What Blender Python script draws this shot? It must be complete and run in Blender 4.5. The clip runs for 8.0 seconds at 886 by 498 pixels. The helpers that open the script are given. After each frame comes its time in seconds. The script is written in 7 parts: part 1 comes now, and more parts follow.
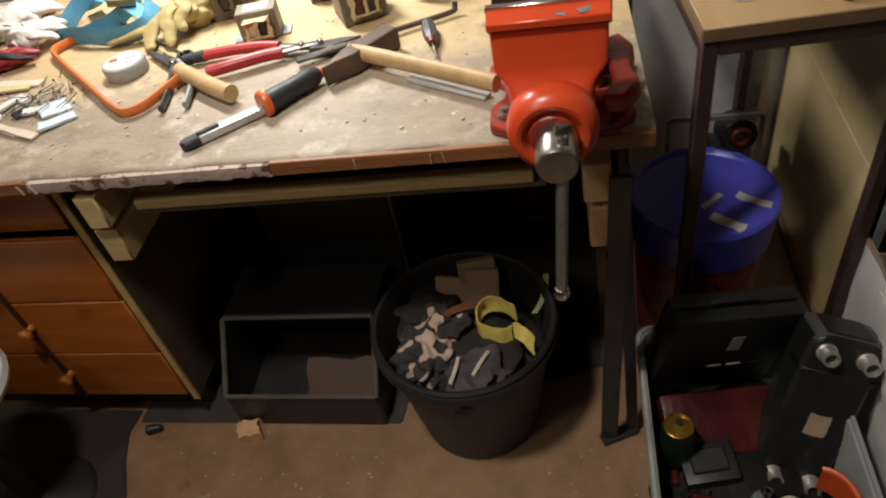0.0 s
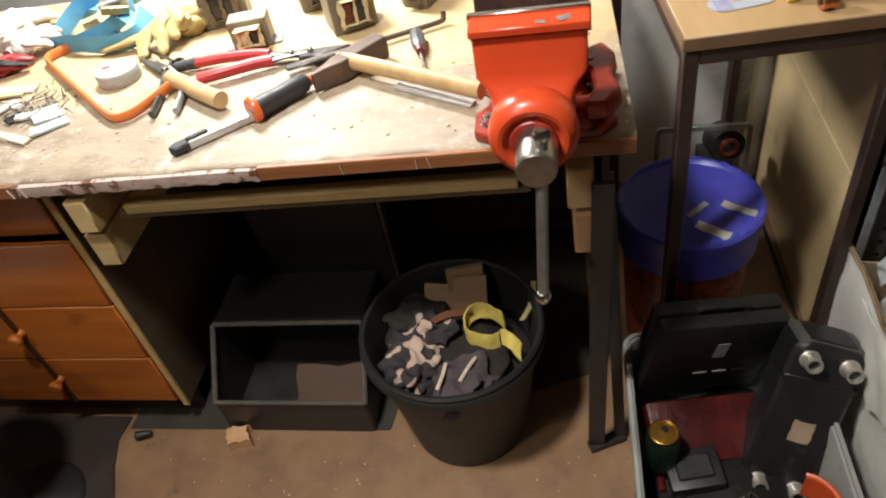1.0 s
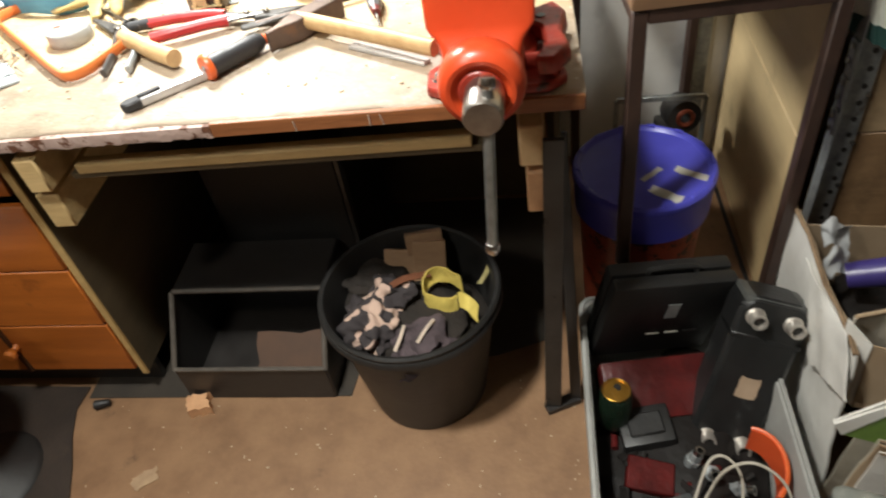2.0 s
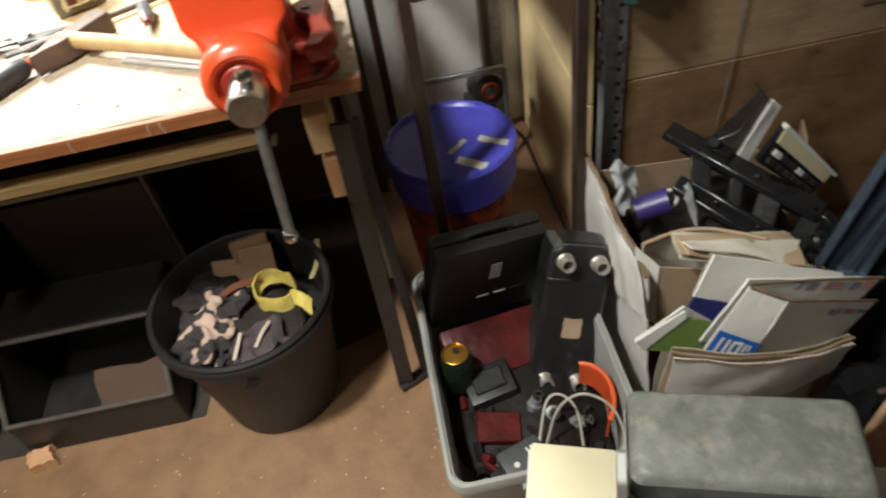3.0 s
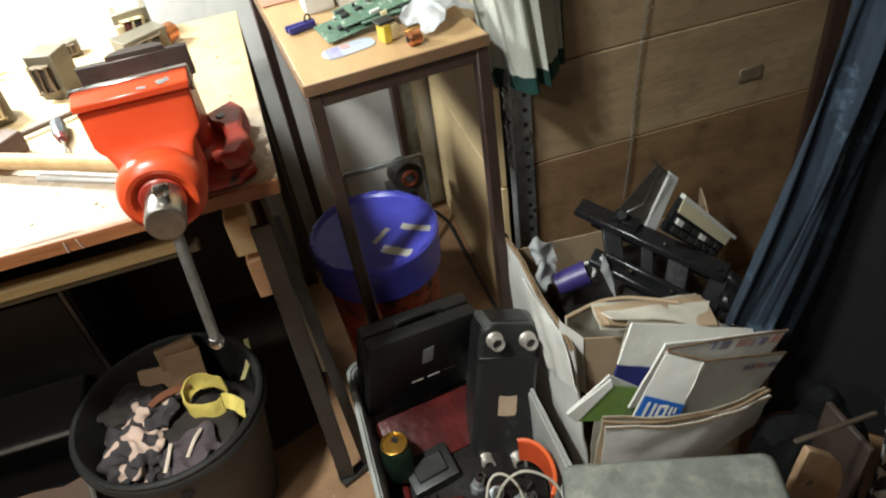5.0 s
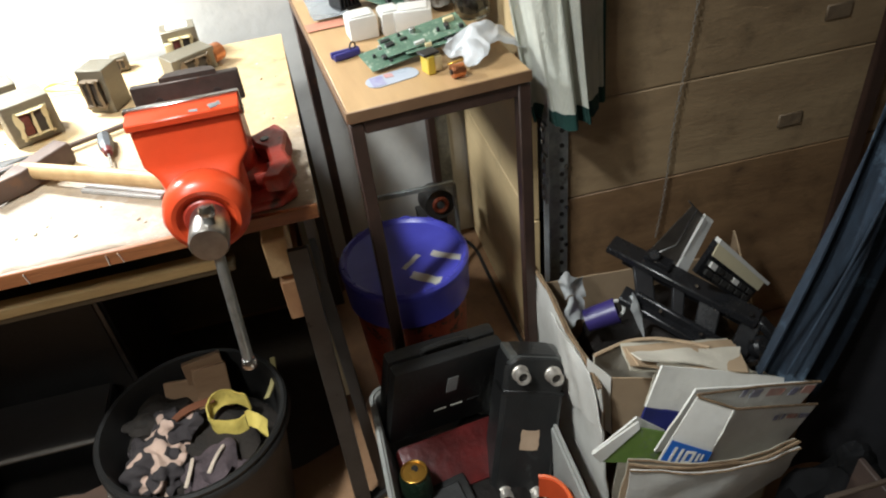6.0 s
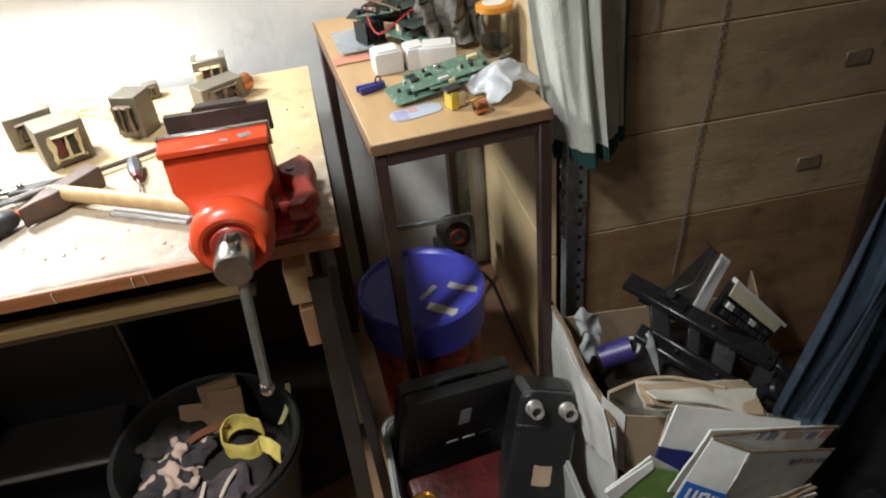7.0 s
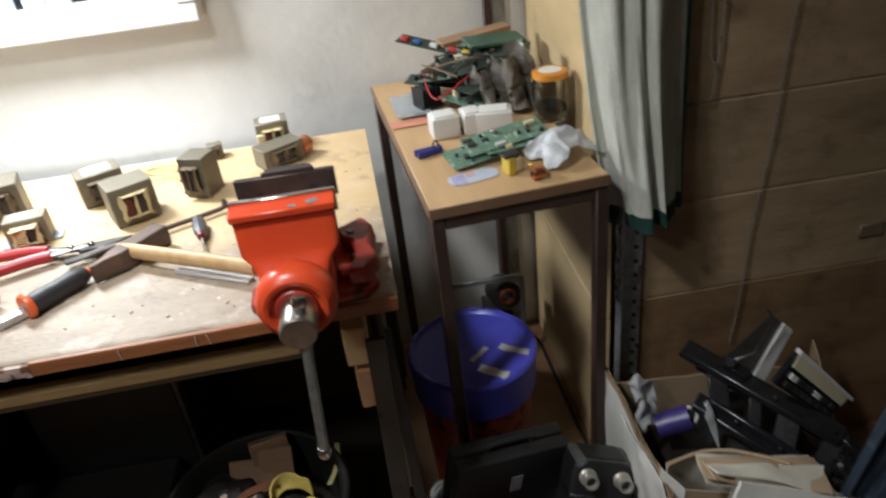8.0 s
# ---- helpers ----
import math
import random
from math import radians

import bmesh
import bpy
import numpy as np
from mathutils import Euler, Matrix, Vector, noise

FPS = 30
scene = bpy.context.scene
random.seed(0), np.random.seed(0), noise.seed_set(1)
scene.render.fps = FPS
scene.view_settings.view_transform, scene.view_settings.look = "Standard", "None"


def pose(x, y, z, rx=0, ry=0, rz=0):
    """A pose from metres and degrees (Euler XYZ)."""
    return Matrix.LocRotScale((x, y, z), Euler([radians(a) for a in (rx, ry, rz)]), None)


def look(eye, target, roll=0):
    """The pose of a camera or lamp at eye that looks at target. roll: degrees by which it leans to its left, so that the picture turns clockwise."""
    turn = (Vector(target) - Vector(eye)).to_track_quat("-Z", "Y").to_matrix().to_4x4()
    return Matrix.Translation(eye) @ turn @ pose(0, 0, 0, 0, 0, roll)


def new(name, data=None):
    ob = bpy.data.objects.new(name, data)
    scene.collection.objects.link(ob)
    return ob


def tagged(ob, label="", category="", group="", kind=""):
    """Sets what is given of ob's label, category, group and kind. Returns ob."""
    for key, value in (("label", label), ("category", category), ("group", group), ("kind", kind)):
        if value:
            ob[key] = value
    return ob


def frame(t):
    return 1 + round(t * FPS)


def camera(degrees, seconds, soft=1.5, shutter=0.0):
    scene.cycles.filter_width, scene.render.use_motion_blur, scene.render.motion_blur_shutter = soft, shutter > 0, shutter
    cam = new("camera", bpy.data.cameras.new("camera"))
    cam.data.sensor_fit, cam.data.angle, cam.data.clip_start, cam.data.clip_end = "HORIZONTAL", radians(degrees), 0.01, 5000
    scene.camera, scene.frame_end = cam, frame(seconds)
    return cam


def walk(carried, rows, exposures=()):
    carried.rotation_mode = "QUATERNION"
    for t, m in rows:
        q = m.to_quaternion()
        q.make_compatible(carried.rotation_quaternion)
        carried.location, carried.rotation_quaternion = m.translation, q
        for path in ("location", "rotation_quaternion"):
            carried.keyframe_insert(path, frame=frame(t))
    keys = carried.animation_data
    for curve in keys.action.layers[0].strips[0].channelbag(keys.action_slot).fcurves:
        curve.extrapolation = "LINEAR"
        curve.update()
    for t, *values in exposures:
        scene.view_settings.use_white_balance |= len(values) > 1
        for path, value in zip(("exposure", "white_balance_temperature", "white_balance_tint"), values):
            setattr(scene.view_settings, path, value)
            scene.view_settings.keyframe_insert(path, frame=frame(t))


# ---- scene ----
cam = camera(64.4, 8.0, soft=2.0, shutter=0.5)
PATH = [
    (0, (-0.116, -0.879, 1.471), (-0.497, 0.533, 0.106), -12.6),
    (0.5, (-0.067, -0.922, 1.464), (-0.474, 0.504, 0.122), -13.7),
    (1, (-0.093, -0.894, 1.467), (-0.468, 0.543, 0.127), -12.0),
    (1.2, (-0.114, -0.884, 1.46), (-0.485, 0.533, 0.099), -11.6),
    (2.3, (-0.029, -0.956, 1.427), (-0.251, 0.464, 0.036), -9.4),
    (2.5, (-0.006, -0.965, 1.422), (-0.147, 0.443, 0.009), -9.3),
    (3, (0.047, -0.985, 1.423), (0.093, 0.422, 0.002), -10.5),
    (3.5, (0.076, -1.001, 1.423), (0.244, 0.411, 0.017), -12.1),
    (4, (0.084, -0.996, 1.434), (0.343, 0.423, 0.049), -12.4),
    (4.2, (0.082, -1.001, 1.429), (0.358, 0.438, 0.067), -12.1),
    (5.3, (0.06, -0.996, 1.464), (0.32, 0.534, 0.202), -8.3),
    (5.5, (0.056, -0.988, 1.469), (0.306, 0.552, 0.218), -7.8),
    (6, (0.046, -0.987, 1.471), (0.284, 0.573, 0.243), -7.4),
    (6.5, (0.04, -0.988, 1.477), (0.261, 0.592, 0.271), -6.7),
    (7, (0.037, -0.995, 1.484), (0.254, 0.623, 0.327), -6.3),
    (7.5, (0.042, -1.001, 1.488), (0.241, 0.655, 0.385), -7.3),
    (8, (0.009, -0.984, 1.507), (0.142, 0.73, 0.486), -7.0),
]
EXPOSURE = [(0, -1.32, 6400, 9), (0.3, -0.98, 6350, 9), (0.6, -0.64, 6300, 9), (1.2, -0.44, 6250, 8), (2.5, 0.05, 6200, 7), (3.0, 0.02, 6150, 6), (3.5, 0.05, 6100, 4), (4.2, 0.26, 6000, 0), (5.5, 0.03, 5800, 4), (7, -0.35, 5750, 7), (7.5, -0.53, 5750, 8), (8, -0.90, 5700, 8)]
walk(cam, [(t, look(eye, target, roll)) for t, eye, target, roll in PATH], EXPOSURE)

# ---- light ----
world = bpy.data.worlds.new("night")
scene.world = world
world.use_nodes = True
world.node_tree.nodes["Background"].inputs[0].default_value = (0.02, 0.022, 0.03, 1)
world.node_tree.nodes["Background"].inputs[1].default_value = 0.15


def area_lamp(name, eye, target, sx, sy, watts, colour, spread=180.0):
    data = bpy.data.lights.new(name, "AREA")
    data.shape, data.size, data.size_y, data.energy, data.color = "RECTANGLE", sx, sy, watts, colour
    data.spread = radians(spread)
    ob = new(name, data)
    ob.matrix_world = look(eye, target)
    return ob


area_lamp("bench_light", (-0.92, 0.76, 1.66), (-0.78, 0.93, 0.85), 0.52, 0.12, 60.0, (1.0, 0.965, 0.90))
area_lamp("ceiling_light", (-0.68, -0.54, 2.46), (-0.30, -0.22, 0.0), 0.18, 0.18, 23.0, (1.0, 0.95, 0.86), 110.0)
# unseen fill lamp, added front left to lift fronts and dark undersides
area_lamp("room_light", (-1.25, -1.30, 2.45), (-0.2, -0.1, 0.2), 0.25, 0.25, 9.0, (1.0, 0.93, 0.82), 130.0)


# ---- materials ----
def surf(name, c1, c2=None, scale=8.0, rough=0.6, metal=0.0, bump=0.15, bscale=60.0, stain=None, stain_scale=3.0, stain_at=0.58,
         stretch=(1, 1, 1), soft=0.12, rough2=None, vary=0.0, spec=0.5, sheen=0.0, stain_detail=9):
    """A surface with colour variation at two scales, stains with edges of their own, fine relief and uneven gloss."""
    m = bpy.data.materials.new(name)
    m.use_nodes = True
    nt = m.node_tree
    N, L = nt.nodes, nt.links
    b = N["Principled BSDF"]
    c2 = c2 or tuple(v * 0.72 for v in c1)
    tc = N.new("ShaderNodeTexCoord")
    mp = N.new("ShaderNodeMapping")
    mp.inputs["Scale"].default_value = stretch
    L.new(tc.outputs["Object"], mp.inputs["Vector"])
    n1 = N.new("ShaderNodeTexNoise")
    n1.inputs["Scale"].default_value, n1.inputs["Detail"].default_value, n1.inputs["Roughness"].default_value = scale, 6, 0.65
    L.new(mp.outputs[0], n1.inputs["Vector"])
    ramp = N.new("ShaderNodeValToRGB")
    ramp.color_ramp.elements[0].position, ramp.color_ramp.elements[1].position = 0.33, 0.67
    ramp.color_ramp.elements[0].color, ramp.color_ramp.elements[1].color = (*c2, 1), (*c1, 1)
    L.new(n1.outputs["Fac"], ramp.inputs[0])
    col = ramp.outputs[0]
    n2 = N.new("ShaderNodeTexNoise")
    n2.inputs["Scale"].default_value, n2.inputs["Detail"].default_value = bscale, 5
    L.new(mp.outputs[0], n2.inputs["Vector"])
    if stain:
        n3 = N.new("ShaderNodeTexNoise")
        n3.inputs["Scale"].default_value, n3.inputs["Detail"].default_value, n3.inputs["Roughness"].default_value = stain_scale, stain_detail, 0.7
        L.new(tc.outputs["Object"], n3.inputs["Vector"])
        r3 = N.new("ShaderNodeValToRGB")
        r3.color_ramp.elements[0].position, r3.color_ramp.elements[1].position = stain_at, min(1.0, stain_at + soft)
        L.new(n3.outputs["Fac"], r3.inputs[0])
        mx = N.new("ShaderNodeMix")
        mx.data_type = "RGBA"
        L.new(r3.outputs[0], mx.inputs["Factor"])
        L.new(col, mx.inputs["A"])
        mx.inputs["B"].default_value = (*stain, 1)
        col = mx.outputs["Result"]
    if vary:
        oi = N.new("ShaderNodeObjectInfo")
        hs = N.new("ShaderNodeHueSaturation")
        mr = N.new("ShaderNodeMapRange")
        mr.inputs["To Min"].default_value, mr.inputs["To Max"].default_value = 1 - vary, 1 + vary
        L.new(oi.outputs["Random"], mr.inputs["Value"])
        L.new(mr.outputs[0], hs.inputs["Value"])
        L.new(col, hs.inputs["Color"])
        col = hs.outputs[0]
    L.new(col, b.inputs["Base Color"])
    b.inputs["Metallic"].default_value = metal
    b.inputs["Specular IOR Level"].default_value = spec
    if sheen:
        b.inputs["Sheen Weight"].default_value = sheen
    rr = N.new("ShaderNodeMapRange")
    rr.inputs["To Min"].default_value = rough2 if rough2 is not None else max(0.05, rough - 0.13)
    rr.inputs["To Max"].default_value = min(1.0, rough + 0.13)
    L.new(n1.outputs["Fac"], rr.inputs["Value"])
    L.new(rr.outputs[0], b.inputs["Roughness"])
    if bump:
        bp = N.new("ShaderNodeBump")
        bp.inputs["Strength"].default_value, bp.inputs["Distance"].default_value = bump, 0.004
        L.new(n2.outputs["Fac"], bp.inputs["Height"])
        L.new(bp.outputs[0], b.inputs["Normal"])
    return m


def clear(name, colour=(1, 1, 1), rough=0.05, ior=1.45):
    m = bpy.data.materials.new(name)
    m.use_nodes = True
    b = m.node_tree.nodes["Principled BSDF"]
    b.inputs["Base Color"].default_value = (*colour, 1)
    b.inputs["Roughness"].default_value, b.inputs["IOR"].default_value = rough, ior
    b.inputs["Transmission Weight"].default_value = 1.0
    return m


PLASTER = surf("plaster", (0.70, 0.68, 0.64), (0.58, 0.565, 0.535), 2.5, 0.85, bump=0.5, bscale=28, stain=(0.42, 0.42, 0.40), stain_scale=3.0, stain_at=0.60, soft=0.25)
LINO = surf("worn_linoleum", (0.285, 0.165, 0.085), (0.19, 0.105, 0.054), 9, 0.55, bump=0.25, bscale=90, stain=(0.10, 0.060, 0.034), stain_scale=8, stain_at=0.61)
# unseen ceiling and walls; their tones set how much light bounces back
CEIL = surf("ceiling_paint", (0.62, 0.60, 0.55), None, 3, 0.9)
UNSEENWALL = surf("unseen_wall", (0.50, 0.46, 0.40), None, 3, 0.9)
BENCHTOP = surf("worn_bench_wood", (0.40, 0.32, 0.235), (0.235, 0.185, 0.13), 6, 0.55, bump=0.45, bscale=110, stain=(0.57, 0.49, 0.42), stain_scale=7, stain_at=0.52,
                stretch=(0.7, 1.6, 3), soft=0.16)


def add_wear(m):
    """Yellower, cleaner wood towards the wall, dark rubbed-in grime and paint flecks all over."""
    nt = m.node_tree
    N, L = nt.nodes, nt.links
    b = N["Principled BSDF"]
    col = b.inputs["Base Color"].links[0].from_socket
    tc = N.new("ShaderNodeTexCoord")
    sep = N.new("ShaderNodeSeparateXYZ")
    L.new(tc.outputs["Object"], sep.inputs[0])

    def noise_at(scale, detail, lo, hi):
        n = N.new("ShaderNodeTexNoise")
        n.inputs["Scale"].default_value, n.inputs["Detail"].default_value, n.inputs["Roughness"].default_value = scale, detail, 0.72
        L.new(tc.outputs["Object"], n.inputs["Vector"])
        g = N.new("ShaderNodeMapRange")
        g.inputs["From Min"].default_value, g.inputs["From Max"].default_value = lo, hi
        L.new(n.outputs["Fac"], g.inputs["Value"])
        return n.outputs["Fac"], g.outputs[0]

    def mixed(fac, a, rgb):
        x = N.new("ShaderNodeMix")
        x.data_type = "RGBA"
        L.new(fac, x.inputs["Factor"])
        L.new(a, x.inputs["A"])
        x.inputs["B"].default_value = (*rgb, 1)
        return x.outputs["Result"]

    raw, _ = noise_at(5.0, 6, 0, 1)
    ad = N.new("ShaderNodeMath")
    ad.operation = "MULTIPLY_ADD"
    ad.inputs[1].default_value = 0.55
    L.new(raw, ad.inputs[0])
    L.new(sep.outputs["Y"], ad.inputs[2])
    g = N.new("ShaderNodeMapRange")
    g.inputs["From Min"].default_value, g.inputs["From Max"].default_value, g.inputs["To Max"].default_value = 0.50, 0.68, 0.8
    L.new(ad.outputs[0], g.inputs["Value"])
    col = mixed(g.outputs[0], col, (0.54, 0.385, 0.19))
    _, grime = noise_at(11.0, 9, 0.54, 0.80)
    col = mixed(grime, col, (0.12, 0.085, 0.055))
    _, spots = noise_at(38.0, 3, 0.69, 0.74)
    col = mixed(spots, col, (0.68, 0.62, 0.52))
    L.new(col, b.inputs["Base Color"])


add_wear(BENCHTOP)
EDGE = surf("varnished_edge", (0.33, 0.125, 0.042), (0.19, 0.070, 0.025), 9, 0.5, bump=0.3, stretch=(0.4, 3, 5), stain=(0.06, 0.03, 0.018), stain_scale=16, stain_at=0.60)
CHIPPED = surf("chipped_white_paint", (0.50, 0.385, 0.34), (0.36, 0.25, 0.21), 18, 0.6, bump=0.5, bscale=90, stain=(0.13, 0.055, 0.03), stain_scale=26, stain_at=0.52, soft=0.03)
DRIP = surf("paint_drip", (0.75, 0.68, 0.60), None, 40, 0.4)
PINE = surf("pine_beam", (0.60, 0.43, 0.20), (0.46, 0.32, 0.14), 14, 0.65, bump=0.3, bscale=90, stretch=(0.5, 2, 3))
ENDGRAIN = surf("pine_end_grain", (0.74, 0.53, 0.29), (0.60, 0.41, 0.21), 30, 0.75, bump=0.3, bscale=120, stain=(0.28, 0.15, 0.06), stain_scale=18, stain_at=0.62, vary=0.12)
REDGRAIN = surf("reddish_beam_end", (0.62, 0.36, 0.19), (0.48, 0.26, 0.13), 30, 0.75, bump=0.3, bscale=120, vary=0.1)
ORANGE_WOOD = surf("varnished_drawer_wood", (0.50, 0.150, 0.022), (0.34, 0.095, 0.014), 5, 0.42, bump=0.1, stretch=(0.35, 2, 4), stain=(0.17, 0.048, 0.010), stain_scale=5, stain_at=0.58, vary=0.08)
PANEL_EDGE = surf("raw_panel_edge", (0.58, 0.40, 0.16), (0.46, 0.31, 0.12), 30, 0.7, bump=0.2)
OLIVE = surf("olive_hardboard", (0.115, 0.085, 0.045), (0.075, 0.056, 0.03), 5, 0.7, bump=0.2, stretch=(1, 0.5, 2))
PLY = surf("old_plywood", (0.38, 0.275, 0.155), (0.24, 0.165, 0.092), 5, 0.65, bump=0.3, bscale=70, stretch=(0.6, 1, 2.0), stain=(0.085, 0.058, 0.034), stain_scale=6, stain_at=0.52, soft=0.30, vary=0.07)
PLYBROWN = surf("brown_plywood", (0.27, 0.165, 0.080), (0.17, 0.098, 0.048), 5, 0.6, bump=0.3, bscale=70, stretch=(0.6, 1, 2.0), stain=(0.07, 0.04, 0.02), stain_scale=6, stain_at=0.53, soft=0.28)


def add_knots(m):
    """Scattered dark knots with drawn-out rings and rubbed-in smudges."""
    nt = m.node_tree
    N, L = nt.nodes, nt.links
    b = N["Principled BSDF"]
    col = b.inputs["Base Color"].links[0].from_socket
    tc = N.new("ShaderNodeTexCoord")
    nz = N.new("ShaderNodeTexNoise")
    nz.inputs["Scale"].default_value, nz.inputs["Detail"].default_value = 9.0, 4
    L.new(tc.outputs["Object"], nz.inputs["Vector"])
    warp = N.new("ShaderNodeMixRGB")
    warp.blend_type = "ADD"
    warp.inputs[0].default_value = 0.06
    L.new(tc.outputs["Object"], warp.inputs[1])
    L.new(nz.outputs["Color"], warp.inputs[2])
    mp = N.new("ShaderNodeMapping")
    mp.inputs["Scale"].default_value = (1.0, 0.2, 1.7)
    L.new(warp.outputs[0], mp.inputs["Vector"])
    vo = N.new("ShaderNodeTexVoronoi")
    vo.inputs["Scale"].default_value = 4.2
    L.new(mp.outputs[0], vo.inputs["Vector"])
    for lo, hi, rgb in ((0.16, 0.05, (0.15, 0.088, 0.045)), (0.065, 0.035, (0.055, 0.032, 0.018))):
        g = N.new("ShaderNodeMapRange")
        g.inputs["From Min"].default_value, g.inputs["From Max"].default_value, g.inputs["To Max"].default_value = lo, hi, 0.75
        L.new(vo.outputs["Distance"], g.inputs["Value"])
        x = N.new("ShaderNodeMix")
        x.data_type = "RGBA"
        L.new(g.outputs[0], x.inputs["Factor"])
        L.new(col, x.inputs["A"])
        x.inputs["B"].default_value = (*rgb, 1)
        col = x.outputs["Result"]
    L.new(col, b.inputs["Base Color"])


add_knots(PLY)
add_knots(PLYBROWN)
SIDEPLY = surf("pale_side_panel", (0.60, 0.45, 0.24), (0.48, 0.355, 0.185), 4, 0.6, bump=0.15, bscale=60, stretch=(1, 0.5, 2), stain=(0.27, 0.20, 0.11), stain_scale=6, stain_at=0.57, soft=0.25, vary=0.06)
ZINC = surf("galvanised_steel", (0.40, 0.42, 0.42), (0.20, 0.215, 0.225), 26, 0.45, metal=0.45, bump=0.2, stain=(0.10, 0.08, 0.06), stain_scale=14, stain_at=0.58)
RUSTFRAME = surf("brown_painted_steel", (0.056, 0.030, 0.021), (0.032, 0.018, 0.014), 12, 0.48, bump=0.2, stain=(0.09, 0.04, 0.022), stain_scale=16, stain_at=0.62)
VENEER = surf("oak_veneer", (0.47, 0.31, 0.155), (0.39, 0.25, 0.12), 7, 0.45, bump=0.08, stretch=(3, 0.4, 1), stain=(0.30, 0.185, 0.085), stain_scale=9, stain_at=0.62)
VENEER_EDGE = surf("oak_edge_band", (0.20, 0.115, 0.06), (0.15, 0.085, 0.045), 9, 0.5, bump=0.1)
BLACKSTEEL = surf("black_steel", (0.030, 0.027, 0.025), (0.019, 0.017, 0.016), 14, 0.42, bump=0.12, stain=(0.040, 0.034, 0.030), stain_scale=12, stain_at=0.65)
LEGSTEEL = surf("scuffed_bar_steel", (0.050, 0.049, 0.047), (0.024, 0.024, 0.023), 7, 0.30, metal=0.35, bump=0.15)
GREYSTEEL = surf("scuffed_steel_bar", (0.11, 0.105, 0.10), (0.05, 0.048, 0.046), 16, 0.35, metal=0.6, bump=0.15)
BLACKPLASTIC = surf("dusty_black_plastic", (0.020, 0.019, 0.018), (0.012, 0.0115, 0.011), 8, 0.52, bump=0.15, bscale=90, stain=(0.045, 0.039, 0.033), stain_scale=8, stain_at=0.62)
BLUEPLASTIC = surf("blue_plastic", (0.11, 0.11, 0.66), (0.08, 0.08, 0.55), 6, 0.35, bump=0.05, stain=(0.16, 0.16, 0.55), stain_scale=9, stain_at=0.64)
REDPRINT = surf("red_printed_wrap", (0.42, 0.075, 0.03), (0.26, 0.04, 0.02), 12, 0.45, stain=(0.05, 0.02, 0.015), stain_scale=26, stain_at=0.55, soft=0.02)
TAPE = surf("masking_tape", (0.72, 0.70, 0.63), (0.62, 0.60, 0.53), 20, 0.6, bump=0.2)
REDPAINT = surf("orange_red_enamel", (0.66, 0.075, 0.020), (0.56, 0.055, 0.015), 5, 0.33, bump=0.10, bscale=45, stain=(0.34, 0.028, 0.012), stain_scale=7, stain_at=0.66)
REDDULL = surf("worn_red_enamel", (0.40, 0.038, 0.020), (0.22, 0.024, 0.015), 16, 0.40, bump=0.4, stain=(0.045, 0.022, 0.018), stain_scale=20, stain_at=0.56)
CHROME = surf("bright_steel", (0.62, 0.60, 0.57), (0.45, 0.43, 0.41), 16, 0.22, metal=1.0, bump=0.05)
DARKJAW = surf("blued_jaw_steel", (0.10, 0.078, 0.068), (0.06, 0.048, 0.042), 24, 0.45, metal=0.55, bump=0.25, stain=(0.16, 0.07, 0.035), stain_scale=22, stain_at=0.60)
SCREWSTEEL = surf("machined_steel", (0.40, 0.37, 0.34), (0.27, 0.25, 0.23), 30, 0.32, metal=0.95, bump=0.08)
BARSTEEL = surf("grey_steel_bar", (0.34, 0.34, 0.32), (0.22, 0.22, 0.21), 30, 0.38, metal=0.8, bump=0.08)
GREYPLASTIC = surf("pale_grey_plastic", (0.36, 0.36, 0.34), (0.28, 0.28, 0.265), 7, 0.5, bump=0.1, stain=(0.19, 0.185, 0.17), stain_scale=9, stain_at=0.60)
CARD = surf("corrugated_board", (0.43, 0.32, 0.205), (0.35, 0.25, 0.155), 6, 0.8, bump=0.12, bscale=90, stain=(0.25, 0.17, 0.10), stain_scale=6, stain_at=0.63)
WHITECARD = surf("white_card", (0.66, 0.615, 0.52), (0.53, 0.485, 0.40), 9, 0.65, bump=0.2, bscale=60, stain=(0.36, 0.30, 0.22), stain_scale=11, stain_at=0.60, soft=0.2)
WHITEPAPER = surf("white_paper", (0.80, 0.785, 0.74), (0.68, 0.66, 0.61), 9, 0.6, bump=0.25, bscale=50, stain=(0.46, 0.40, 0.31), stain_scale=12, stain_at=0.62, soft=0.2)
GREYCARD = surf("grey_card", (0.50, 0.465, 0.375), (0.38, 0.345, 0.27), 9, 0.75, bump=0.2, stain=(0.25, 0.20, 0.14), stain_scale=11, stain_at=0.58, soft=0.2)
NAVY = surf("navy_print", (0.03, 0.035, 0.20), (0.02, 0.025, 0.15), 10, 0.45)
BLUEPRINT = surf("blue_print", (0.03, 0.14, 0.52), (0.02, 0.11, 0.44), 10, 0.45)
GREENPRINT = surf("green_photo_print", (0.20, 0.30, 0.06), (0.12, 0.20, 0.05), 14, 0.5, stain=(0.15, 0.14, 0.22), stain_scale=16, stain_at=0.54)
REDPATCH = surf("red_print", (0.50, 0.08, 0.05), None, 20, 0.5)
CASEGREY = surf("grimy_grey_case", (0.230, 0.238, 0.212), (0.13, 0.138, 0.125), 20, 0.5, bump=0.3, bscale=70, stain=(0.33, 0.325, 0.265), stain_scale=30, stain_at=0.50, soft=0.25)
CASEDARK = surf("dark_case_wall", (0.030, 0.031, 0.028), (0.015, 0.016, 0.014), 20, 0.5, bump=0.3)
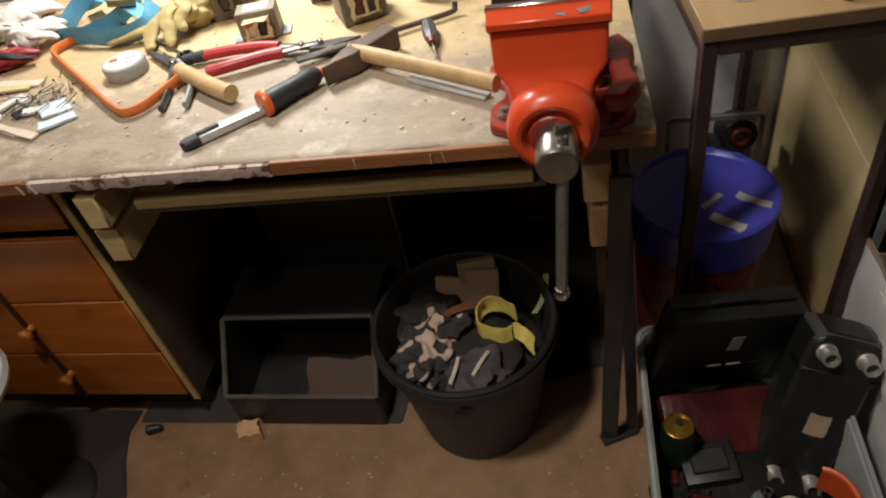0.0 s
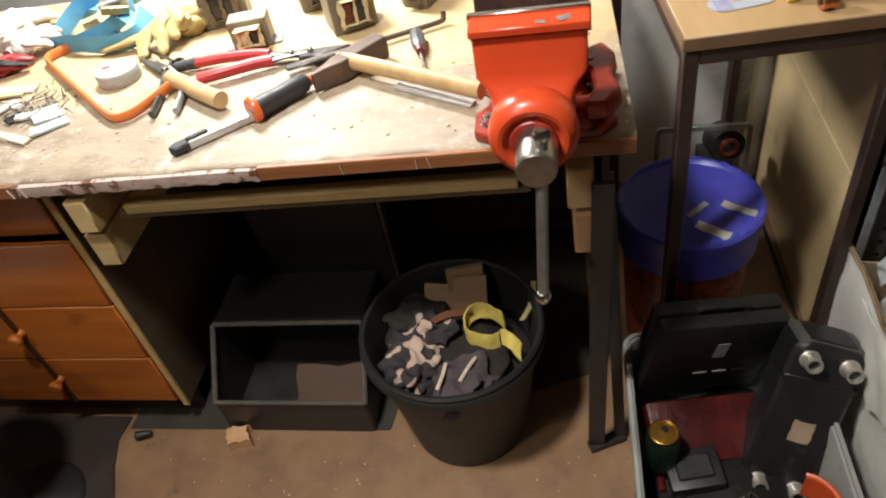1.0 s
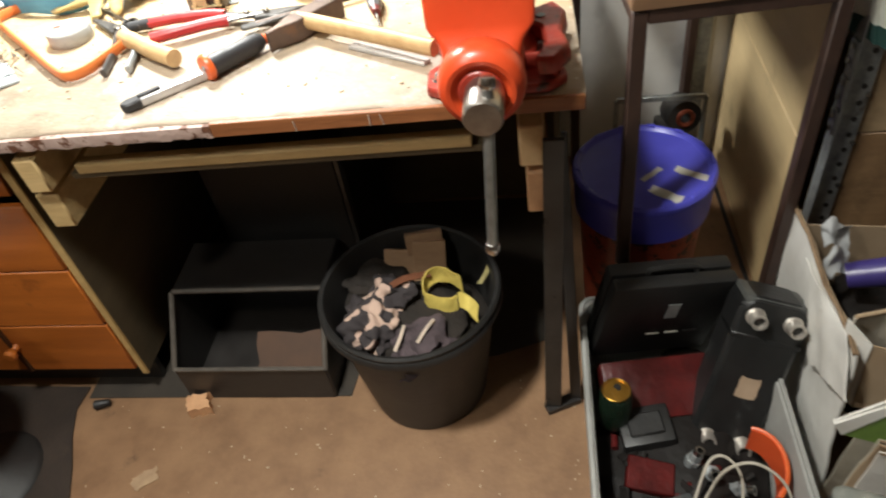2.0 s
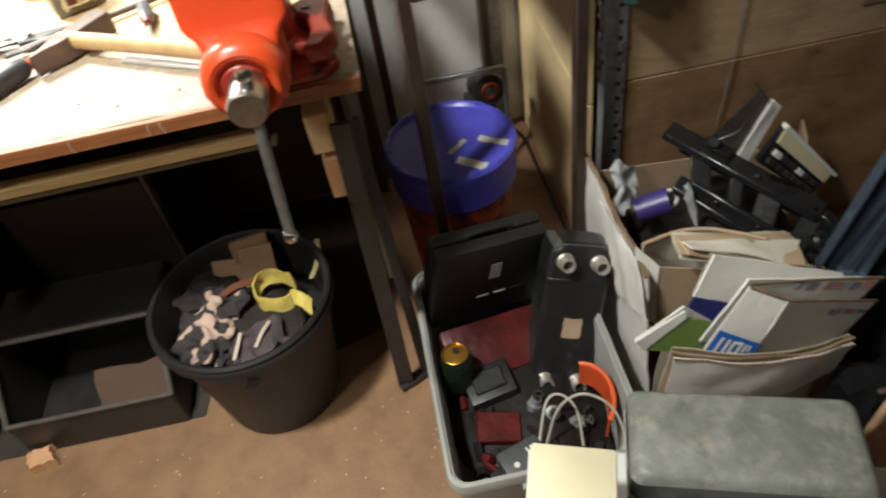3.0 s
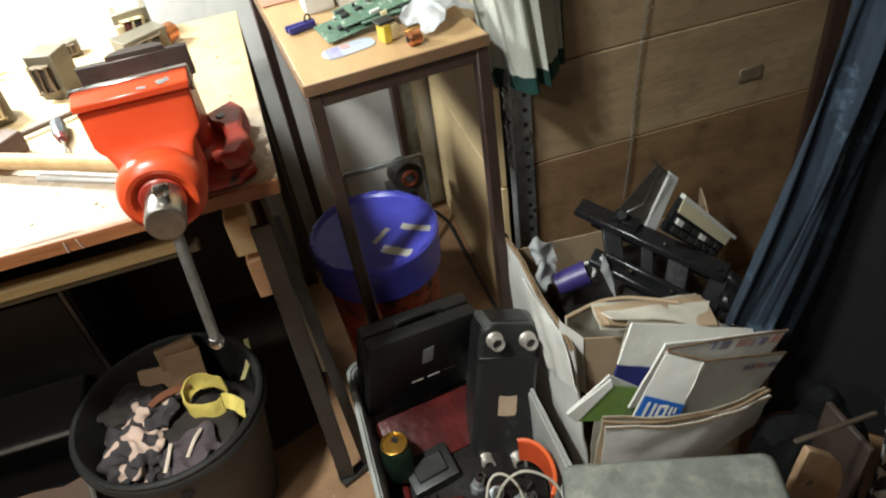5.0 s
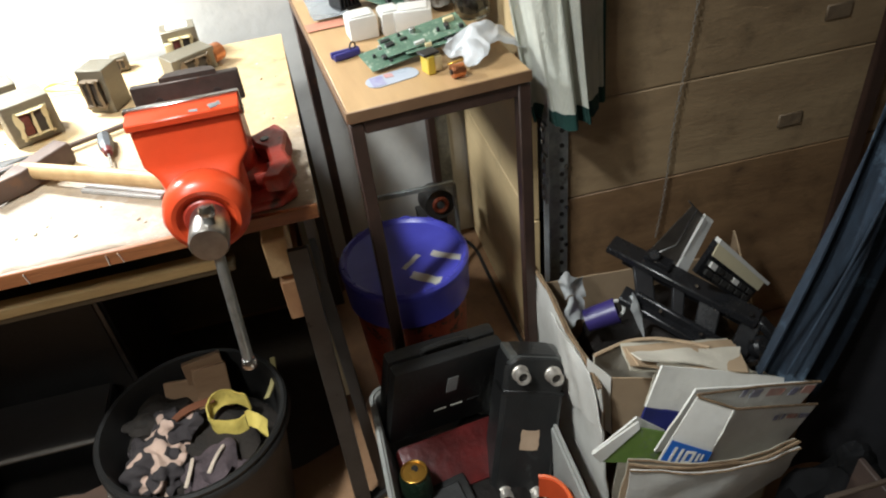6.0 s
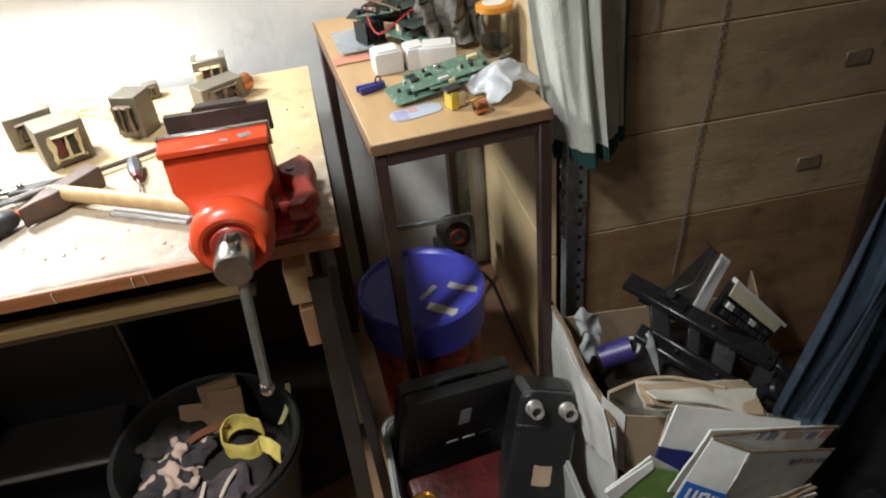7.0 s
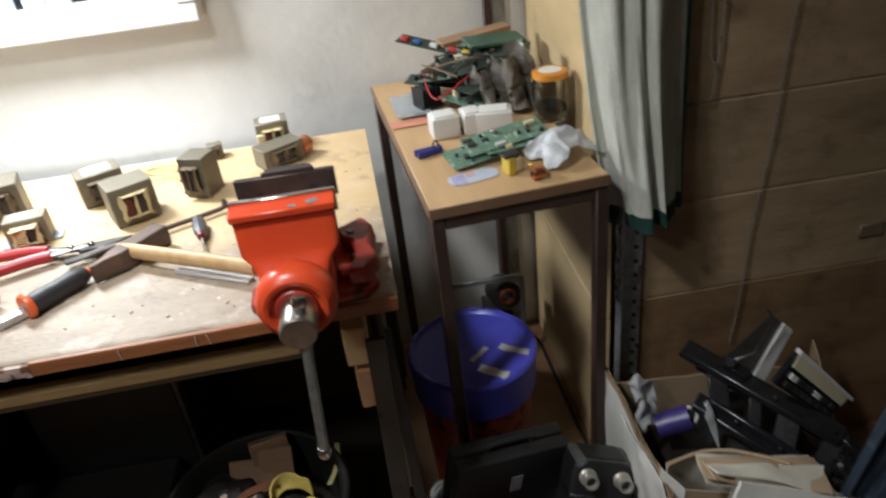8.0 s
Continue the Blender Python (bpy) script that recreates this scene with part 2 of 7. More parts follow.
CREAM = surf("cream_plastic", (0.66, 0.60, 0.42), (0.57, 0.51, 0.34), 8, 0.45, bump=0.08, stain=(0.42, 0.37, 0.26), stain_scale=10, stain_at=0.62)
WHITEPLASTIC = surf("white_plastic", (0.68, 0.67, 0.64), (0.60, 0.59, 0.56), 8, 0.4, bump=0.05)
WHITEFRAME = surf("white_window_paint", (0.78, 0.77, 0.74), (0.70, 0.69, 0.66), 8, 0.45, bump=0.1)


# ---- building helpers ----
def add_box(bm, c, s, bevel=0.0, m=None, seg=1):
    vs = bmesh.ops.create_cube(bm, size=1.0)["verts"]
    for v in vs:
        v.co = Vector((v.co.x * s[0], v.co.y * s[1], v.co.z * s[2]))
    if bevel:
        es = list({e for v in vs for e in v.link_edges})
        r = bmesh.ops.bevel(bm, geom=es, offset=min(bevel, 0.45 * min(s)), segments=seg, affect="EDGES", profile=0.6)
        vs = list({v for f in r["faces"] for v in f.verts} | {v for v in vs if v.is_valid})
    mm = Matrix.Translation(c) @ (m or Matrix())
    for v in vs:
        v.co = mm @ v.co
    return bm


def box(c, s, bevel=0.0, m=None, seg=1):
    return add_box(bmesh.new(), c, s, bevel, m, seg)


def add_lathe(bm, profile, seg=32, m=None, close=False):
    """profile: (radius, height) from start to end; turned round z."""
    m = m or Matrix()
    rings = []
    for r, z in profile:
        if r < 1e-5:
            rings.append([bm.verts.new(m @ Vector((0, 0, z)))])
        else:
            rings.append([bm.verts.new(m @ Vector((r * math.cos(2 * math.pi * k / seg), r * math.sin(2 * math.pi * k / seg), z))) for k in range(seg)])
    pairs = list(zip(rings, rings[1:])) + ([(rings[-1], rings[0])] if close else [])
    for a, b in pairs:
        for k in range(seg):
            k2 = (k + 1) % seg
            f = [a[k % len(a)], a[k2 % len(a)], b[k2 % len(b)], b[k % len(b)]]
            f = [v for i, v in enumerate(f) if v not in f[:i]]
            if len(f) > 2:
                bm.faces.new(f)
    return bm


def lathe(profile, seg=32, m=None, close=False):
    return add_lathe(bmesh.new(), profile, seg, m, close)


def along(p0, p1):
    """A frame at p0 whose z points to p1."""
    d = Vector(p1) - Vector(p0)
    return Matrix.Translation(p0) @ d.to_track_quat("Z", "Y").to_matrix().to_4x4(), d.length


def add_rod(bm, p0, p1, r, r1=None, seg=16, round_ends=0.0):
    m, n = along(p0, p1)
    r1 = r if r1 is None else r1
    e = round_ends
    prof = [(0, 0), (r - e, 0), (r, e), (r1, n - e), (r1 - e, n), (0, n)] if e else [(0, 0), (r, 0), (r1, n), (0, n)]
    return add_lathe(bm, prof, seg, m)


def rod(p0, p1, r, r1=None, seg=16, round_ends=0.0):
    return add_rod(bmesh.new(), p0, p1, r, r1, seg, round_ends)


def add_tube(bm, pts, r, seg=8, flat=None):
    """A tube along points, round, or flat (half width, half thickness)."""
    pts = [Vector(p) for p in pts]
    rings, side = [], None
    for i, p in enumerate(pts):
        d = (pts[min(i + 1, len(pts) - 1)] - pts[max(i - 1, 0)]).normalized()
        if side is None:
            side = d.cross(Vector((0, 0, 1)) if abs(d.z) < 0.9 else Vector((1, 0, 0))).normalized()
        else:
            side = (side - d * side.dot(d)).normalized()
        up = side.cross(d)
        a, b = flat or (r, r)
        rings.append([bm.verts.new(p + side * a * math.cos(2 * math.pi * k / seg + 0.4) + up * b * math.sin(2 * math.pi * k / seg + 0.4)) for k in range(seg)])
    for a, b in zip(rings, rings[1:]):
        for k in range(seg):
            bm.faces.new((a[k], a[(k + 1) % seg], b[(k + 1) % seg], b[k]))
    bm.faces.new(rings[0][::-1]), bm.faces.new(rings[-1])
    return bm


def tube(pts, r, seg=8, flat=None):
    return add_tube(bmesh.new(), pts, r, seg, flat)


def smooth_path(pts, n=6):
    """A rounded line through the points."""
    p = [Vector(q) for q in pts]
    p = [2 * p[0] - p[1]] + p + [2 * p[-1] - p[-2]]
    out = []
    for i in range(1, len(p) - 2):
        for k in range(n):
            t = k / n
            out.append(0.5 * ((2 * p[i]) + (p[i + 1] - p[i - 1]) * t + (2 * p[i - 1] - 5 * p[i] + 4 * p[i + 1] - p[i + 2]) * t * t
                              + (3 * p[i] - p[i - 1] - 3 * p[i + 1] + p[i + 2]) * t ** 3))
    return out + [p[-2]]


def add_slab(bm, outline, thick, m=None, bevel=0.0):
    """A flat outline in xy, given thickness along z."""
    vs = [bm.verts.new((x, y, 0)) for x, y in outline]
    f = bm.faces.new(vs)
    r = bmesh.ops.extrude_face_region(bm, geom=[f])
    top = [g for g in r["geom"] if isinstance(g, bmesh.types.BMVert)]
    for v in top:
        v.co.z += thick
    if bevel:
        es = list({e for v in vs + top for e in v.link_edges})
        r = bmesh.ops.bevel(bm, geom=es, offset=bevel, segments=1, affect="EDGES")
        vs = list({v for g in r["faces"] for v in g.verts} | {v for v in vs + top if v.is_valid})
    else:
        vs = vs + top
    for v in vs:
        v.co = (m or Matrix()) @ v.co
    return bm


def slab(outline, thick, m=None, bevel=0.0):
    return add_slab(bmesh.new(), outline, thick, m, bevel)


def sheet(fn, nu, nv, thick=0.001):
    """A bent sheet: fn(u, v) gives a place for u, v in 0..1."""
    p = [[Vector(fn(i / nu, j / nv)) for j in range(nv + 1)] for i in range(nu + 1)]
    bm = bmesh.new()
    front, back = [], []
    for i in range(nu + 1):
        f_row, b_row = [], []
        for j in range(nv + 1):
            du = p[min(i + 1, nu)][j] - p[max(i - 1, 0)][j]
            dv = p[i][min(j + 1, nv)] - p[i][max(j - 1, 0)]
            n = du.cross(dv)
            n = n.normalized() if n.length > 1e-12 else Vector((0, 0, 1))
            f_row.append(bm.verts.new(p[i][j]))
            b_row.append(bm.verts.new(p[i][j] - n * thick))
        front.append(f_row)
        back.append(b_row)
    for i in range(nu):
        for j in range(nv):
            bm.faces.new((front[i][j], front[i + 1][j], front[i + 1][j + 1], front[i][j + 1]))
            bm.faces.new((back[i][j], back[i][j + 1], back[i + 1][j + 1], back[i + 1][j]))
    rim = [(i, 0) for i in range(nu)] + [(nu, j) for j in range(nv)] + [(i, nv) for i in range(nu, 0, -1)] + [(0, j) for j in range(nv, 0, -1)]
    for (i, j), (k, l) in zip(rim, rim[1:] + rim[:1]):
        bm.faces.new((front[k][l], front[i][j], back[i][j], back[k][l]))
    return bm


def crumple(p, size, amount, seed=0.0):
    q = Vector(p) / size + Vector((seed, seed * 1.7, -seed))
    return Vector(p) + noise.noise_vector(q) * amount + noise.noise_vector(q * 2.7) * amount * 0.45


def mesh_of(name, bm, material, sharp=38):
    bmesh.ops.recalc_face_normals(bm, faces=bm.faces)
    lim = radians(sharp)
    for f in bm.faces:
        f.smooth = True
    for e in bm.edges:
        e.smooth = len(e.link_faces) == 2 and e.calc_face_angle(3.2) < lim
    me = bpy.data.meshes.new(name)
    bm.to_mesh(me)
    bm.free()
    me.materials.append(material)
    return me


def part(name, bm, material, parent, label="", sharp=38):
    ob = new(name, mesh_of(name, bm, material, sharp))
    ob.parent = parent
    return tagged(ob, label)


def thing(name, m, label, category, group="", kind=""):
    ob = new(name)
    ob.empty_display_size = 0.05
    ob.matrix_world = m
    return tagged(ob, label, category, group, kind)


def solo(name, bm, material, m, label, category, group="", kind="", sharp=38):
    ob = new(name, mesh_of(name, bm, material, sharp))
    ob.matrix_world = m
    return tagged(ob, label, category, group, kind)


def flat_patch(name, outline, material, parent, m, label="", thick=0.0012):
    return part(name, slab(outline, thick, m), material, parent, label)


def rect(w, h):
    return [(-w / 2, -h / 2), (w / 2, -h / 2), (w / 2, h / 2), (-w / 2, h / 2)]


def torn(w, h, seed, n=5, rag=0.12):
    """A rough-edged oblong outline."""
    rnd = random.Random(seed)
    out = []
    for (x0, y0), (x1, y1) in zip(rect(w, h), rect(w, h)[1:] + rect(w, h)[:1]):
        for k in range(n):
            t = k / n
            j = rag * min(w, h)
            out.append((x0 + (x1 - x0) * t + rnd.uniform(-j, j) * 0.5, y0 + (y1 - y0) * t + rnd.uniform(-j, j) * 0.5))
    return out


# ---- structure ----
solo("floor", box((-0.2, -0.9, -0.03), (5.2, 3.9, 0.06)), LINO, pose(0, 0, 0), "worn brown linoleum floor with dirt and scuffs", "floor", kind="structure")
solo("ceiling", box((-0.2, -0.9, 2.65), (5.2, 3.9, 0.06)), CEIL, pose(0, 0, 0), "unseen off-white ceiling that bounces lamp light", "ceiling", kind="structure")
WALL_Y = 0.965
wall = bmesh.new()
# plaster wall with the window's opening cut through it
WX0, WX1, WZ0, WZ1 = -1.58, -0.43, 1.205, 2.0
for x0, x1, z0, z1 in ((-2.8, WX0, 0, 2.62), (WX1, 2.4, 0, 2.62), (WX0, WX1, 0, WZ0), (WX0, WX1, WZ1, 2.62)):
    add_box(wall, ((x0 + x1) / 2, WALL_Y + 0.09, (z0 + z1) / 2), (x1 - x0, 0.18, z1 - z0))
solo("wall_north", wall, PLASTER, pose(0, 0, 0), "rough white plaster wall with grey stains", "wall", kind="structure")
solo("wall_west", box((-2.75, -0.9, 1.31), (0.1, 3.7, 2.62)), UNSEENWALL, pose(0, 0, 0), "plain unseen wall that bounces lamp light", "wall", kind="structure")
solo("wall_east", box((2.35, -0.9, 1.31), (0.1, 3.7, 2.62)), UNSEENWALL, pose(0, 0, 0), "plain unseen wall that bounces lamp light", "wall", kind="structure")
solo("wall_south", box((-0.2, -2.8, 1.31), (5.2, 0.1, 2.62)), UNSEENWALL, pose(0, 0, 0), "plain unseen wall that bounces lamp light", "wall", kind="structure")

win = thing("window_1", pose((WX0 + WX1) / 2, WALL_Y, WZ0), "white painted window frame with dark night panes", "window", kind="structure")
ww, wh = WX1 - WX0, WZ1 - WZ0
part("window_sill", box((0, -0.02, -0.024), (ww + 0.10, 0.10, 0.047), 0.004), WHITEFRAME, win)
for sx in (-1, 1):
    part("window_frame", box((sx * (ww / 2 + 0.024), -0.02, wh / 2 + 0.024), (0.047, 0.10, wh + 0.048), 0.004), WHITEFRAME, win)
part("window_frame", box((0, -0.02, wh + 0.024), (ww, 0.10, 0.047), 0.004), WHITEFRAME, win)
part("mullion", box((0, 0.03, wh / 2), (0.045, 0.05, wh), 0.003), WHITEFRAME, win)
GLASS = clear("window_glass", (0.9, 0.93, 0.95), 0.02)
for sx in (-1, 1):
    pane = part("pane", box((sx * ww / 4, 0.05, wh / 2), (ww / 2 - 0.05, 0.004, wh - 0.004)), GLASS, win)
    pane.visible_shadow = False
solo("backdrop", box((0, 0, 0), (3.0, 0.02, 2.4)), surf("night_sky", (0.010, 0.012, 0.018), None, 2, 0.9), pose(-1.0, 1.6, 1.6), "dark night outside the window", "backdrop", kind="structure")
PALE = surf("pale_block_face", (0.62, 0.64, 0.66), None, 8, 0.6)
for i, (x, w) in enumerate(((-0.76, 0.05), (-0.82, 0.05), (-0.93, 0.10))):
    solo("pale_block", box((0, 0, 0.03), (w, 0.04, 0.06), 0.003), PALE, pose(x, WALL_Y + 0.11, WZ0), "small pale block on the outer window ledge", "block", group="blocks on the ledge")

# partition of boards beside the small table: a side towards the table, a front towards the room
side = thing("wall_partition_side", pose(0.47, 0.29, 0), "pale plywood side of a board partition", "wall", kind="structure")
for z0, z1 in ((0.0, 0.484), (0.487, 1.30), (1.302, 2.39)):
    part("board", box((0, 0.335, (z0 + z1) / 2), (0.016, 0.668, z1 - z0), 0.002), SIDEPLY, side)
front = thing("wall_partition_front", pose(0.49, 0.275, 0), "aged plywood boards with dark seams on a partition", "wall", kind="structure")
for z0, z1, mt in ((0.0, 0.5435, PLYBROWN), (0.5465, 0.7785, PLY), (0.7815, 0.9935, PLY), (0.9965, 1.50, PLY), (1.503, 2.39, PLY)):
    part("board", box((0.94, 0, (z0 + z1) / 2), (1.86, 0.016, z1 - z0), 0.002), mt, front)
part("backing", box((0.94, 0.012, 1.19), (1.84, 0.006, 2.38)), BLACKSTEEL, front)
for x, z in ((0.585, 0.631), (0.645, 0.872)):
    part("recessed_pull", box((x, -0.009, z), (0.060, 0.006, 0.034), 0.004), surf("worn_pull", (0.24, 0.18, 0.115), (0.14, 0.10, 0.065), 30, 0.5, metal=0.2), front, "small dark inset pull")
post = thing("corner_post", pose(0.505, 0.258, 0), "perforated galvanised steel angle post with rust", "post")
for cx, cy, sx, sy in ((0.001, 0.0, 0.056, 0.003), (-0.027, -0.018, 0.003, 0.034)):
    part("angle_flange", box((cx, cy, 0.62), (sx, sy, 1.24), 0.0008), ZINC, post)
for k in range(26):
    z = 0.30 + 0.036 * k
    part("bolt_hole", rod((0.014, -0.0012, z), (0.014, -0.0042, z), 0.0052, seg=10), BLACKSTEEL, post)
    if k % 3 == 0:
        part("bolt_head", rod((0.024, -0.001, z + 0.018), (0.024, -0.006, z + 0.018), 0.0055, seg=6), CHROME, post)
for z in (0.600, 0.668, 0.742):
    hp_ = part("hinge_plate", box((-0.031, -0.020, z), (0.005, 0.026, 0.050), 0.001), ZINC, post, "bright bolted plate")
    for dz in (-0.014, 0.014):
        part("bolt_head", rod((-0.0335, -0.022, z + dz), (-0.0385, -0.022, z + dz), 0.006, seg=6), CHROME, hp_)
bpost = thing("back_post", pose(0.385, 0.94, 0), "galvanised steel post with flaking paint", "post")
part("flange", box((0, 0, 0.62), (0.038, 0.003, 1.2), 0.0008), ZINC, bpost)
part("flange", box((-0.032, -0.004, 0.62), (0.022, 0.022, 1.2), 0.002), RUSTFRAME, bpost)
solo("dark_post", box((0, 0, 1.15), (0.035, 0.02, 2.3), 0.003), RUSTFRAME, pose(1.264, 0.256, 0), "dark brown wooden post against the board wall", "post")

# slack chain hanging down the board wall
chain = thing("chain", pose(0.764, 0.262, 0), "thin steel chain hanging down the plywood", "chain")
CHAINSTEEL = surf("chain_steel", (0.55, 0.54, 0.51), (0.36, 0.35, 0.33), 60, 0.30, metal=0.7)
link_mesh = mesh_of("link", lathe([(0.0040 + 0.0010 * math.cos(a), 0.0010 * math.sin(a)) for a in [k * math.pi / 3 for k in range(6)]], 10, pose(0, 0, 0) @ Matrix.Diagonal((1.3, 0.75, 1, 1)), True), CHAINSTEEL)
for k in range(80):
    z = 0.385 + k * 0.0107
    ob = new("link", link_mesh)
    ob.parent = chain
    ob.matrix_local = Matrix.Translation((0.062 * (z - 0.4) + 0.003 * math.sin(k * 0.16), -0.004, z)) @ pose(0, 0, 0, 0, 0, 40 if k % 2 else -50) @ pose(0, 0, 0, 0, 90, 0) @ pose(0, 0, 0, 0, 0, 0)

def slanted(p, q, w, t, across=(1, 0, 0), bevel=0.0015):
    """A flat bar from p to q, w wide along across and t thick."""
    d = Vector(q) - Vector(p)
    z = d.normalized()
    y = z.cross(Vector(across)).normalized()
    m = Matrix((y.cross(z), y, z)).transposed().to_4x4()
    m.translation = Vector(p)
    b = box((0, 0, d.length / 2), (w, t, d.length), bevel)
    bmesh.ops.transform(b, matrix=m, verts=b.verts)
    return b


# thin wire hooks on a nail above the seam
hook = thing("wire_hook", pose(0.655, 0.262, 1.0), "bent bright wire hook hanging on the plywood", "hook")
part("wire", tube(smooth_path([(-0.010, -0.004, 0.20), (-0.008, -0.005, 0.12), (-0.004, -0.006, 0.085), (0.004, -0.008, 0.075), (0.010, -0.006, 0.088), (0.014, -0.004, 0.20)], 6), 0.0014, 6), CHAINSTEEL, hook)
part("lower_hook", tube(smooth_path([(0.004, -0.008, 0.078), (0.006, -0.006, 0.045), (0.004, -0.006, 0.016), (-0.003, -0.008, 0.002), (-0.010, -0.006, 0.006)], 6), 0.0013, 6), CHAINSTEEL, hook)
part("nail", rod((0.002, 0.004, 0.198), (0.002, -0.014, 0.202), 0.0018, seg=8), ZINC, hook)


# ---- workbench ----
bench = thing("workbench", pose(0, 0, 0, 0, 0, 1.4), "old wooden workbench with a stained, paint-spattered top", "workbench")
LEN = 2.3
top = bmesh.new()
NX = 92
rnd = random.Random(4)
ed = [(-LEN + LEN * i / NX, rnd.uniform(-0.0016, 0.0016) + 0.002 * math.sin(i * 0.9)) for i in range(NX + 1)]
rows_ = []
for x, e in ed:
    rows_.append([top.verts.new((x, y, z)) for y, z in ((0.80, 0.822), (0.80, 0.85), (0.012, 0.85), (0.004 + e, 0.8485), (0.001 + e, 0.8455), (0.0015, 0.838), (0.004, 0.822))])
for a, b in zip(rows_, rows_[1:]):
    for k in range(7):
        top.faces.new((a[k], a[(k + 1) % 7], b[(k + 1) % 7], b[k]))
top.faces.new(rows_[0][::-1]), top.faces.new(rows_[-1])
part("bench_top", top, BENCHTOP, bench, "grimy worn board with paint stains")
for x0, x1 in ((-0.60, -0.001), (-LEN, -1.05)):
    part("front_edge", box(((x0 + x1) / 2, -0.0035, 0.8340), (x1 - x0, 0.009, 0.0255), 0.0015), EDGE, bench, "varnished orange-brown edge strip")
chip = bmesh.new()
rnd = random.Random(9)
xs = [-1.05 + 0.45 * i / 60 for i in range(61)]
rr_ = []
for x in xs:
    zl = 0.8195 + rnd.uniform(0, 0.004)
    rr_.append([chip.verts.new((x, y, z)) for y, z in ((0.001, 0.8445), (-0.008, 0.8435), (-0.0085, 0.833 + rnd.uniform(-0.002, 0.002)), (-0.007, zl), (0.001, zl))])
for a, b in zip(rr_, rr_[1:]):
    for k in range(5):
        chip.faces.new((a[k], a[(k + 1) % 5], b[(k + 1) % 5], b[k]))
chip.faces.new(rr_[0][::-1]), chip.faces.new(rr_[-1])
part("front_edge", chip, CHIPPED, bench, "chipped white-painted edge strip")
for x, lean in ((-0.459, 0.002), (-0.336, 0.0), (-0.318, 0.004), (-1.035, 0.004), (-1.06, 0.005)):
    part("paint_drip", tube([(x, -0.0085, 0.842), (x + lean * 0.5, -0.0088, 0.834), (x + lean, -0.0086, 0.823)], 0.002, 6, (0.0022, 0.0008)), DRIP, bench)
# apron: two stacked strips under the front
part("apron", box((-0.545, 0.052, 0.744), (0.72, 0.030, 0.020), 0.002), PINE, bench, "pale pine rail")
part("apron", box((-0.545, 0.060, 0.7265), (0.76, 0.034, 0.014), 0.002), OLIVE, bench)
part("underside_board", box((-0.56, 0.42, 0.79), (1.0, 0.70, 0.035), 0.003), OLIVE, bench)
# beam ends on both sides of the knee space
for x0, x1, z0, z1, dy in ((-0.106, -0.064, 0.713, 0.792, 0.0), (-0.097, -0.056, 0.605, 0.694, 0.008), (-0.985, -0.943, 0.726, 0.798, 0.0), (-0.995, -0.950, 0.632, 0.712, 0.012)):
    part("beam", box(((x0 + x1) / 2, 0.37 + dy, (z0 + z1) / 2), (x1 - x0, 0.74, z1 - z0), 0.003), REDGRAIN if x0 == -0.097 else ENDGRAIN if x0 > -0.5 else PINE, bench, "rough-sawn pine beam end")
# added panel that keeps lamp light out from under the bench
part("back_panel", box((-1.1, 0.788, 0.41), (2.2, 0.012, 0.82), 0.002), OLIVE, bench)
# added strip in the wall gap, blocks the bench lamp from shining down
part("gap_board", box((-1.22, 0.872, 0.79), (1.96, 0.140, 0.020), 0.002), PLASTER, bench, "pale board added to block lamp light behind the bench")
# flat bar bent into a narrow U: front bar, foot on the floor, rear bar leaning back
part("steel_leg", slanted((-0.066, -0.004, 0.014), (-0.050, -0.012, 0.775), 0.036, 0.010), LEGSTEEL, bench, "flat scuffed steel bar leg")
part("steel_foot", slanted((-0.082, -0.010, 0.009), (-0.004, 0.022, 0.009), 0.028, 0.016, (0, 1, 0)), BLACKSTEEL, bench, "bar foot on the floor")
part("steel_leg", slanted((-0.012, 0.018, 0.014), (-0.034, 0.110, 0.70), 0.024, 0.010), BLACKSTEEL, bench)
part("rear_leg", box((-0.03, 0.74, 0.41), (0.04, 0.04, 0.82), 0.002), BLACKSTEEL, bench)
part("side_board", box((-0.040, 0.42, 0.55), (0.012, 0.66, 0.54), 0.002), OLIVE, bench)
part("rear_leg", box((-2.25, 0.74, 0.41), (0.05, 0.05, 0.82), 0.002), BLACKSTEEL, bench)

# ---- drawer cabinet ----
cab = thing("drawer_cabinet", pose(-1.072, 0.030, 0), "varnished orange wooden drawer cabinet under the bench", "cabinet")
part("side_panel", box((-0.008, 0.35, 0.44), (0.016, 0.66, 0.71), 0.001), OLIVE, cab)
part("panel_edge", box((-0.008, 0.0175, 0.432), (0.017, 0.006, 0.70), 0.001), PANEL_EDGE, cab, "raw yellow wood edge")
part("side_panel", box((-0.70, 0.35, 0.44), (0.016, 0.66, 0.71), 0.001), OLIVE, cab)
part("back_panel", box((-0.355, 0.68, 0.44), (0.67, 0.008, 0.71)), OLIVE, cab)
part("base_board", box((-0.355, 0.35, 0.095), (0.67, 0.64, 0.016)), OLIVE, cab)
part("plinth", box((-0.355, 0.07, 0.044), (0.69, 0.02, 0.086), 0.002), BLACKSTEEL, cab)
zs = ((0.646, 0.775, 0.03), (0.4615, 0.643, 0.0), (0.279, 0.4585, 0.0), (0.106, 0.276, 0.0))
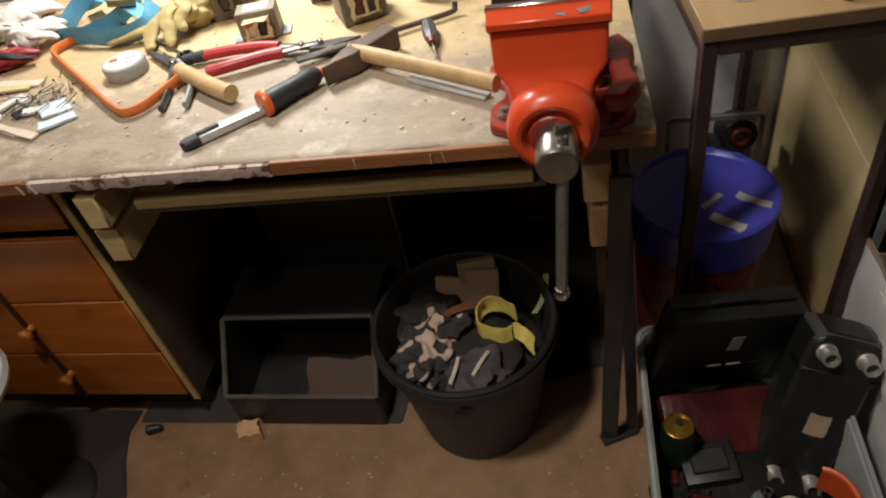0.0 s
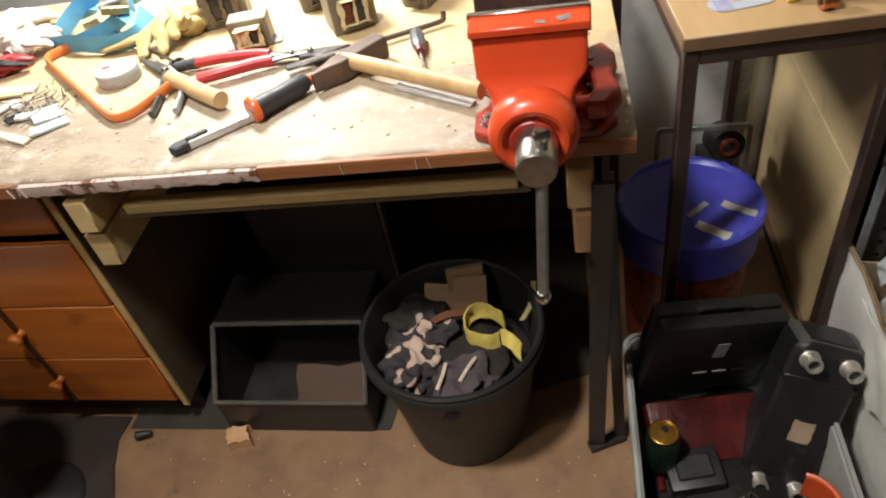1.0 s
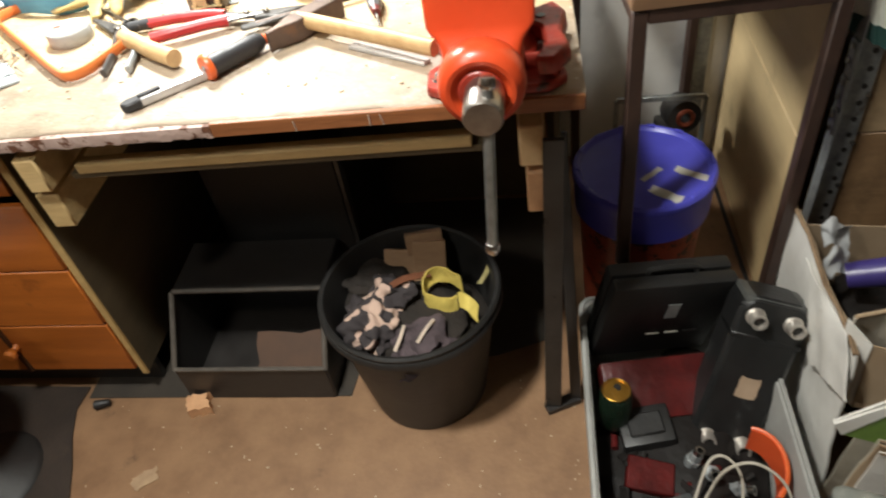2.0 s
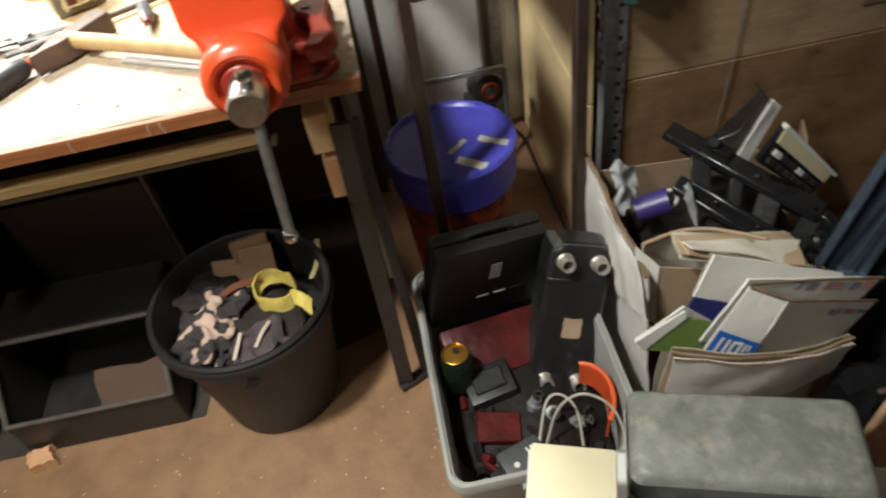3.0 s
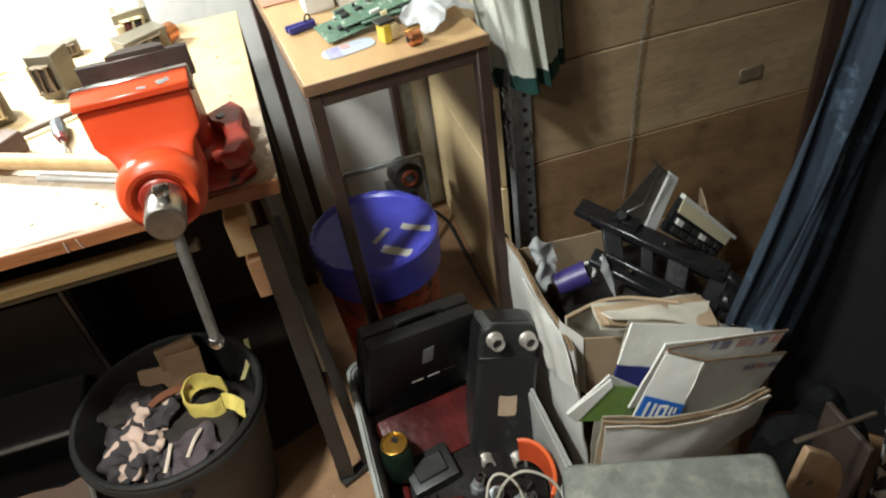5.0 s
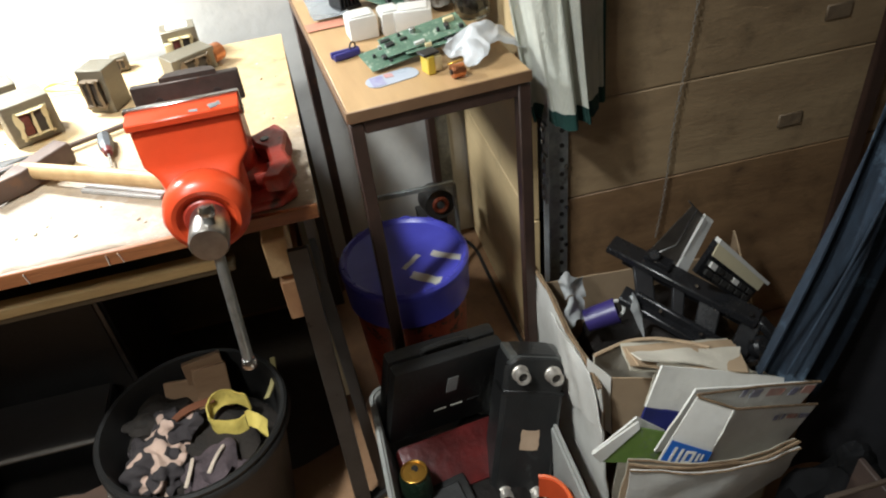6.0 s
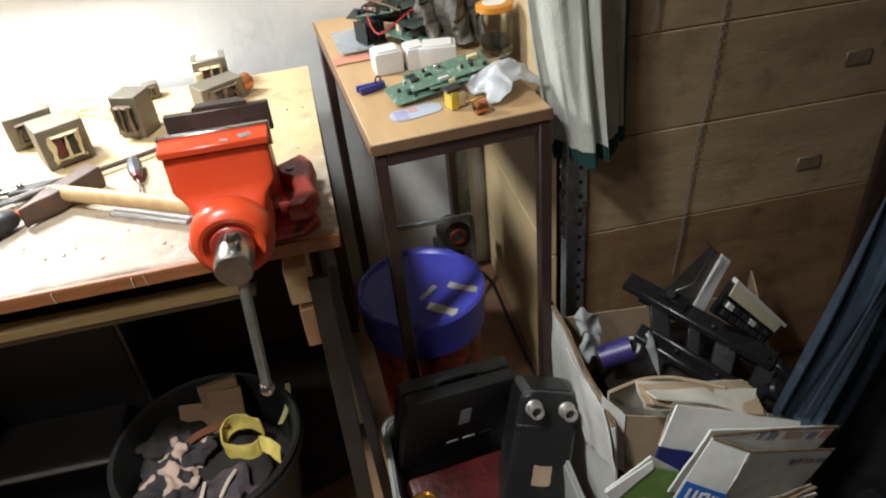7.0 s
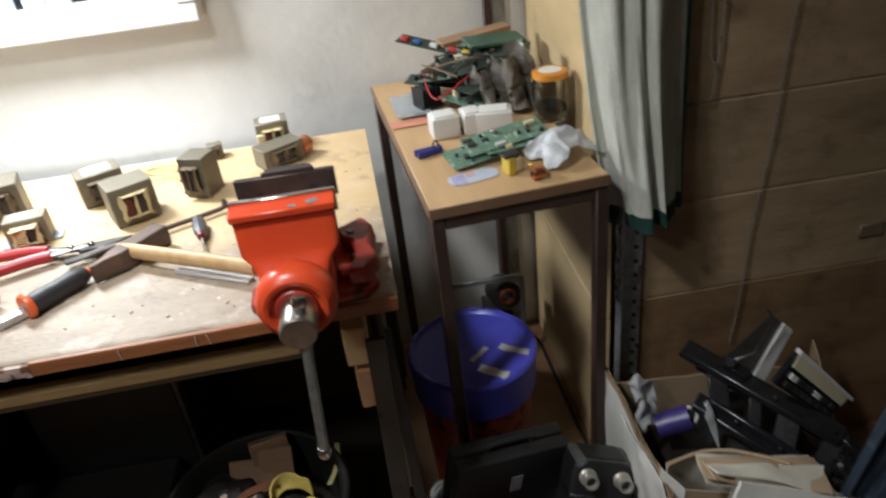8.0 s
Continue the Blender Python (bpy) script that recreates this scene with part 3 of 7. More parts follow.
for z0, z1, back in zs:
    d = part("drawer", box((-0.355, 0.020 + back, (z0 + z1) / 2), (0.668 if not back else 0.60, 0.018, z1 - z0), 0.003), ORANGE_WOOD, cab)
    if not back:
        kn = part("knob", lathe([(0, 0), (0.011, 0), (0.008, 0.012), (0.015, 0.020), (0.017, 0.027), (0.012, 0.034), (0, 0.036)], 18, pose(-0.30, 0.011, (z0 + z1) / 2 + 0.01, 90, 0, 0)), ORANGE_WOOD, d, "turned wooden knob")
part("lock_strip", box((-0.305, 0.006, 0.36), (0.010, 0.008, 0.50), 0.001), surf("dark_strip", (0.06, 0.022, 0.008), None, 9, 0.5), cab, "dark vertical strip over the drawers")

# ---- dark storage under the bench ----
shelf = thing("under_bench_locker", pose(-0.72, 0.36, 0), "black steel locker standing in the shade under the bench", "locker")
part("body", box((0, 0.16, 0.26), (0.36, 0.32, 0.50), 0.004), BLACKSTEEL, shelf)
part("door", box((0, -0.006, 0.27), (0.33, 0.012, 0.44), 0.003), BLACKPLASTIC, shelf)
part("rim", box((0.172, -0.008, 0.27), (0.012, 0.016, 0.48), 0.002), GREYSTEEL, shelf)
part("plinth", box((0, 0.16, 0.006), (0.34, 0.30, 0.012), 0.002), BLACKSTEEL, shelf)
BINGREY = surf("scuffed_bin_rim", (0.10, 0.085, 0.07), (0.055, 0.048, 0.04), 20, 0.55, bump=0.2)
binm = thing("slanted_bin", pose(-0.79, 0.03, 0), "black open-fronted steel bin with a slanted rim", "bin")
for sx in (-1, 1):
    part("side_wall", slab([(0.0, 0.0), (0.30, 0.0), (0.30, 0.255), (0.13, 0.255), (0.0, 0.115)], 0.006, Matrix.Translation((sx * 0.192 - 0.003, 0, 0)) @ Matrix(((0, 0, 1, 0), (1, 0, 0, 0), (0, 1, 0, 0), (0, 0, 0, 1)))), BLACKSTEEL, binm)
    part("side_rim", tube([(sx * 0.192, -0.002, 0.116), (sx * 0.192, 0.129, 0.257)], 0.007, 8), BINGREY, binm)
part("front_lip", box((0, 0.0, 0.060), (0.384, 0.008, 0.118), 0.002), BLACKSTEEL, binm)
part("front_rim", tube([(-0.19, -0.003, 0.120), (0.19, -0.003, 0.120)], 0.006, 8), BINGREY, binm)
part("top_rim", tube([(-0.19, 0.130, 0.259), (0.19, 0.130, 0.259)], 0.007, 8), BINGREY, binm)
part("top_plate", box((0, 0.215, 0.256), (0.384, 0.17, 0.006)), BLACKSTEEL, binm)
part("back_wall", box((0, 0.298, 0.128), (0.384, 0.006, 0.25)), BLACKSTEEL, binm)
part("floor_plate", box((0, 0.15, 0.006), (0.384, 0.30, 0.008)), BLACKSTEEL, binm)
LITTER = surf("dirty_paper", (0.42, 0.29, 0.17), (0.30, 0.20, 0.12), 30, 0.8)
solo("card_piece", slab(torn(0.19, 0.11, 3), 0.004), surf("dark_board_scrap", (0.10, 0.055, 0.034), None, 9, 0.8, bump=0.2), pose(-0.70, 0.10, 0.085, 38, 0, 4), "scrap of brown board lying in the bin", "cardboard")
solo("wood_offcut", slab(torn(0.055, 0.05, 5, rag=0.25), 0.03), REDGRAIN, pose(-0.945, -0.005, 0, 0, 0, 20), "chipped wood offcut on the floor", "offcut")
solo("floor_litter", slab(torn(0.06, 0.04, 6, rag=0.3), 0.002), LITTER, pose(-1.02, -0.20, 0.001, 0, 0, 30), "torn paper scrap on the floor", "scrap")
# dark floor past the linoleum edge; its right part stands in for shade
solo("floor_sheet", slab([(-0.62, -0.335), (0.09, -0.33), (0.10, -0.25), (0.30, -0.235), (0.45, -0.21), (0.58, -0.16), (0.58, 0.40), (-0.62, 0.40)], 0.003, None, 0.001), surf("dark_floor_and_shade", (0.048, 0.038, 0.028), (0.026, 0.021, 0.016), 9, 0.75, bump=0.3, stain=(0.045, 0.034, 0.025), stain_scale=9, stain_at=0.62), pose(-0.65, 0.36, 0.0005), "black floor past the linoleum edge, with under-bench shade painted in", "floor sheet")
plug = thing("cable_plug", pose(-1.235, -0.005, 0), "black plug lying by the cabinet", "plug")
part("body", rod((0, 0, 0.014), (0.04, 0.01, 0.014), 0.013, 0.009, 12, 0.003), BLACKPLASTIC, plug)

# ---- bucket of scraps ----
bk = thing("black_bucket", pose(-0.365, 0.075, 0), "dusty black plastic builder's bucket full of scraps", "bucket")
part("shell", lathe([(0, 0.004), (0.128, 0.004), (0.134, 0.0), (0.140, 0.006), (0.186, 0.325), (0.187, 0.332), (0.197, 0.334), (0.199, 0.345), (0.194, 0.350), (0.187, 0.347), (0.182, 0.33), (0.136, 0.02), (0, 0.018)], 56), BLACKPLASTIC, bk)
part("rim_band", lathe([(0.1985, 0.315), (0.2015, 0.318), (0.2015, 0.330), (0.1985, 0.334), (0.1880, 0.334), (0.1850, 0.315)], 56), BLACKPLASTIC, bk)

# ---- small table ----
tab = thing("small_table", pose(0.08, 0.15, 0, 0, 0, 4.8), "small narrow table with oak-veneer top and brown steel frame", "table")
TW, TD = 0.352, 0.79
part("tabletop", box((TW / 2, TD / 2, 0.907), (TW - 0.004, TD, 0.022), 0.0015), VENEER, tab)
part("front_band", box((TW / 2, -0.001, 0.9065), (TW, 0.004, 0.0215), 0.0005), VENEER_EDGE, tab)
part("side_band", box((0.0, TD / 2, 0.9065), (0.003, TD, 0.0215), 0.0005), VENEER_EDGE, tab)
for x in (0.014, TW - 0.014):
    for y in (0.014, TD - 0.014):
        part("leg", box((x, y, 0.446), (0.026, 0.026, 0.892), 0.0025), RUSTFRAME, tab)
for y in (0.014, TD - 0.014):
    part("rail", box((TW / 2, y, 0.881), (TW - 0.056, 0.024, 0.027), 0.002), RUSTFRAME, tab)
for x in (0.014, TW - 0.014):
    part("rail", box((x, TD / 2, 0.881), (0.024, TD - 0.056, 0.027), 0.002), RUSTFRAME, tab)

# ---- blue-lidded bucket ----
bb = thing("lidded_bucket", pose(0.152, 0.347, 0), "red printed bucket with a deep blue lid and tape scraps", "bucket")
part("body", lathe([(0, 0.002), (0.120, 0.002), (0.126, 0.01), (0.142, 0.345), (0.142, 0.350), (0, 0.350)], 48), REDPRINT, bb)
lid = part("lid", lathe([(0.143, 0.332), (0.151, 0.330), (0.154, 0.41), (0.157, 0.414), (0.157, 0.428), (0.152, 0.434), (0.146, 0.434), (0.141, 0.428), (0.138, 0.4255), (0, 0.4255)], 64), BLUEPLASTIC, bb, "deep blue plastic lid")
for k in range(14):
    a = k * 2 * math.pi / 14
    part("lid_tab", box((0.1475 * math.cos(a), 0.1475 * math.sin(a), 0.4348), (0.010, 0.020, 0.004), 0.001, pose(0, 0, 0, 0, 0, math.degrees(a))), BLUEPLASTIC, lid)
for x, y, w, h, a, s in ((0.035, -0.098, 0.072, 0.026, -38, 1), (0.098, -0.032, 0.074, 0.021, -32, 2), (0.013, -0.028, 0.060, 0.013, 42, 3)):
    flat_patch("tape_strip", torn(w, h, s, 4, 0.22), TAPE, lid, pose(x, y, 0.4258, 0, 0, a), "torn strip of masking tape", 0.0008)


# ---- things on the bench ----
BZ = 0.851


def blob(c, s, seed, amount=0.25, sub=3, m=None):
    bm = bmesh.new()
    bmesh.ops.create_icosphere(bm, subdivisions=sub, radius=1.0)
    for v in bm.verts:
        n = noise.noise(v.co * 1.6 + Vector((seed, seed * 2.3, 0))) + 0.5 * noise.noise(v.co * 3.9 + Vector((0, seed, seed)))
        v.co *= 1 + amount * n
        v.co = (m or Matrix()) @ Vector((v.co.x * s[0], v.co.y * s[1], v.co.z * s[2])) + Vector(c)
    return bm


def loft(sections, seg=28):
    """Rounded sections one above another: (z, half width, front y, back y, corner)."""
    bm = bmesh.new()
    rings = []
    for z, w, yf, yb, pw in sections:
        cy, hy = (yf + yb) / 2, (yb - yf) / 2
        ring = []
        for k in range(seg):
            a = 2 * math.pi * (k + 0.5) / seg
            ca, sa = math.cos(a), math.sin(a)
            ring.append(bm.verts.new((w * math.copysign(abs(ca) ** pw, ca), cy + hy * math.copysign(abs(sa) ** pw, sa), z)))
        rings.append(ring)
    for a, b in zip(rings, rings[1:]):
        for k in range(seg):
            bm.faces.new((a[k], a[(k + 1) % seg], b[(k + 1) % seg], b[k]))
    bm.faces.new(rings[0][::-1]), bm.faces.new(rings[-1])
    return bm


# bench vise
vise = thing("bench_vise", pose(-0.144, 0, BZ), "large orange-red bench vise bolted to the bench corner", "vise")
base = [(-0.098, 0.008), (-0.070, -0.006), (0.090, -0.002), (0.118, 0.022), (0.112, 0.060), (0.085, 0.085), (0.085, 0.125), (0.112, 0.150), (0.118, 0.185), (0.095, 0.205), (-0.085, 0.205), (-0.110, 0.185), (-0.104, 0.150), (-0.080, 0.125), (-0.080, 0.085), (-0.100, 0.060)]
bp = part("base_flange", slab(base, 0.017, None, 0.003), REDDULL, vise, "chipped red cast base flange")
for x, y in ((-0.074, 0.030), (0.092, 0.040), (-0.080, 0.172), (0.090, 0.175)):
    part("bolt", lathe([(0, 0.034), (0.006, 0.034), (0.006, 0.029), (0.0125, 0.028), (0.013, 0.018), (0.017, 0.0175), (0.017, 0.0155), (0, 0.0155)], 6, pose(x, y, 0, 0, 0, 20)), CHROME, bp, "zinc-plated bolt head")
part("swivel_base", lathe([(0, 0.016), (0.072, 0.016), (0.070, 0.030), (0.058, 0.040), (0.055, 0.062), (0, 0.062)], 36, pose(0.004, 0.105, 0)), REDDULL, vise)
part("clamp_ear", tube(smooth_path([(0.055, 0.125, 0.034), (0.088, 0.122, 0.036), (0.106, 0.100, 0.034), (0.102, 0.072, 0.030), (0.080, 0.052, 0.026), (0.055, 0.048, 0.026)], 6), 0.012, 10, (0.011, 0.017)), REDDULL, vise, "worn red casting lug")
part("swivel_lug", slab([(0.058, 0.150), (0.108, 0.168), (0.126, 0.128), (0.116, 0.075), (0.128, 0.030), (0.104, -0.002), (0.072, 0.006), (0.090, 0.048), (0.086, 0.095), (0.066, 0.118)], 0.032, pose(0, 0, 0.014, 3, -8, 0), 0.005), REDDULL, vise, "angular chipped red lug")
part("lug_boss", blob((0.094, 0.112, 0.044), (0.017, 0.020, 0.016), 6, 0.25, 3), REDDULL, vise, "", 60)
part("ear_bolt", rod((0.080, 0.122, 0.052), (0.080, 0.122, 0.066), 0.009, 0.008, 8, 0.001), GREYSTEEL, vise)
part("fixed_body", loft([(0.055, 0.058, 0.045, 0.19, 0.55), (0.10, 0.056, 0.040, 0.20, 0.55), (0.135, 0.058, 0.045, 0.185, 0.5), (0.165, 0.070, 0.050, 0.135, 0.45), (0.18, 0.073, 0.052, 0.105, 0.35), (0.203, 0.070, 0.0545, 0.090, 0.3), (0.208, 0.066, 0.056, 0.082, 0.3)]), REDDULL, vise)
jaw = bmesh.new()
add_box(jaw, (0, 0.047, 0.200), (0.156, 0.012, 0.046), 0.0015)
add_slab(jaw, [(-0.034, 0.0), (-0.028, 0.014), (-0.012, 0.020), (0.030, 0.020), (0.042, 0.014), (0.048, 0.0)], 0.0075, Matrix.Translation((0, 0.042, 0.2225)))
fj = part("fixed_jaw_plate", jaw, DARKJAW, vise, "dark steel jaw plate with screw holes")
for x in (-0.042, 0.042):
    part("jaw_screw", rod((x, 0.0415, 0.196), (x, 0.0395, 0.196), 0.0065, seg=14), BLACKSTEEL, fj)
part("moving_jaw", loft([(0.032, 0.034, -0.085, 0.03, 0.8), (0.045, 0.048, -0.095, 0.03, 0.75), (0.065, 0.0545, -0.098, 0.02, 0.7), (0.092, 0.056, -0.098, 0.0, 0.62), (0.108, 0.056, -0.092, -0.01, 0.55),
                         (0.118, 0.0565, -0.084, -0.02, 0.48), (0.127, 0.0585, -0.077, -0.03, 0.42), (0.135, 0.0630, -0.071, -0.034, 0.34), (0.142, 0.0695, -0.067, -0.034, 0.27), (0.149, 0.0732, -0.0645, -0.034, 0.22),
                         (0.175, 0.0738, -0.060, -0.034, 0.19), (0.204, 0.0742, -0.056, -0.034, 0.18)], 52), REDPAINT, vise, "glossy orange-red casting", 60)
# wedge-shaped lip with its sloping top
lip = slab([(-0.062, 0.2025), (-0.034, 0.2025), (-0.034, 0.2190), (-0.036, 0.2190), (-0.062, 0.2130)], 0.154, Matrix.Translation((-0.077, 0, 0)) @ Matrix(((0, 0, 1, 0), (1, 0, 0, 0), (0, 1, 0, 0), (0, 0, 0, 1))), 0.0015)
part("jaw_lip", lip, REDPAINT, vise)
part("paint_chip", slab(torn(0.020, 0.009, 3, rag=0.3), 0.0006, pose(0.046, -0.050, 0.2160, 13, 0, 30)), ZINC, vise)
part("paint_chip", slab(torn(0.012, 0.006, 5, rag=0.3), 0.0006, pose(0.016, -0.055, 0.2149, 13, 0, 0)), ZINC, vise)
part("moving_jaw_plate", box((0, -0.030, 0.205), (0.158, 0.010, 0.036), 0.0012), CHROME, vise, "bright steel jaw plate")
part("slide", box((0.0, 0.05, 0.088), (0.056, 0.28, 0.048), 0.004), REDDULL, vise)
mz = pose(0.0, 0, 0.092, 90, 0, 0)
part("collar", lathe([(0.050, 0.085), (0.0575, 0.095), (0.0595, 0.110), (0.0585, 0.124), (0.054, 0.134), (0.046, 0.139), (0.040, 0.138), (0.036, 0.133), (0.032, 0.131), (0, 0.131)], 56, mz), REDPAINT, vise, "round glossy red screw housing")
part("screw_washer", lathe([(0, 0.130), (0.0300, 0.130), (0.0305, 0.1345), (0.0285, 0.137), (0, 0.137)], 36, mz), REDDULL, vise)
part("screw_head", lathe([(0, 0.138), (0.0255, 0.138), (0.0265, 0.142), (0.0265, 0.196), (0.0240, 0.201), (0, 0.202)], 40, pose(0.005, 0, 0.092, 90, 0, 0)), SCREWSTEEL, vise, "machined steel screw head")
hb = part("handle_bar", rod((0.013, -0.183, 0.126), (0.002, -0.216, -0.112), 0.0078, seg=18), BARSTEEL, vise, "sliding steel handle bar")
for p, q in (((0.0134, -0.1815, 0.124), (0.0139, -0.180, 0.142)), ((0.0022, -0.2155, -0.104), (0.0015, -0.2175, -0.121))):
    mb, n = along(p, q)
    part("end_knob", lathe([(0, 0), (0.0092, 0.001), (0.0112, 0.006), (0.0112, 0.012), (0.0085, 0.017), (0, 0.0185)], 20, mb), CHROME, hb, "rounded bright end knob")

# hammer
IRON = surf("rusty_hammer_iron", (0.135, 0.095, 0.075), (0.085, 0.06, 0.048), 14, 0.5, metal=0.5, bump=0.25, stain=(0.20, 0.11, 0.06), stain_scale=12, stain_at=0.60)
HANDLE = surf("ash_handle", (0.56, 0.38, 0.19), (0.44, 0.28, 0.13), 12, 0.5, bump=0.12, stretch=(0.6, 3, 3), stain=(0.32, 0.19, 0.09), stain_scale=14, stain_at=0.64)
ham = thing("hammer", pose(-0.497, 0.252, BZ, 0, 0, 53), "heavy hammer with a rusty head and ash handle", "hammer")
part("head", loft([(-0.080, 0.0035, -0.019, 0.019, 0.5), (-0.055, 0.008, -0.020, 0.020, 0.4), (-0.022, 0.019, -0.020, 0.020, 0.25), (0.07, 0.020, -0.0205, 0.0205, 0.2), (0.084, 0.0205, -0.021, 0.021, 0.2), (0.087, 0.018, -0.018, 0.018, 0.25)]), IRON, ham)
ham.children[0].matrix_local = pose(0, 0, 0.0222) @ Matrix(((0, 0, 1, 0), (1, 0, 0, 0), (0, 1, 0, 0), (0, 0, 0, 1)))
hp = smooth_path([(0, 0.02, 0.026), (0.003, -0.02, 0.030), (0.012, -0.11, 0.033), (0.022, -0.20, 0.035), (0.032, -0.305, 0.037)], 5)
part("handle", tube(hp, 0.012, 14, (0.0125, 0.0155)), HANDLE, ham, "pale worn ash handle", 60)
SILVERBAR = surf("pale_alloy_strip", (0.52, 0.50, 0.48), (0.40, 0.385, 0.37), 20, 0.45, metal=0.2, bump=0.1)
solo("steel_strip", box((0, 0, 0.004), (0.165, 0.020, 0.006), 0.001), SILVERBAR, pose(-0.325, 0.152, BZ - 0.001, 0, 0, -29), "flat grey steel strip lying on the bench", "metal strip")

# utility knife
SILVER = surf("cast_knife_body", (0.62, 0.61, 0.60), (0.46, 0.45, 0.45), 20, 0.38, metal=0.45, bump=0.15)
BLK = surf("black_rubber", (0.026, 0.026, 0.028), (0.018, 0.018, 0.02), 12, 0.5, bump=0.2)
ORANGE = surf("orange_plastic", (0.72, 0.13, 0.025), (0.62, 0.10, 0.02), 10, 0.35)
kn = thing("utility_knife", pose(-0.764, 0.022, BZ - 0.001, 0, 0, 40), "silver snap-off utility knife with a black tip", "knife")
part("body", box((0.095, 0, 0.010), (0.150, 0.022, 0.015), 0.004, None, 2), SILVER, kn)
part("tip", slab([(0.0, -0.007), (0.010, -0.012), (0.036, -0.0115), (0.040, 0.0115), (0.012, 0.011), (0.0, 0.005)], 0.016, pose(0, 0, 0.002), 0.003), BLK, kn)
part("slider", box((0.052, 0.0, 0.019), (0.040, 0.010, 0.006), 0.002), BLK, kn)
for k in range(11):
    part("grip_rib", box((0.072 + 0.0065 * k, -0.0095, 0.0165), (0.003, 0.006, 0.004), 0.0008), SILVER, kn)
# long screwdriver under the hammer
sd = thing("screwdriver", pose(-0.640, 0.116, BZ - 0.001, 0, 0, 50), "black-handled screwdriver with an orange butt", "screwdriver")
part("grip", lathe([(0, 0), (0.0175, 0.001), (0.0195, 0.008), (0.0190, 0.030), (0.0175, 0.055), (0.019, 0.085), (0.0165, 0.108), (0.011, 0.116), (0, 0.117)], 10, pose(0.004, 0, 0.0205) @ pose(0, 0, 0, 0, 90, 0)), BLK, sd)
part("butt", lathe([(0, -0.004), (0.021, -0.004), (0.0235, 0.0), (0.0235, 0.006), (0.019, 0.009), (0, 0.009)], 28, pose(0.0, 0, 0.0225) @ pose(0, 0, 0, 0, 90, 0)), ORANGE, sd, "orange end cap")
part("cap_dot", rod((-0.0052, 0, 0.0225), (-0.0035, 0, 0.0225), 0.005), ZINC, sd)
part("ferrule", rod((0.117, 0, 0.0195), (0.127, 0, 0.019), 0.0115, 0.009), ORANGE, sd)
part("shaft", rod((0.126, 0, 0.019), (0.175, 0, 0.012), 0.0038), CHROME, sd)
# nail bar behind the hammer
nb = thing("pry_rod", pose(-0.600, 0.287, BZ, 0, 0, 27), "dark steel rod with a hooked end", "steel rod")
part("rod", tube(smooth_path([(0, 0, 0.012), (0.10, 0.0, 0.011), (0.20, 0, 0.010), (0.285, 0, 0.010), (0.296, 0.003, 0.016), (0.298, 0.006, 0.026)], 4), 0.0055, 10), IRON, nb)
part("flat_end", box((0.02, 0, 0.0125), (0.10, 0.020, 0.006), 0.002), GREYSTEEL, nb)

# small grey screwdriver
GREYGRIP = surf("grey_grip", (0.085, 0.090, 0.096), (0.055, 0.058, 0.064), 14, 0.45, bump=0.15)
s2 = thing("screwdriver", pose(-0.386, 0.372, BZ, 0, 0, -76), "small grey-handled screwdriver with a red collar", "screwdriver")
part("grip", lathe([(0, 0), (0.010, 0.001), (0.0135, 0.010), (0.0145, 0.040), (0.013, 0.062), (0.010, 0.070), (0, 0.070)], 8, pose(0, 0, 0.0145) @ pose(0, 0, 0, 0, 91, 0)), GREYGRIP, s2)
part("collar", rod((0.069, 0, 0.0135), (0.083, 0, 0.013), 0.0105, 0.008), surf("dark_red_collar", (0.13, 0.018, 0.016), None, 12, 0.4), s2)
part("shaft", rod((0.083, 0, 0.013), (0.135, 0, 0.010), 0.0026), CHROME, s2)

# hacksaw with an orange frame
saw = thing("hacksaw", pose(-1.05, 0.30, BZ - 0.001), "small hacksaw with an orange tube frame and wooden handle", "saw")
ORTUBE = surf("orange_tube", (0.68, 0.19, 0.045), (0.58, 0.15, 0.035), 10, 0.4, bump=0.1)
part("frame", tube(smooth_path([(-0.06, 0.235, 0.012), (-0.12, 0.205, 0.012), (-0.175, 0.150, 0.012), (-0.180, 0.115, 0.012), (-0.12, 0.055, 0.012), (0.0, -0.055, 0.012), (0.095, -0.140, 0.012), (0.130, -0.158, 0.012), (0.158, -0.140, 0.013), (0.180, -0.095, 0.015), (0.202, -0.042, 0.018)], 6), 0.006, 8, (0.0055, 0.010)), ORTUBE, saw)
part("handle", tube(smooth_path([(0.190, -0.036, 0.020), (0.225, -0.062, 0.021), (0.275, -0.100, 0.021), (0.318, -0.130, 0.022), (0.334, -0.140, 0.022)], 5), 0.015, 14, (0.0165, 0.0165)), HANDLE, saw, "turned pale wood handle")
part("blade", box((0.06, 0.12, 0.016), (0.36, 0.0012, 0.010), 0, pose(0, 0, 0, 0, 0, -38)), GREYSTEEL, saw)

VIOLETP = surf("violet_print_fade", (0.38, 0.32, 0.50), (0.52, 0.48, 0.58), 60, 0.5)
# roll of tape with a printed lid
tin = thing("tape_roll", pose(-1.005, 0.315, BZ - 0.001), "flat round roll in a pale printed wrap", "tape roll")
part("roll", lathe([(0, 0), (0.042, 0), (0.044, 0.003), (0.044, 0.024), (0.042, 0.027), (0, 0.027)], 40), GREYPLASTIC, tin)
part("label", lathe([(0, 0.0275), (0.038, 0.0275), (0.038, 0.0285), (0, 0.0285)], 36), WHITEPLASTIC, tin, "white printed label")
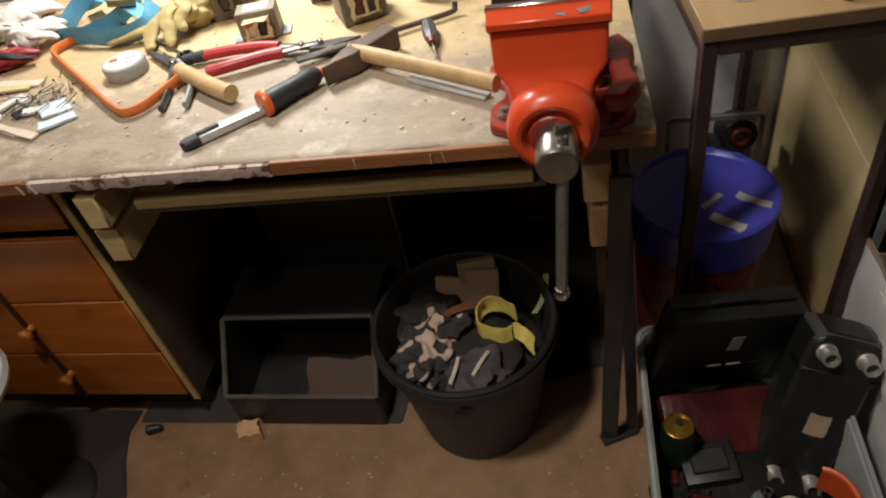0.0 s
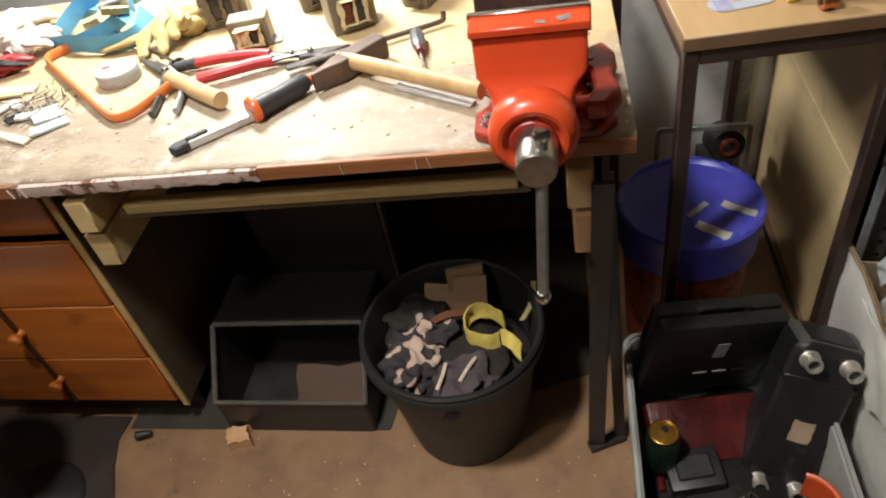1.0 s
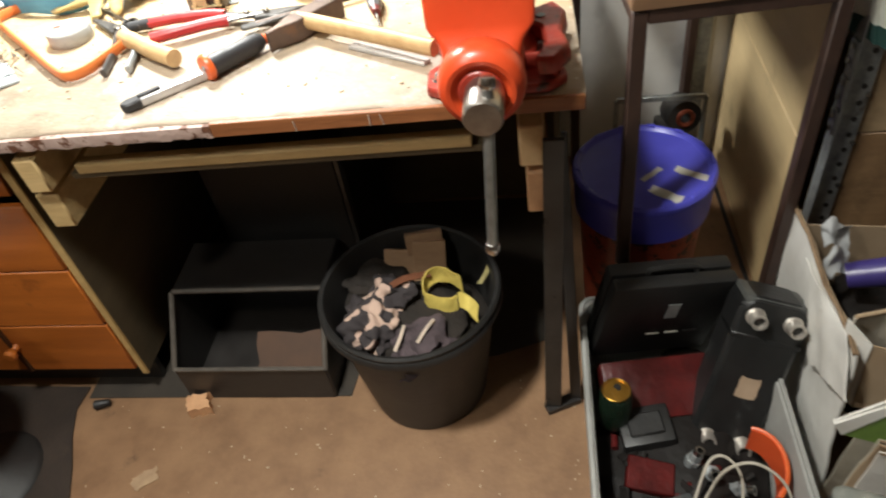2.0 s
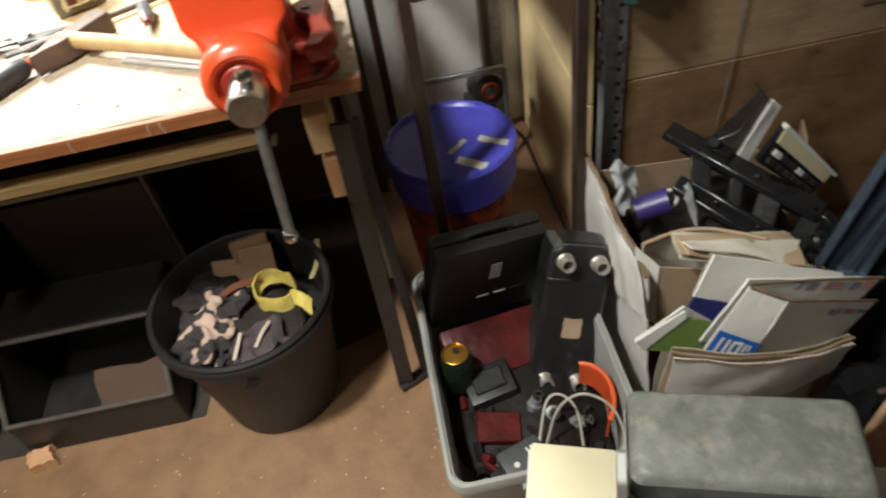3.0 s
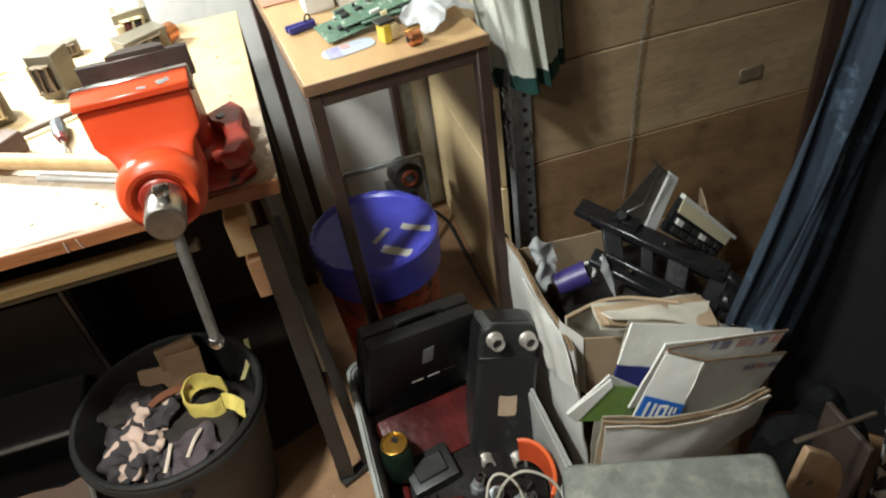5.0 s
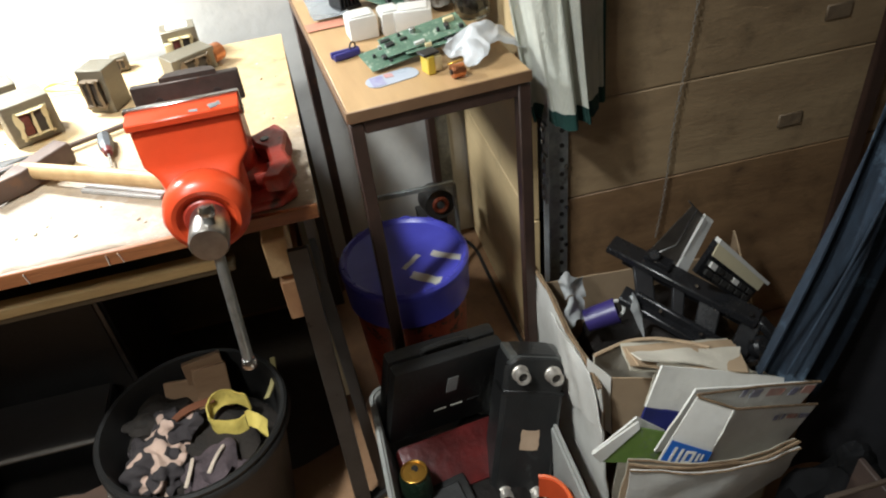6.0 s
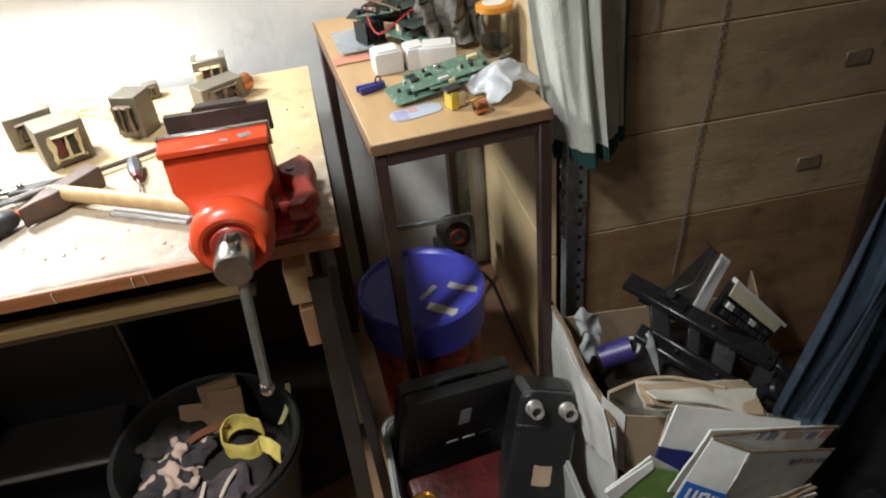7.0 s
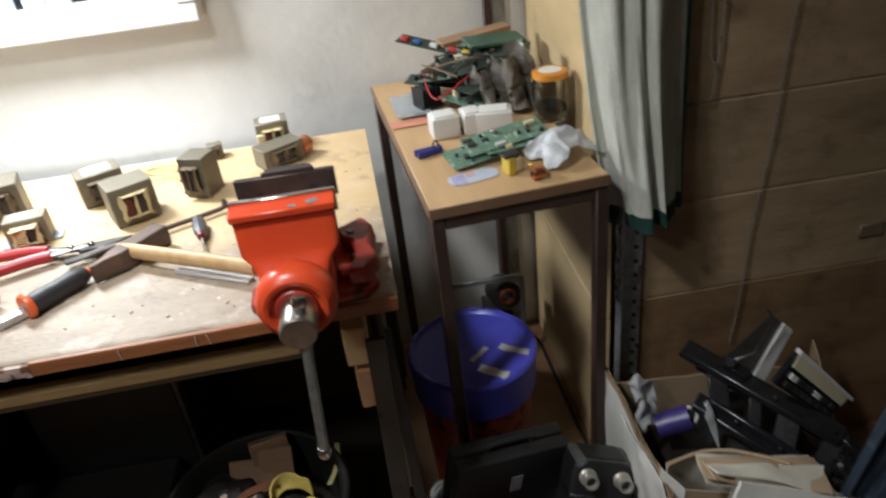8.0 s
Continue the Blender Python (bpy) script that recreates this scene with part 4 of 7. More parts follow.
for x, y, c in ((-0.022, 0.002, REDPATCH), (0.012, 0.014, VIOLETP), (0.016, -0.006, VIOLETP)):
    part("print_bar", box((x, y, 0.0292), (0.017, 0.012, 0.0008), 0, pose(0, 0, 0, 0, 0, 25)), c, tin)

# cutters with red grips
REDGRIP = surf("dipped_red_grip", (0.42, 0.03, 0.03), (0.32, 0.02, 0.022), 12, 0.38, bump=0.1)
cut = thing("tin_snips", pose(-0.64, 0.318, BZ - 0.001), "tin snips with red dipped handles", "snips")
part("grip", tube(smooth_path([(-0.160, -0.064, 0.018), (-0.12, -0.052, 0.020), (-0.06, -0.026, 0.020), (-0.022, -0.012, 0.018)], 5), 0.012, 10, (0.013, 0.012)), REDGRIP, cut)
part("grip", tube(smooth_path([(-0.195, 0.008, 0.016), (-0.14, 0.016, 0.018), (-0.08, 0.020, 0.018), (-0.035, 0.014, 0.017)], 5), 0.011, 10, (0.012, 0.011)), REDGRIP, cut)
part("end_cap", rod((-0.235, -0.002, 0.015), (-0.192, 0.009, 0.016), 0.010, 0.012), BLK, cut)
part("lever", tube(smooth_path([(-0.03, -0.015, 0.018), (0.0, 0.0, 0.017), (0.045, 0.016, 0.015)], 4), 0.007, 8, (0.010, 0.005)), GREYSTEEL, cut)
part("lever", tube(smooth_path([(-0.04, 0.014, 0.017), (0.0, 0.012, 0.014), (0.045, 0.006, 0.012)], 4), 0.007, 8, (0.010, 0.005)), BLACKSTEEL, cut)
part("jaw", slab([(0.03, -0.012), (0.075, -0.006), (0.125, 0.020), (0.128, 0.028), (0.085, 0.026), (0.03, 0.018)], 0.012, pose(0, 0, 0.006), 0.002), GREYSTEEL, cut)
for x, y in ((0.012, 0.006), (0.050, 0.010)):
    part("pivot_bolt", rod((x, y, 0.010), (x, y, 0.026), 0.007, 0.006, 12, 0.001), CHROME, cut)

# small grey pliers
pl = thing("pliers", pose(-0.895, 0.312, BZ - 0.001), "small bare-steel pliers lying open", "pliers")
part("jaw", slab([(-0.090, 0.062), (-0.080, 0.066), (0.016, 0.012), (0.012, -0.014), (-0.014, -0.008)], 0.010, pose(0, 0, 0.004), 0.002), GREYSTEEL, pl)
part("handle_arm", tube(smooth_path([(0.0, 0.0, 0.012), (0.014, -0.05, 0.012), (0.030, -0.105, 0.011), (0.040, -0.165, 0.010)], 4), 0.006, 8, (0.006, 0.008)), GREYSTEEL, pl)
part("handle_arm", tube(smooth_path([(0.006, 0.004, 0.014), (0.045, -0.04, 0.013), (0.075, -0.10, 0.012), (0.086, -0.158, 0.010)], 4), 0.006, 8, (0.006, 0.008)), ZINC, pl)
part("pivot", rod((0, 0, 0.004), (0, 0, 0.022), 0.012, 0.010, 14, 0.002), CHROME, pl)
part("ring", lathe([(0.014 + 0.004 * math.cos(a), 0.014 + 0.005 * math.sin(a)) for a in [k * math.pi / 4 for k in range(8)]], 20, pose(0.012, 0.028, 0), True), BLACKSTEEL, pl)

# transformers
OLIVEMETAL = surf("olive_lamination", (0.215, 0.190, 0.140), (0.150, 0.130, 0.092), 9, 0.45, metal=0.25, bump=0.2, bscale=160, stretch=(1, 1, 6), stain=(0.22, 0.20, 0.15), stain_scale=12, stain_at=0.60, vary=0.18)
COILRED = surf("enamelled_winding", (0.14, 0.028, 0.018), (0.07, 0.015, 0.012), 40, 0.35, bump=0.4, bscale=240, stretch=(1, 1, 4))
COILDARK = surf("dark_winding", (0.035, 0.028, 0.024), (0.02, 0.016, 0.014), 40, 0.4, bump=0.4, bscale=240)
PAPER = surf("insulation_paper", (0.62, 0.52, 0.30), (0.50, 0.41, 0.22), 20, 0.6, bump=0.2)
KRAFT = surf("brown_insulation", (0.17, 0.12, 0.07), (0.10, 0.07, 0.04), 20, 0.6, bump=0.2)
COPPER = surf("copper_wire", (0.70, 0.30, 0.14), (0.52, 0.20, 0.09), 30, 0.3, metal=0.9, bump=0.3, bscale=200)
LABELW = surf("white_sticker", (0.74, 0.73, 0.69), (0.66, 0.65, 0.61), 14, 0.5, bump=0.05)


def transformer(x, y, w, d, h, turn, coil, look_label, sticker=False, bulge=0.012, tilt=0.0):
    t = thing("transformer", pose(x, y, BZ, 0, 0, turn), look_label, "transformer", "transformers on the bench")
    paper = PAPER if coil is not COILDARK else KRAFT
    seed = int(abs(x) * 997)
    part("core", box((0, 0, h / 2), (w, d, h), 0.0015), OLIVEMETAL, t)
    for s in (-1, 1):
        part("winding", box((s * w * 0.145, 0, h * 0.5), (w * 0.22, d + 2 * bulge, h * 0.52), 0.006, None, 2), coil if s < 0 else COILDARK, t)
        part("bobbin_flange", slab(torn(w * 0.10, h * 0.66, seed + s, 6, 0.75), 0.0016, pose(s * w * 0.285, -d / 2 - bulge * 0.9, h * 0.5, 90, 0, 20 * s)), paper, t, "ragged insulation paper")
    part("bobbin_flange", slab(torn(w * 0.075, h * 0.62, seed + 5, 6, 0.8), 0.0016, pose(0, -d / 2 - bulge * 1.1, h * 0.52, 90, 4, 0)), paper, t, "ragged insulation paper")
    for z in (0.22, 0.79):
        part("bobbin_flange", slab(torn(w * 0.60, bulge * 1.5, seed + 7, 5, 0.3), 0.0016, pose(0, -d / 2 - bulge * 0.6, h * z)), paper, t, "ragged insulation paper")
    if sticker:
        part("sticker", slab(torn(w * 0.62, d * 0.62, int(x * 100), 3, 0.05), 0.0008, pose(0, 0, h + 0.0002)), LABELW, t, "white paper label")
    return t


transformer(-0.540, 0.472, 0.094, 0.080, 0.086, 29, COILRED, "olive steel transformer with dark red windings")
transformer(-0.640, 0.600, 0.098, 0.074, 0.072, 26, COILDARK, "transformer with a white label on top", True)
transformer(-0.398, 0.545, 0.062, 0.062, 0.094, -22, COILDARK, "tall dark transformer with blackened windings", bulge=0.016)
transformer(-0.402, 0.752, 0.038, 0.030, 0.036, 12, COILDARK, "tiny grey transformer by the wall", bulge=0.006)
td = transformer(-0.232, 0.655, 0.108, 0.062, 0.050, 32, COILDARK, "low flat transformer with a copper coil", bulge=0.006)
part("copper_coil", lathe([(0.010, -0.016), (0.021, -0.016), (0.022, 0), (0.021, 0.016), (0.010, 0.016)], 24, pose(0.060, -0.012, 0.026, 0, 90, 20), True), COPPER, td, "shiny copper winding")
te = transformer(-0.250, 0.752, 0.080, 0.062, 0.078, 8, COILRED, "transformer with yellow insulation and a white label", True)
part("yellow_wrap", box((-0.030, -0.040, 0.030), (0.020, 0.016, 0.052), 0.005, None, 2), PAPER, te, "yellow-green insulation wrap")
tf = transformer(-0.742, 0.425, 0.082, 0.050, 0.060, 12, PAPER, "bracketed transformer with a cream bobbin", True, 0.018)
part("foot_bracket", box((0, 0, 0.002), (0.118, 0.044, 0.003), 0.001), ZINC, tf)
transformer(-0.848, 0.560, 0.100, 0.085, 0.092, 18, COILDARK, "large olive transformer block", bulge=0.01)
wire = surf("yellow_wire", (0.62, 0.44, 0.12), None, 20, 0.5)
for k, pts in enumerate(([(-0.585, 0.66, 0), (-0.55, 0.70, 0.012), (-0.50, 0.69, 0.004), (-0.455, 0.655, 0.006), (-0.44, 0.60, 0.01)], [(-0.59, 0.645, 0.03), (-0.54, 0.665, 0.008), (-0.49, 0.655, 0.004), (-0.47, 0.62, 0.004)], [(-0.57, 0.71, 0.003), (-0.52, 0.725, 0.004), (-0.46, 0.70, 0.004)])):
    solo("lead_wire", tube(smooth_path([(a + 0.5, b - 0.66, c + 0.003) for a, b, c in pts], 6), 0.0024, 6), wire, pose(-0.5, 0.66, BZ), "loose yellow lead wire on the bench", "wire", "lead wires")

# gloves, straps and litter at the far end of the bench
LEATHER = surf("yellow_leather", (0.43, 0.325, 0.115), (0.29, 0.215, 0.07), 9, 0.6, bump=0.4, bscale=50, stain=(0.22, 0.16, 0.05), stain_scale=14, stain_at=0.56, sheen=0.2)
WHITECLOTH = surf("white_knit", (0.66, 0.62, 0.57), (0.50, 0.46, 0.42), 18, 0.9, bump=0.6, bscale=160)
REDCLOTH = surf("red_glove_rubber", (0.34, 0.025, 0.03), (0.22, 0.018, 0.02), 10, 0.5, bump=0.3)
STRAP = surf("blue_webbing", (0.12, 0.36, 0.56), (0.08, 0.27, 0.44), 14, 0.7, bump=0.4, bscale=180, stain=(0.26, 0.46, 0.60), stain_scale=14, stain_at=0.60)


def limp(pts, w, t, seed, taper=0.7):
    """A limp, flattened finger along points."""
    path = smooth_path(pts, 6)
    bm = bmesh.new()
    rings = []
    for i, p in enumerate(path):
        s = i / (len(path) - 1)
        d = (path[min(i + 1, len(path) - 1)] - path[max(i - 1, 0)]).normalized()
        side = d.cross(Vector((0, 0, 1))).normalized()
        up = side.cross(d)
        k = (1 - (1 - taper) * s) * (1.0 if s < 0.85 else math.sqrt(max(0.05, 1 - ((s - 0.85) / 0.16) ** 2))) * (1 + 0.12 * math.sin(9 * s + seed))
        ring = []
        for j in range(12):
            a = 2 * math.pi * j / 12
            q = p + side * w * k * math.cos(a) + up * t * k * math.sin(a)
            ring.append(bm.verts.new(crumple(q, 0.022, 0.0035, seed)))
        rings.append(ring)
    for a, b in zip(rings, rings[1:]):
        for j in range(12):
            bm.faces.new((a[j], a[(j + 1) % 12], b[(j + 1) % 12], b[j]))
    bm.faces.new(rings[0][::-1]), bm.faces.new(rings[-1])
    return bm


def glove(name, at, palm, size, fingers, mat, lab, seed, w=0.015, t=0.0075):
    g = thing(name, pose(at[0], at[1], BZ), lab, "glove", "work gloves on the bench")
    o = Vector((at[0], at[1], BZ))
    pb = blob(Vector(palm) - o, size, seed, 0.30, 4)
    for v in pb.verts:
        v.co = crumple(v.co, 0.035, 0.010, seed)
        v.co.z = max(v.co.z, 0.001)
    part("palm", pb, mat, g, "", 70)
    for k, pts in enumerate(fingers):
        fb = limp([Vector(p) - o for p in pts], w, t, seed + k)
        for v in fb.verts:
            v.co.z = max(v.co.z, 0.001)
        part("finger", fb, mat, g, "", 70)
    return g


lg = glove("leather_glove", (-0.965, 0.48), (-0.925, 0.520, 0.882), (0.052, 0.060, 0.036), (
    [(-0.94, 0.475, 0.897), (-1.005, 0.452, 0.880), (-1.06, 0.440, 0.868), (-1.11, 0.435, 0.862)], [(-0.955, 0.485, 0.905), (-0.990, 0.450, 0.888), (-0.992, 0.415, 0.868), (-0.983, 0.387, 0.858)],
    [(-0.940, 0.490, 0.910), (-0.955, 0.450, 0.900), (-0.946, 0.420, 0.880), (-0.937, 0.396, 0.860)], [(-0.915, 0.480, 0.905), (-0.925, 0.452, 0.895), (-0.918, 0.428, 0.872)]), LEATHER, "creased yellow leather work glove", 2, 0.018, 0.008)
part("cuff", sheet(lambda u, v: crumple((0.048 + 0.046 * math.cos(6.28 * u), 0.07 + 0.055 * v, 0.032 + 0.024 * math.sin(6.28 * u)), 0.03, 0.010, 2), 28, 6, 0.0025), LEATHER, lg)
glove("knit_glove", (-1.41, 0.56), (-1.425, 0.560, 0.878), (0.062, 0.065, 0.030), (
    [(-1.40, 0.58, 0.890), (-1.36, 0.61, 0.885), (-1.33, 0.645, 0.868)], [(-1.41, 0.60, 0.890), (-1.39, 0.64, 0.885), (-1.375, 0.675, 0.866)], [(-1.44, 0.60, 0.885), (-1.44, 0.65, 0.880), (-1.43, 0.685, 0.864)]), WHITECLOTH, "white knitted work glove", 5, 0.027, 0.013)
glove("knit_glove", (-1.31, 0.47), (-1.325, 0.465, 0.880), (0.040, 0.040, 0.026), (
    [(-1.32, 0.48, 0.895), (-1.285, 0.515, 0.892), (-1.262, 0.545, 0.872)], [(-1.31, 0.47, 0.895), (-1.275, 0.492, 0.890), (-1.245, 0.515, 0.870)], [(-1.31, 0.46, 0.890), (-1.275, 0.465, 0.885), (-1.248, 0.480, 0.866)]), WHITECLOTH, "white knitted work glove", 8, 0.022, 0.010)
rg = glove("rubber_glove", (-1.33, 0.395), (-1.345, 0.395, 0.868), (0.055, 0.038, 0.017), (
    [(-1.33, 0.40, 0.876), (-1.30, 0.415, 0.872), (-1.27, 0.432, 0.862)], [(-1.33, 0.385, 0.874), (-1.295, 0.388, 0.870), (-1.265, 0.398, 0.860)]), REDCLOTH, "dark red and black rubber glove", 9, 0.016, 0.009)
part("black_band", limp([(-0.06, -0.012, 0.036), (-0.01, -0.020, 0.038), (0.045, -0.016, 0.028), (0.075, 0.0, 0.016)], 0.011, 0.004, 3), BLK, rg, "black rubber band")
strap = thing("ratchet_strap", pose(-1.145, 0.555, BZ), "blue webbing ratchet strap in loose coils", "strap")
for k, pts in enumerate(([(-0.13, -0.02, 0.01), (-0.08, 0.05, 0.05), (0.0, 0.07, 0.06), (0.06, 0.03, 0.05), (0.03, -0.05, 0.03), (-0.05, -0.08, 0.014)],
                         [(-0.10, 0.08, 0.01), (-0.02, 0.02, 0.055), (0.07, -0.03, 0.05), (0.13, -0.06, 0.02)],
                         [(-0.12, -0.06, 0.008), (-0.03, -0.10, 0.025), (0.06, -0.115, 0.02), (0.13, -0.09, 0.03), (0.12, -0.02, 0.05)],
                         [(0.02, 0.10, 0.02), (0.08, 0.06, 0.06), (0.15, 0.05, 0.05)])):
    part("webbing", tube(smooth_path(pts, 7), 0.01, 6, (0.021, 0.0014) if k % 2 else (0.0014, 0.021)), STRAP, strap)
part("ratchet", box((0.055, -0.03, 0.068), (0.06, 0.042, 0.018), 0.004, pose(0, 0, 0, 8, 14, 30), 2), surf("brassy_ratchet", (0.32, 0.28, 0.15), (0.20, 0.17, 0.09), 20, 0.4, metal=0.7), strap)
part("ratchet_pin", rod((0.03, -0.05, 0.08), (0.085, -0.015, 0.082), 0.006), ZINC, strap)
# a heap of screws and nails
heap = random.Random(12)
NAIL = mesh_of("nail", add_lathe(rod((0, 0, 0), (0.032, 0, 0), 0.0012, 0.0009, 6), [(0, 0), (0.003, 0), (0.003, 0.001), (0, 0.001)], 8, pose(0, 0, 0, 0, 90, 0)), CHROME)
for k in range(54):
    ob = new("nail", NAIL)
    ob.matrix_world = pose(-1.14 + heap.gauss(0, 0.045), 0.215 + heap.gauss(0, 0.035), BZ + 0.002 + heap.uniform(0, 0.012), 0, heap.uniform(-18, 18), heap.uniform(0, 360))
    tagged(ob, "bright steel nail in a loose heap", "nail", "heap of nails")
BLUISH = surf("pale_blue_plastic", (0.62, 0.70, 0.76), (0.52, 0.60, 0.67), 14, 0.4, bump=0.1)
PALEWOOD = surf("pale_stick", (0.66, 0.56, 0.45), (0.56, 0.46, 0.36), 14, 0.7, bump=0.2)
for k, (x, y, a, w, h2, mt) in enumerate(((-1.105, 0.190, 35, 0.058, 0.050, BLUISH), (-1.070, 0.142, 42, 0.070, 0.026, BLUISH), (-1.145, 0.115, -20, 0.115, 0.016, PALEWOOD), (-1.18, 0.128, -24, 0.09, 0.013, PALEWOOD), (-1.255, 0.298, 2, 0.115, 0.022, PALEWOOD), (-1.265, 0.278, 8, 0.10, 0.018, PAPER),
                                                    (-1.175, 0.185, 50, 0.034, 0.026, BLK), (-1.145, 0.188, 20, 0.050, 0.018, WHITEPLASTIC), (-1.225, 0.215, 70, 0.060, 0.014, WHITEPLASTIC), (-1.20, 0.235, -30, 0.045, 0.018, LABELW), (-1.24, 0.165, 15, 0.05, 0.03, WHITEPLASTIC))):
    solo("offcut", slab(torn(w, h2, k + 20, 3, 0.2), 0.006, None, 0.001), mt, pose(x, y, BZ + 0.001 + 0.0015 * (k % 3), 5, 3, a), "small pale offcut among the nails", "offcut", "offcuts among the nails")
SHAV = surf("shavings", (0.60, 0.50, 0.36), (0.35, 0.27, 0.18), 30, 0.8)
crumbs = bmesh.new()
crnd = random.Random(31)
for k in range(170):
    x, y = crnd.uniform(-1.25, -0.03), crnd.uniform(0.02, 0.55)
    s = crnd.uniform(0.0012, 0.0042)
    add_box(crumbs, (x, y, BZ - 0.0005 + s * 0.2), (s * crnd.uniform(0.6, 2.2), s, s * 0.5), 0, pose(0, 0, 0, 0, 0, crnd.uniform(0, 180)))
solo("crumbs", crumbs, SHAV, pose(0, 0, 0), "scattered crumbs and shavings on the bench", "crumbs", kind="stuff")


# ---- scraps in the black bucket ----
CAMO = surf("camouflage_cloth", (0.55, 0.40, 0.32), (0.46, 0.32, 0.25), 12, 0.85, bump=0.5, bscale=160, stain=(0.030, 0.024, 0.025), stain_scale=30, stain_at=0.42, soft=0.02, stain_detail=0.5)
RAG = surf("dark_rag", (0.026, 0.019, 0.014), (0.011, 0.008, 0.006), 14, 0.9, bump=0.6, bscale=120)
PURPLE = surf("purple_grey_rag", (0.100, 0.072, 0.078), (0.036, 0.027, 0.030), 16, 0.9, bump=0.6, bscale=140)
SCRAPWOOD = surf("brown_scrap_wood", (0.36, 0.225, 0.125), (0.25, 0.15, 0.082), 10, 0.7, bump=0.25, stretch=(0.6, 2, 2), vary=0.15)
YELLOWFOAM = surf("yellow_foam", (0.62, 0.49, 0.11), (0.50, 0.38, 0.08), 16, 0.75, bump=0.4, bscale=120, stain=(0.42, 0.31, 0.07), stain_scale=20, stain_at=0.60)
solo("rag_filling", blob((0, 0, 0), (0.150, 0.150, 0.075), 3, 0.22, 4), RAG, pose(-0.365, 0.075, 0.215), "dark rags filling the bucket", "rags")
solo("camouflage_cloth", blob((0, 0, 0), (0.064, 0.070, 0.048), 7, 0.45, 5), CAMO, pose(-0.447, 0.026, 0.272, 10, 12, 20), "crumpled pink and black camouflage cloth", "cloth")
solo("camouflage_cloth", blob((0, 0, 0), (0.050, 0.045, 0.030), 11, 0.6, 4), CAMO, pose(-0.418, 0.095, 0.300), "bunched corner of camouflage cloth", "cloth")
solo("grey_rag", blob((0, 0, 0), (0.080, 0.060, 0.040), 13, 0.5, 4), RAG, pose(-0.465, 0.150, 0.270), "dusty dark grey rag", "rag")
prag = solo("purple_rag", blob((0, 0, 0), (0.070, 0.075, 0.040), 15, 0.45, 4), PURPLE, pose(-0.335, -0.015, 0.262), "purple-grey rag with pale drawstrings", "rag")
for p in ([(-0.385, -0.06, 0.296), (-0.375, -0.03, 0.306), (-0.372, 0.00, 0.305)], [(-0.338, -0.045, 0.304), (-0.322, -0.015, 0.312), (-0.310, 0.015, 0.305)]):
    part("drawstring", tube(smooth_path([(a + 0.335, b + 0.015, c - 0.262) for a, b, c in p], 4), 0.0042, 6), PALEWOOD, prag, "short pale drawstring")
for x, y, z, rx, ry, rz, s in ((-0.335, 0.170, 0.285, 62, 6, 8, (0.075, 0.16, 0.022)), (-0.405, 0.185, 0.270, 55, -8, -14, (0.085, 0.12, 0.020)), (-0.345, 0.215, 0.345, 70, 0, 12, (0.085, 0.050, 0.022))):
    solo("wood_offcut", box((0, 0, 0), s, 0.002), SCRAPWOOD, pose(x, y, z, rx, ry, rz), "brown wood offcut stuck in the bucket", "offcut", "offcuts in the bucket")
foam = thing("foam_strip", pose(-0.292, 0.090, 0.305), "curled strip of yellow foam", "foam strip")
part("curl", sheet(lambda u, v: crumple((0.046 * math.cos(0.6 + 4.9 * u) - 0.002 * v, 0.036 * math.sin(0.6 + 4.9 * u) + 0.012 * v, -0.016 + 0.038 * v + 0.015 * math.sin(5 * u)), 0.05, 0.008, 2), 26, 4, 0.004), YELLOWFOAM, foam)
part("tail", sheet(lambda u, v: crumple((0.034 + 0.042 * u, -0.046 - 0.042 * u + 0.034 * v, 0.004 + 0.016 * math.sin(3 * u) + 0.012 * v), 0.04, 0.006, 6), 12, 3, 0.005), YELLOWFOAM, foam)
solo("foam_strip", sheet(lambda u, v: (0.01 * math.sin(3 * u) + 0.012 * v, 0.075 * u, 0.05 * u + 0.004 * v), 10, 2, 0.003), surf("dull_yellow_strip", (0.34, 0.29, 0.12), None, 14, 0.7), pose(-0.222, 0.12, 0.30, 0, 0, -20), "dull yellow strip sticking up from the bucket", "foam strip")
solo("rusty_strip", sheet(lambda u, v: (0.11 * u, 0.02 * v + 0.02 * u, 0.012 * math.sin(4 * u)), 10, 2, 0.002), surf("rust", (0.16, 0.055, 0.022), None, 20, 0.7, bump=0.3), pose(-0.425, 0.075, 0.318, 0, -12, 12), "rusty brown strip across the scraps", "strip")

# ---- grey crate and what lies in it ----
crate = thing("plastic_crate", pose(0.19, -0.125, 0), "open pale grey plastic crate on the floor", "crate")
CW, CD, CH = 0.385, 0.55, 0.22


def rounded(w, d, r, n=5):
    out = []
    for cx, cy, a0 in ((w / 2 - r, d / 2 - r, 0), (-w / 2 + r, d / 2 - r, 90), (-w / 2 + r, -d / 2 + r, 180), (w / 2 - r, -d / 2 + r, 270)):
        for k in range(n + 1):
            a = radians(a0 + 90 * k / n)
            out.append((cx + r * math.cos(a), cy + r * math.sin(a)))
    return out


def shell(levels, n=5):
    """A hollow rounded tray: (width, depth, corner, z) from the outer foot over the rim to the inner floor."""
    bm = bmesh.new()
    rings = [[bm.verts.new((x, y, z)) for x, y in rounded(w, d, r, n)] for w, d, r, z in levels]
    for a, b in zip(rings, rings[1:]):
        for k in range(len(a)):
            bm.faces.new((a[k], a[(k + 1) % len(a)], b[(k + 1) % len(a)], b[k]))
    bm.faces.new(rings[0][::-1]), bm.faces.new(rings[-1])
    return bm


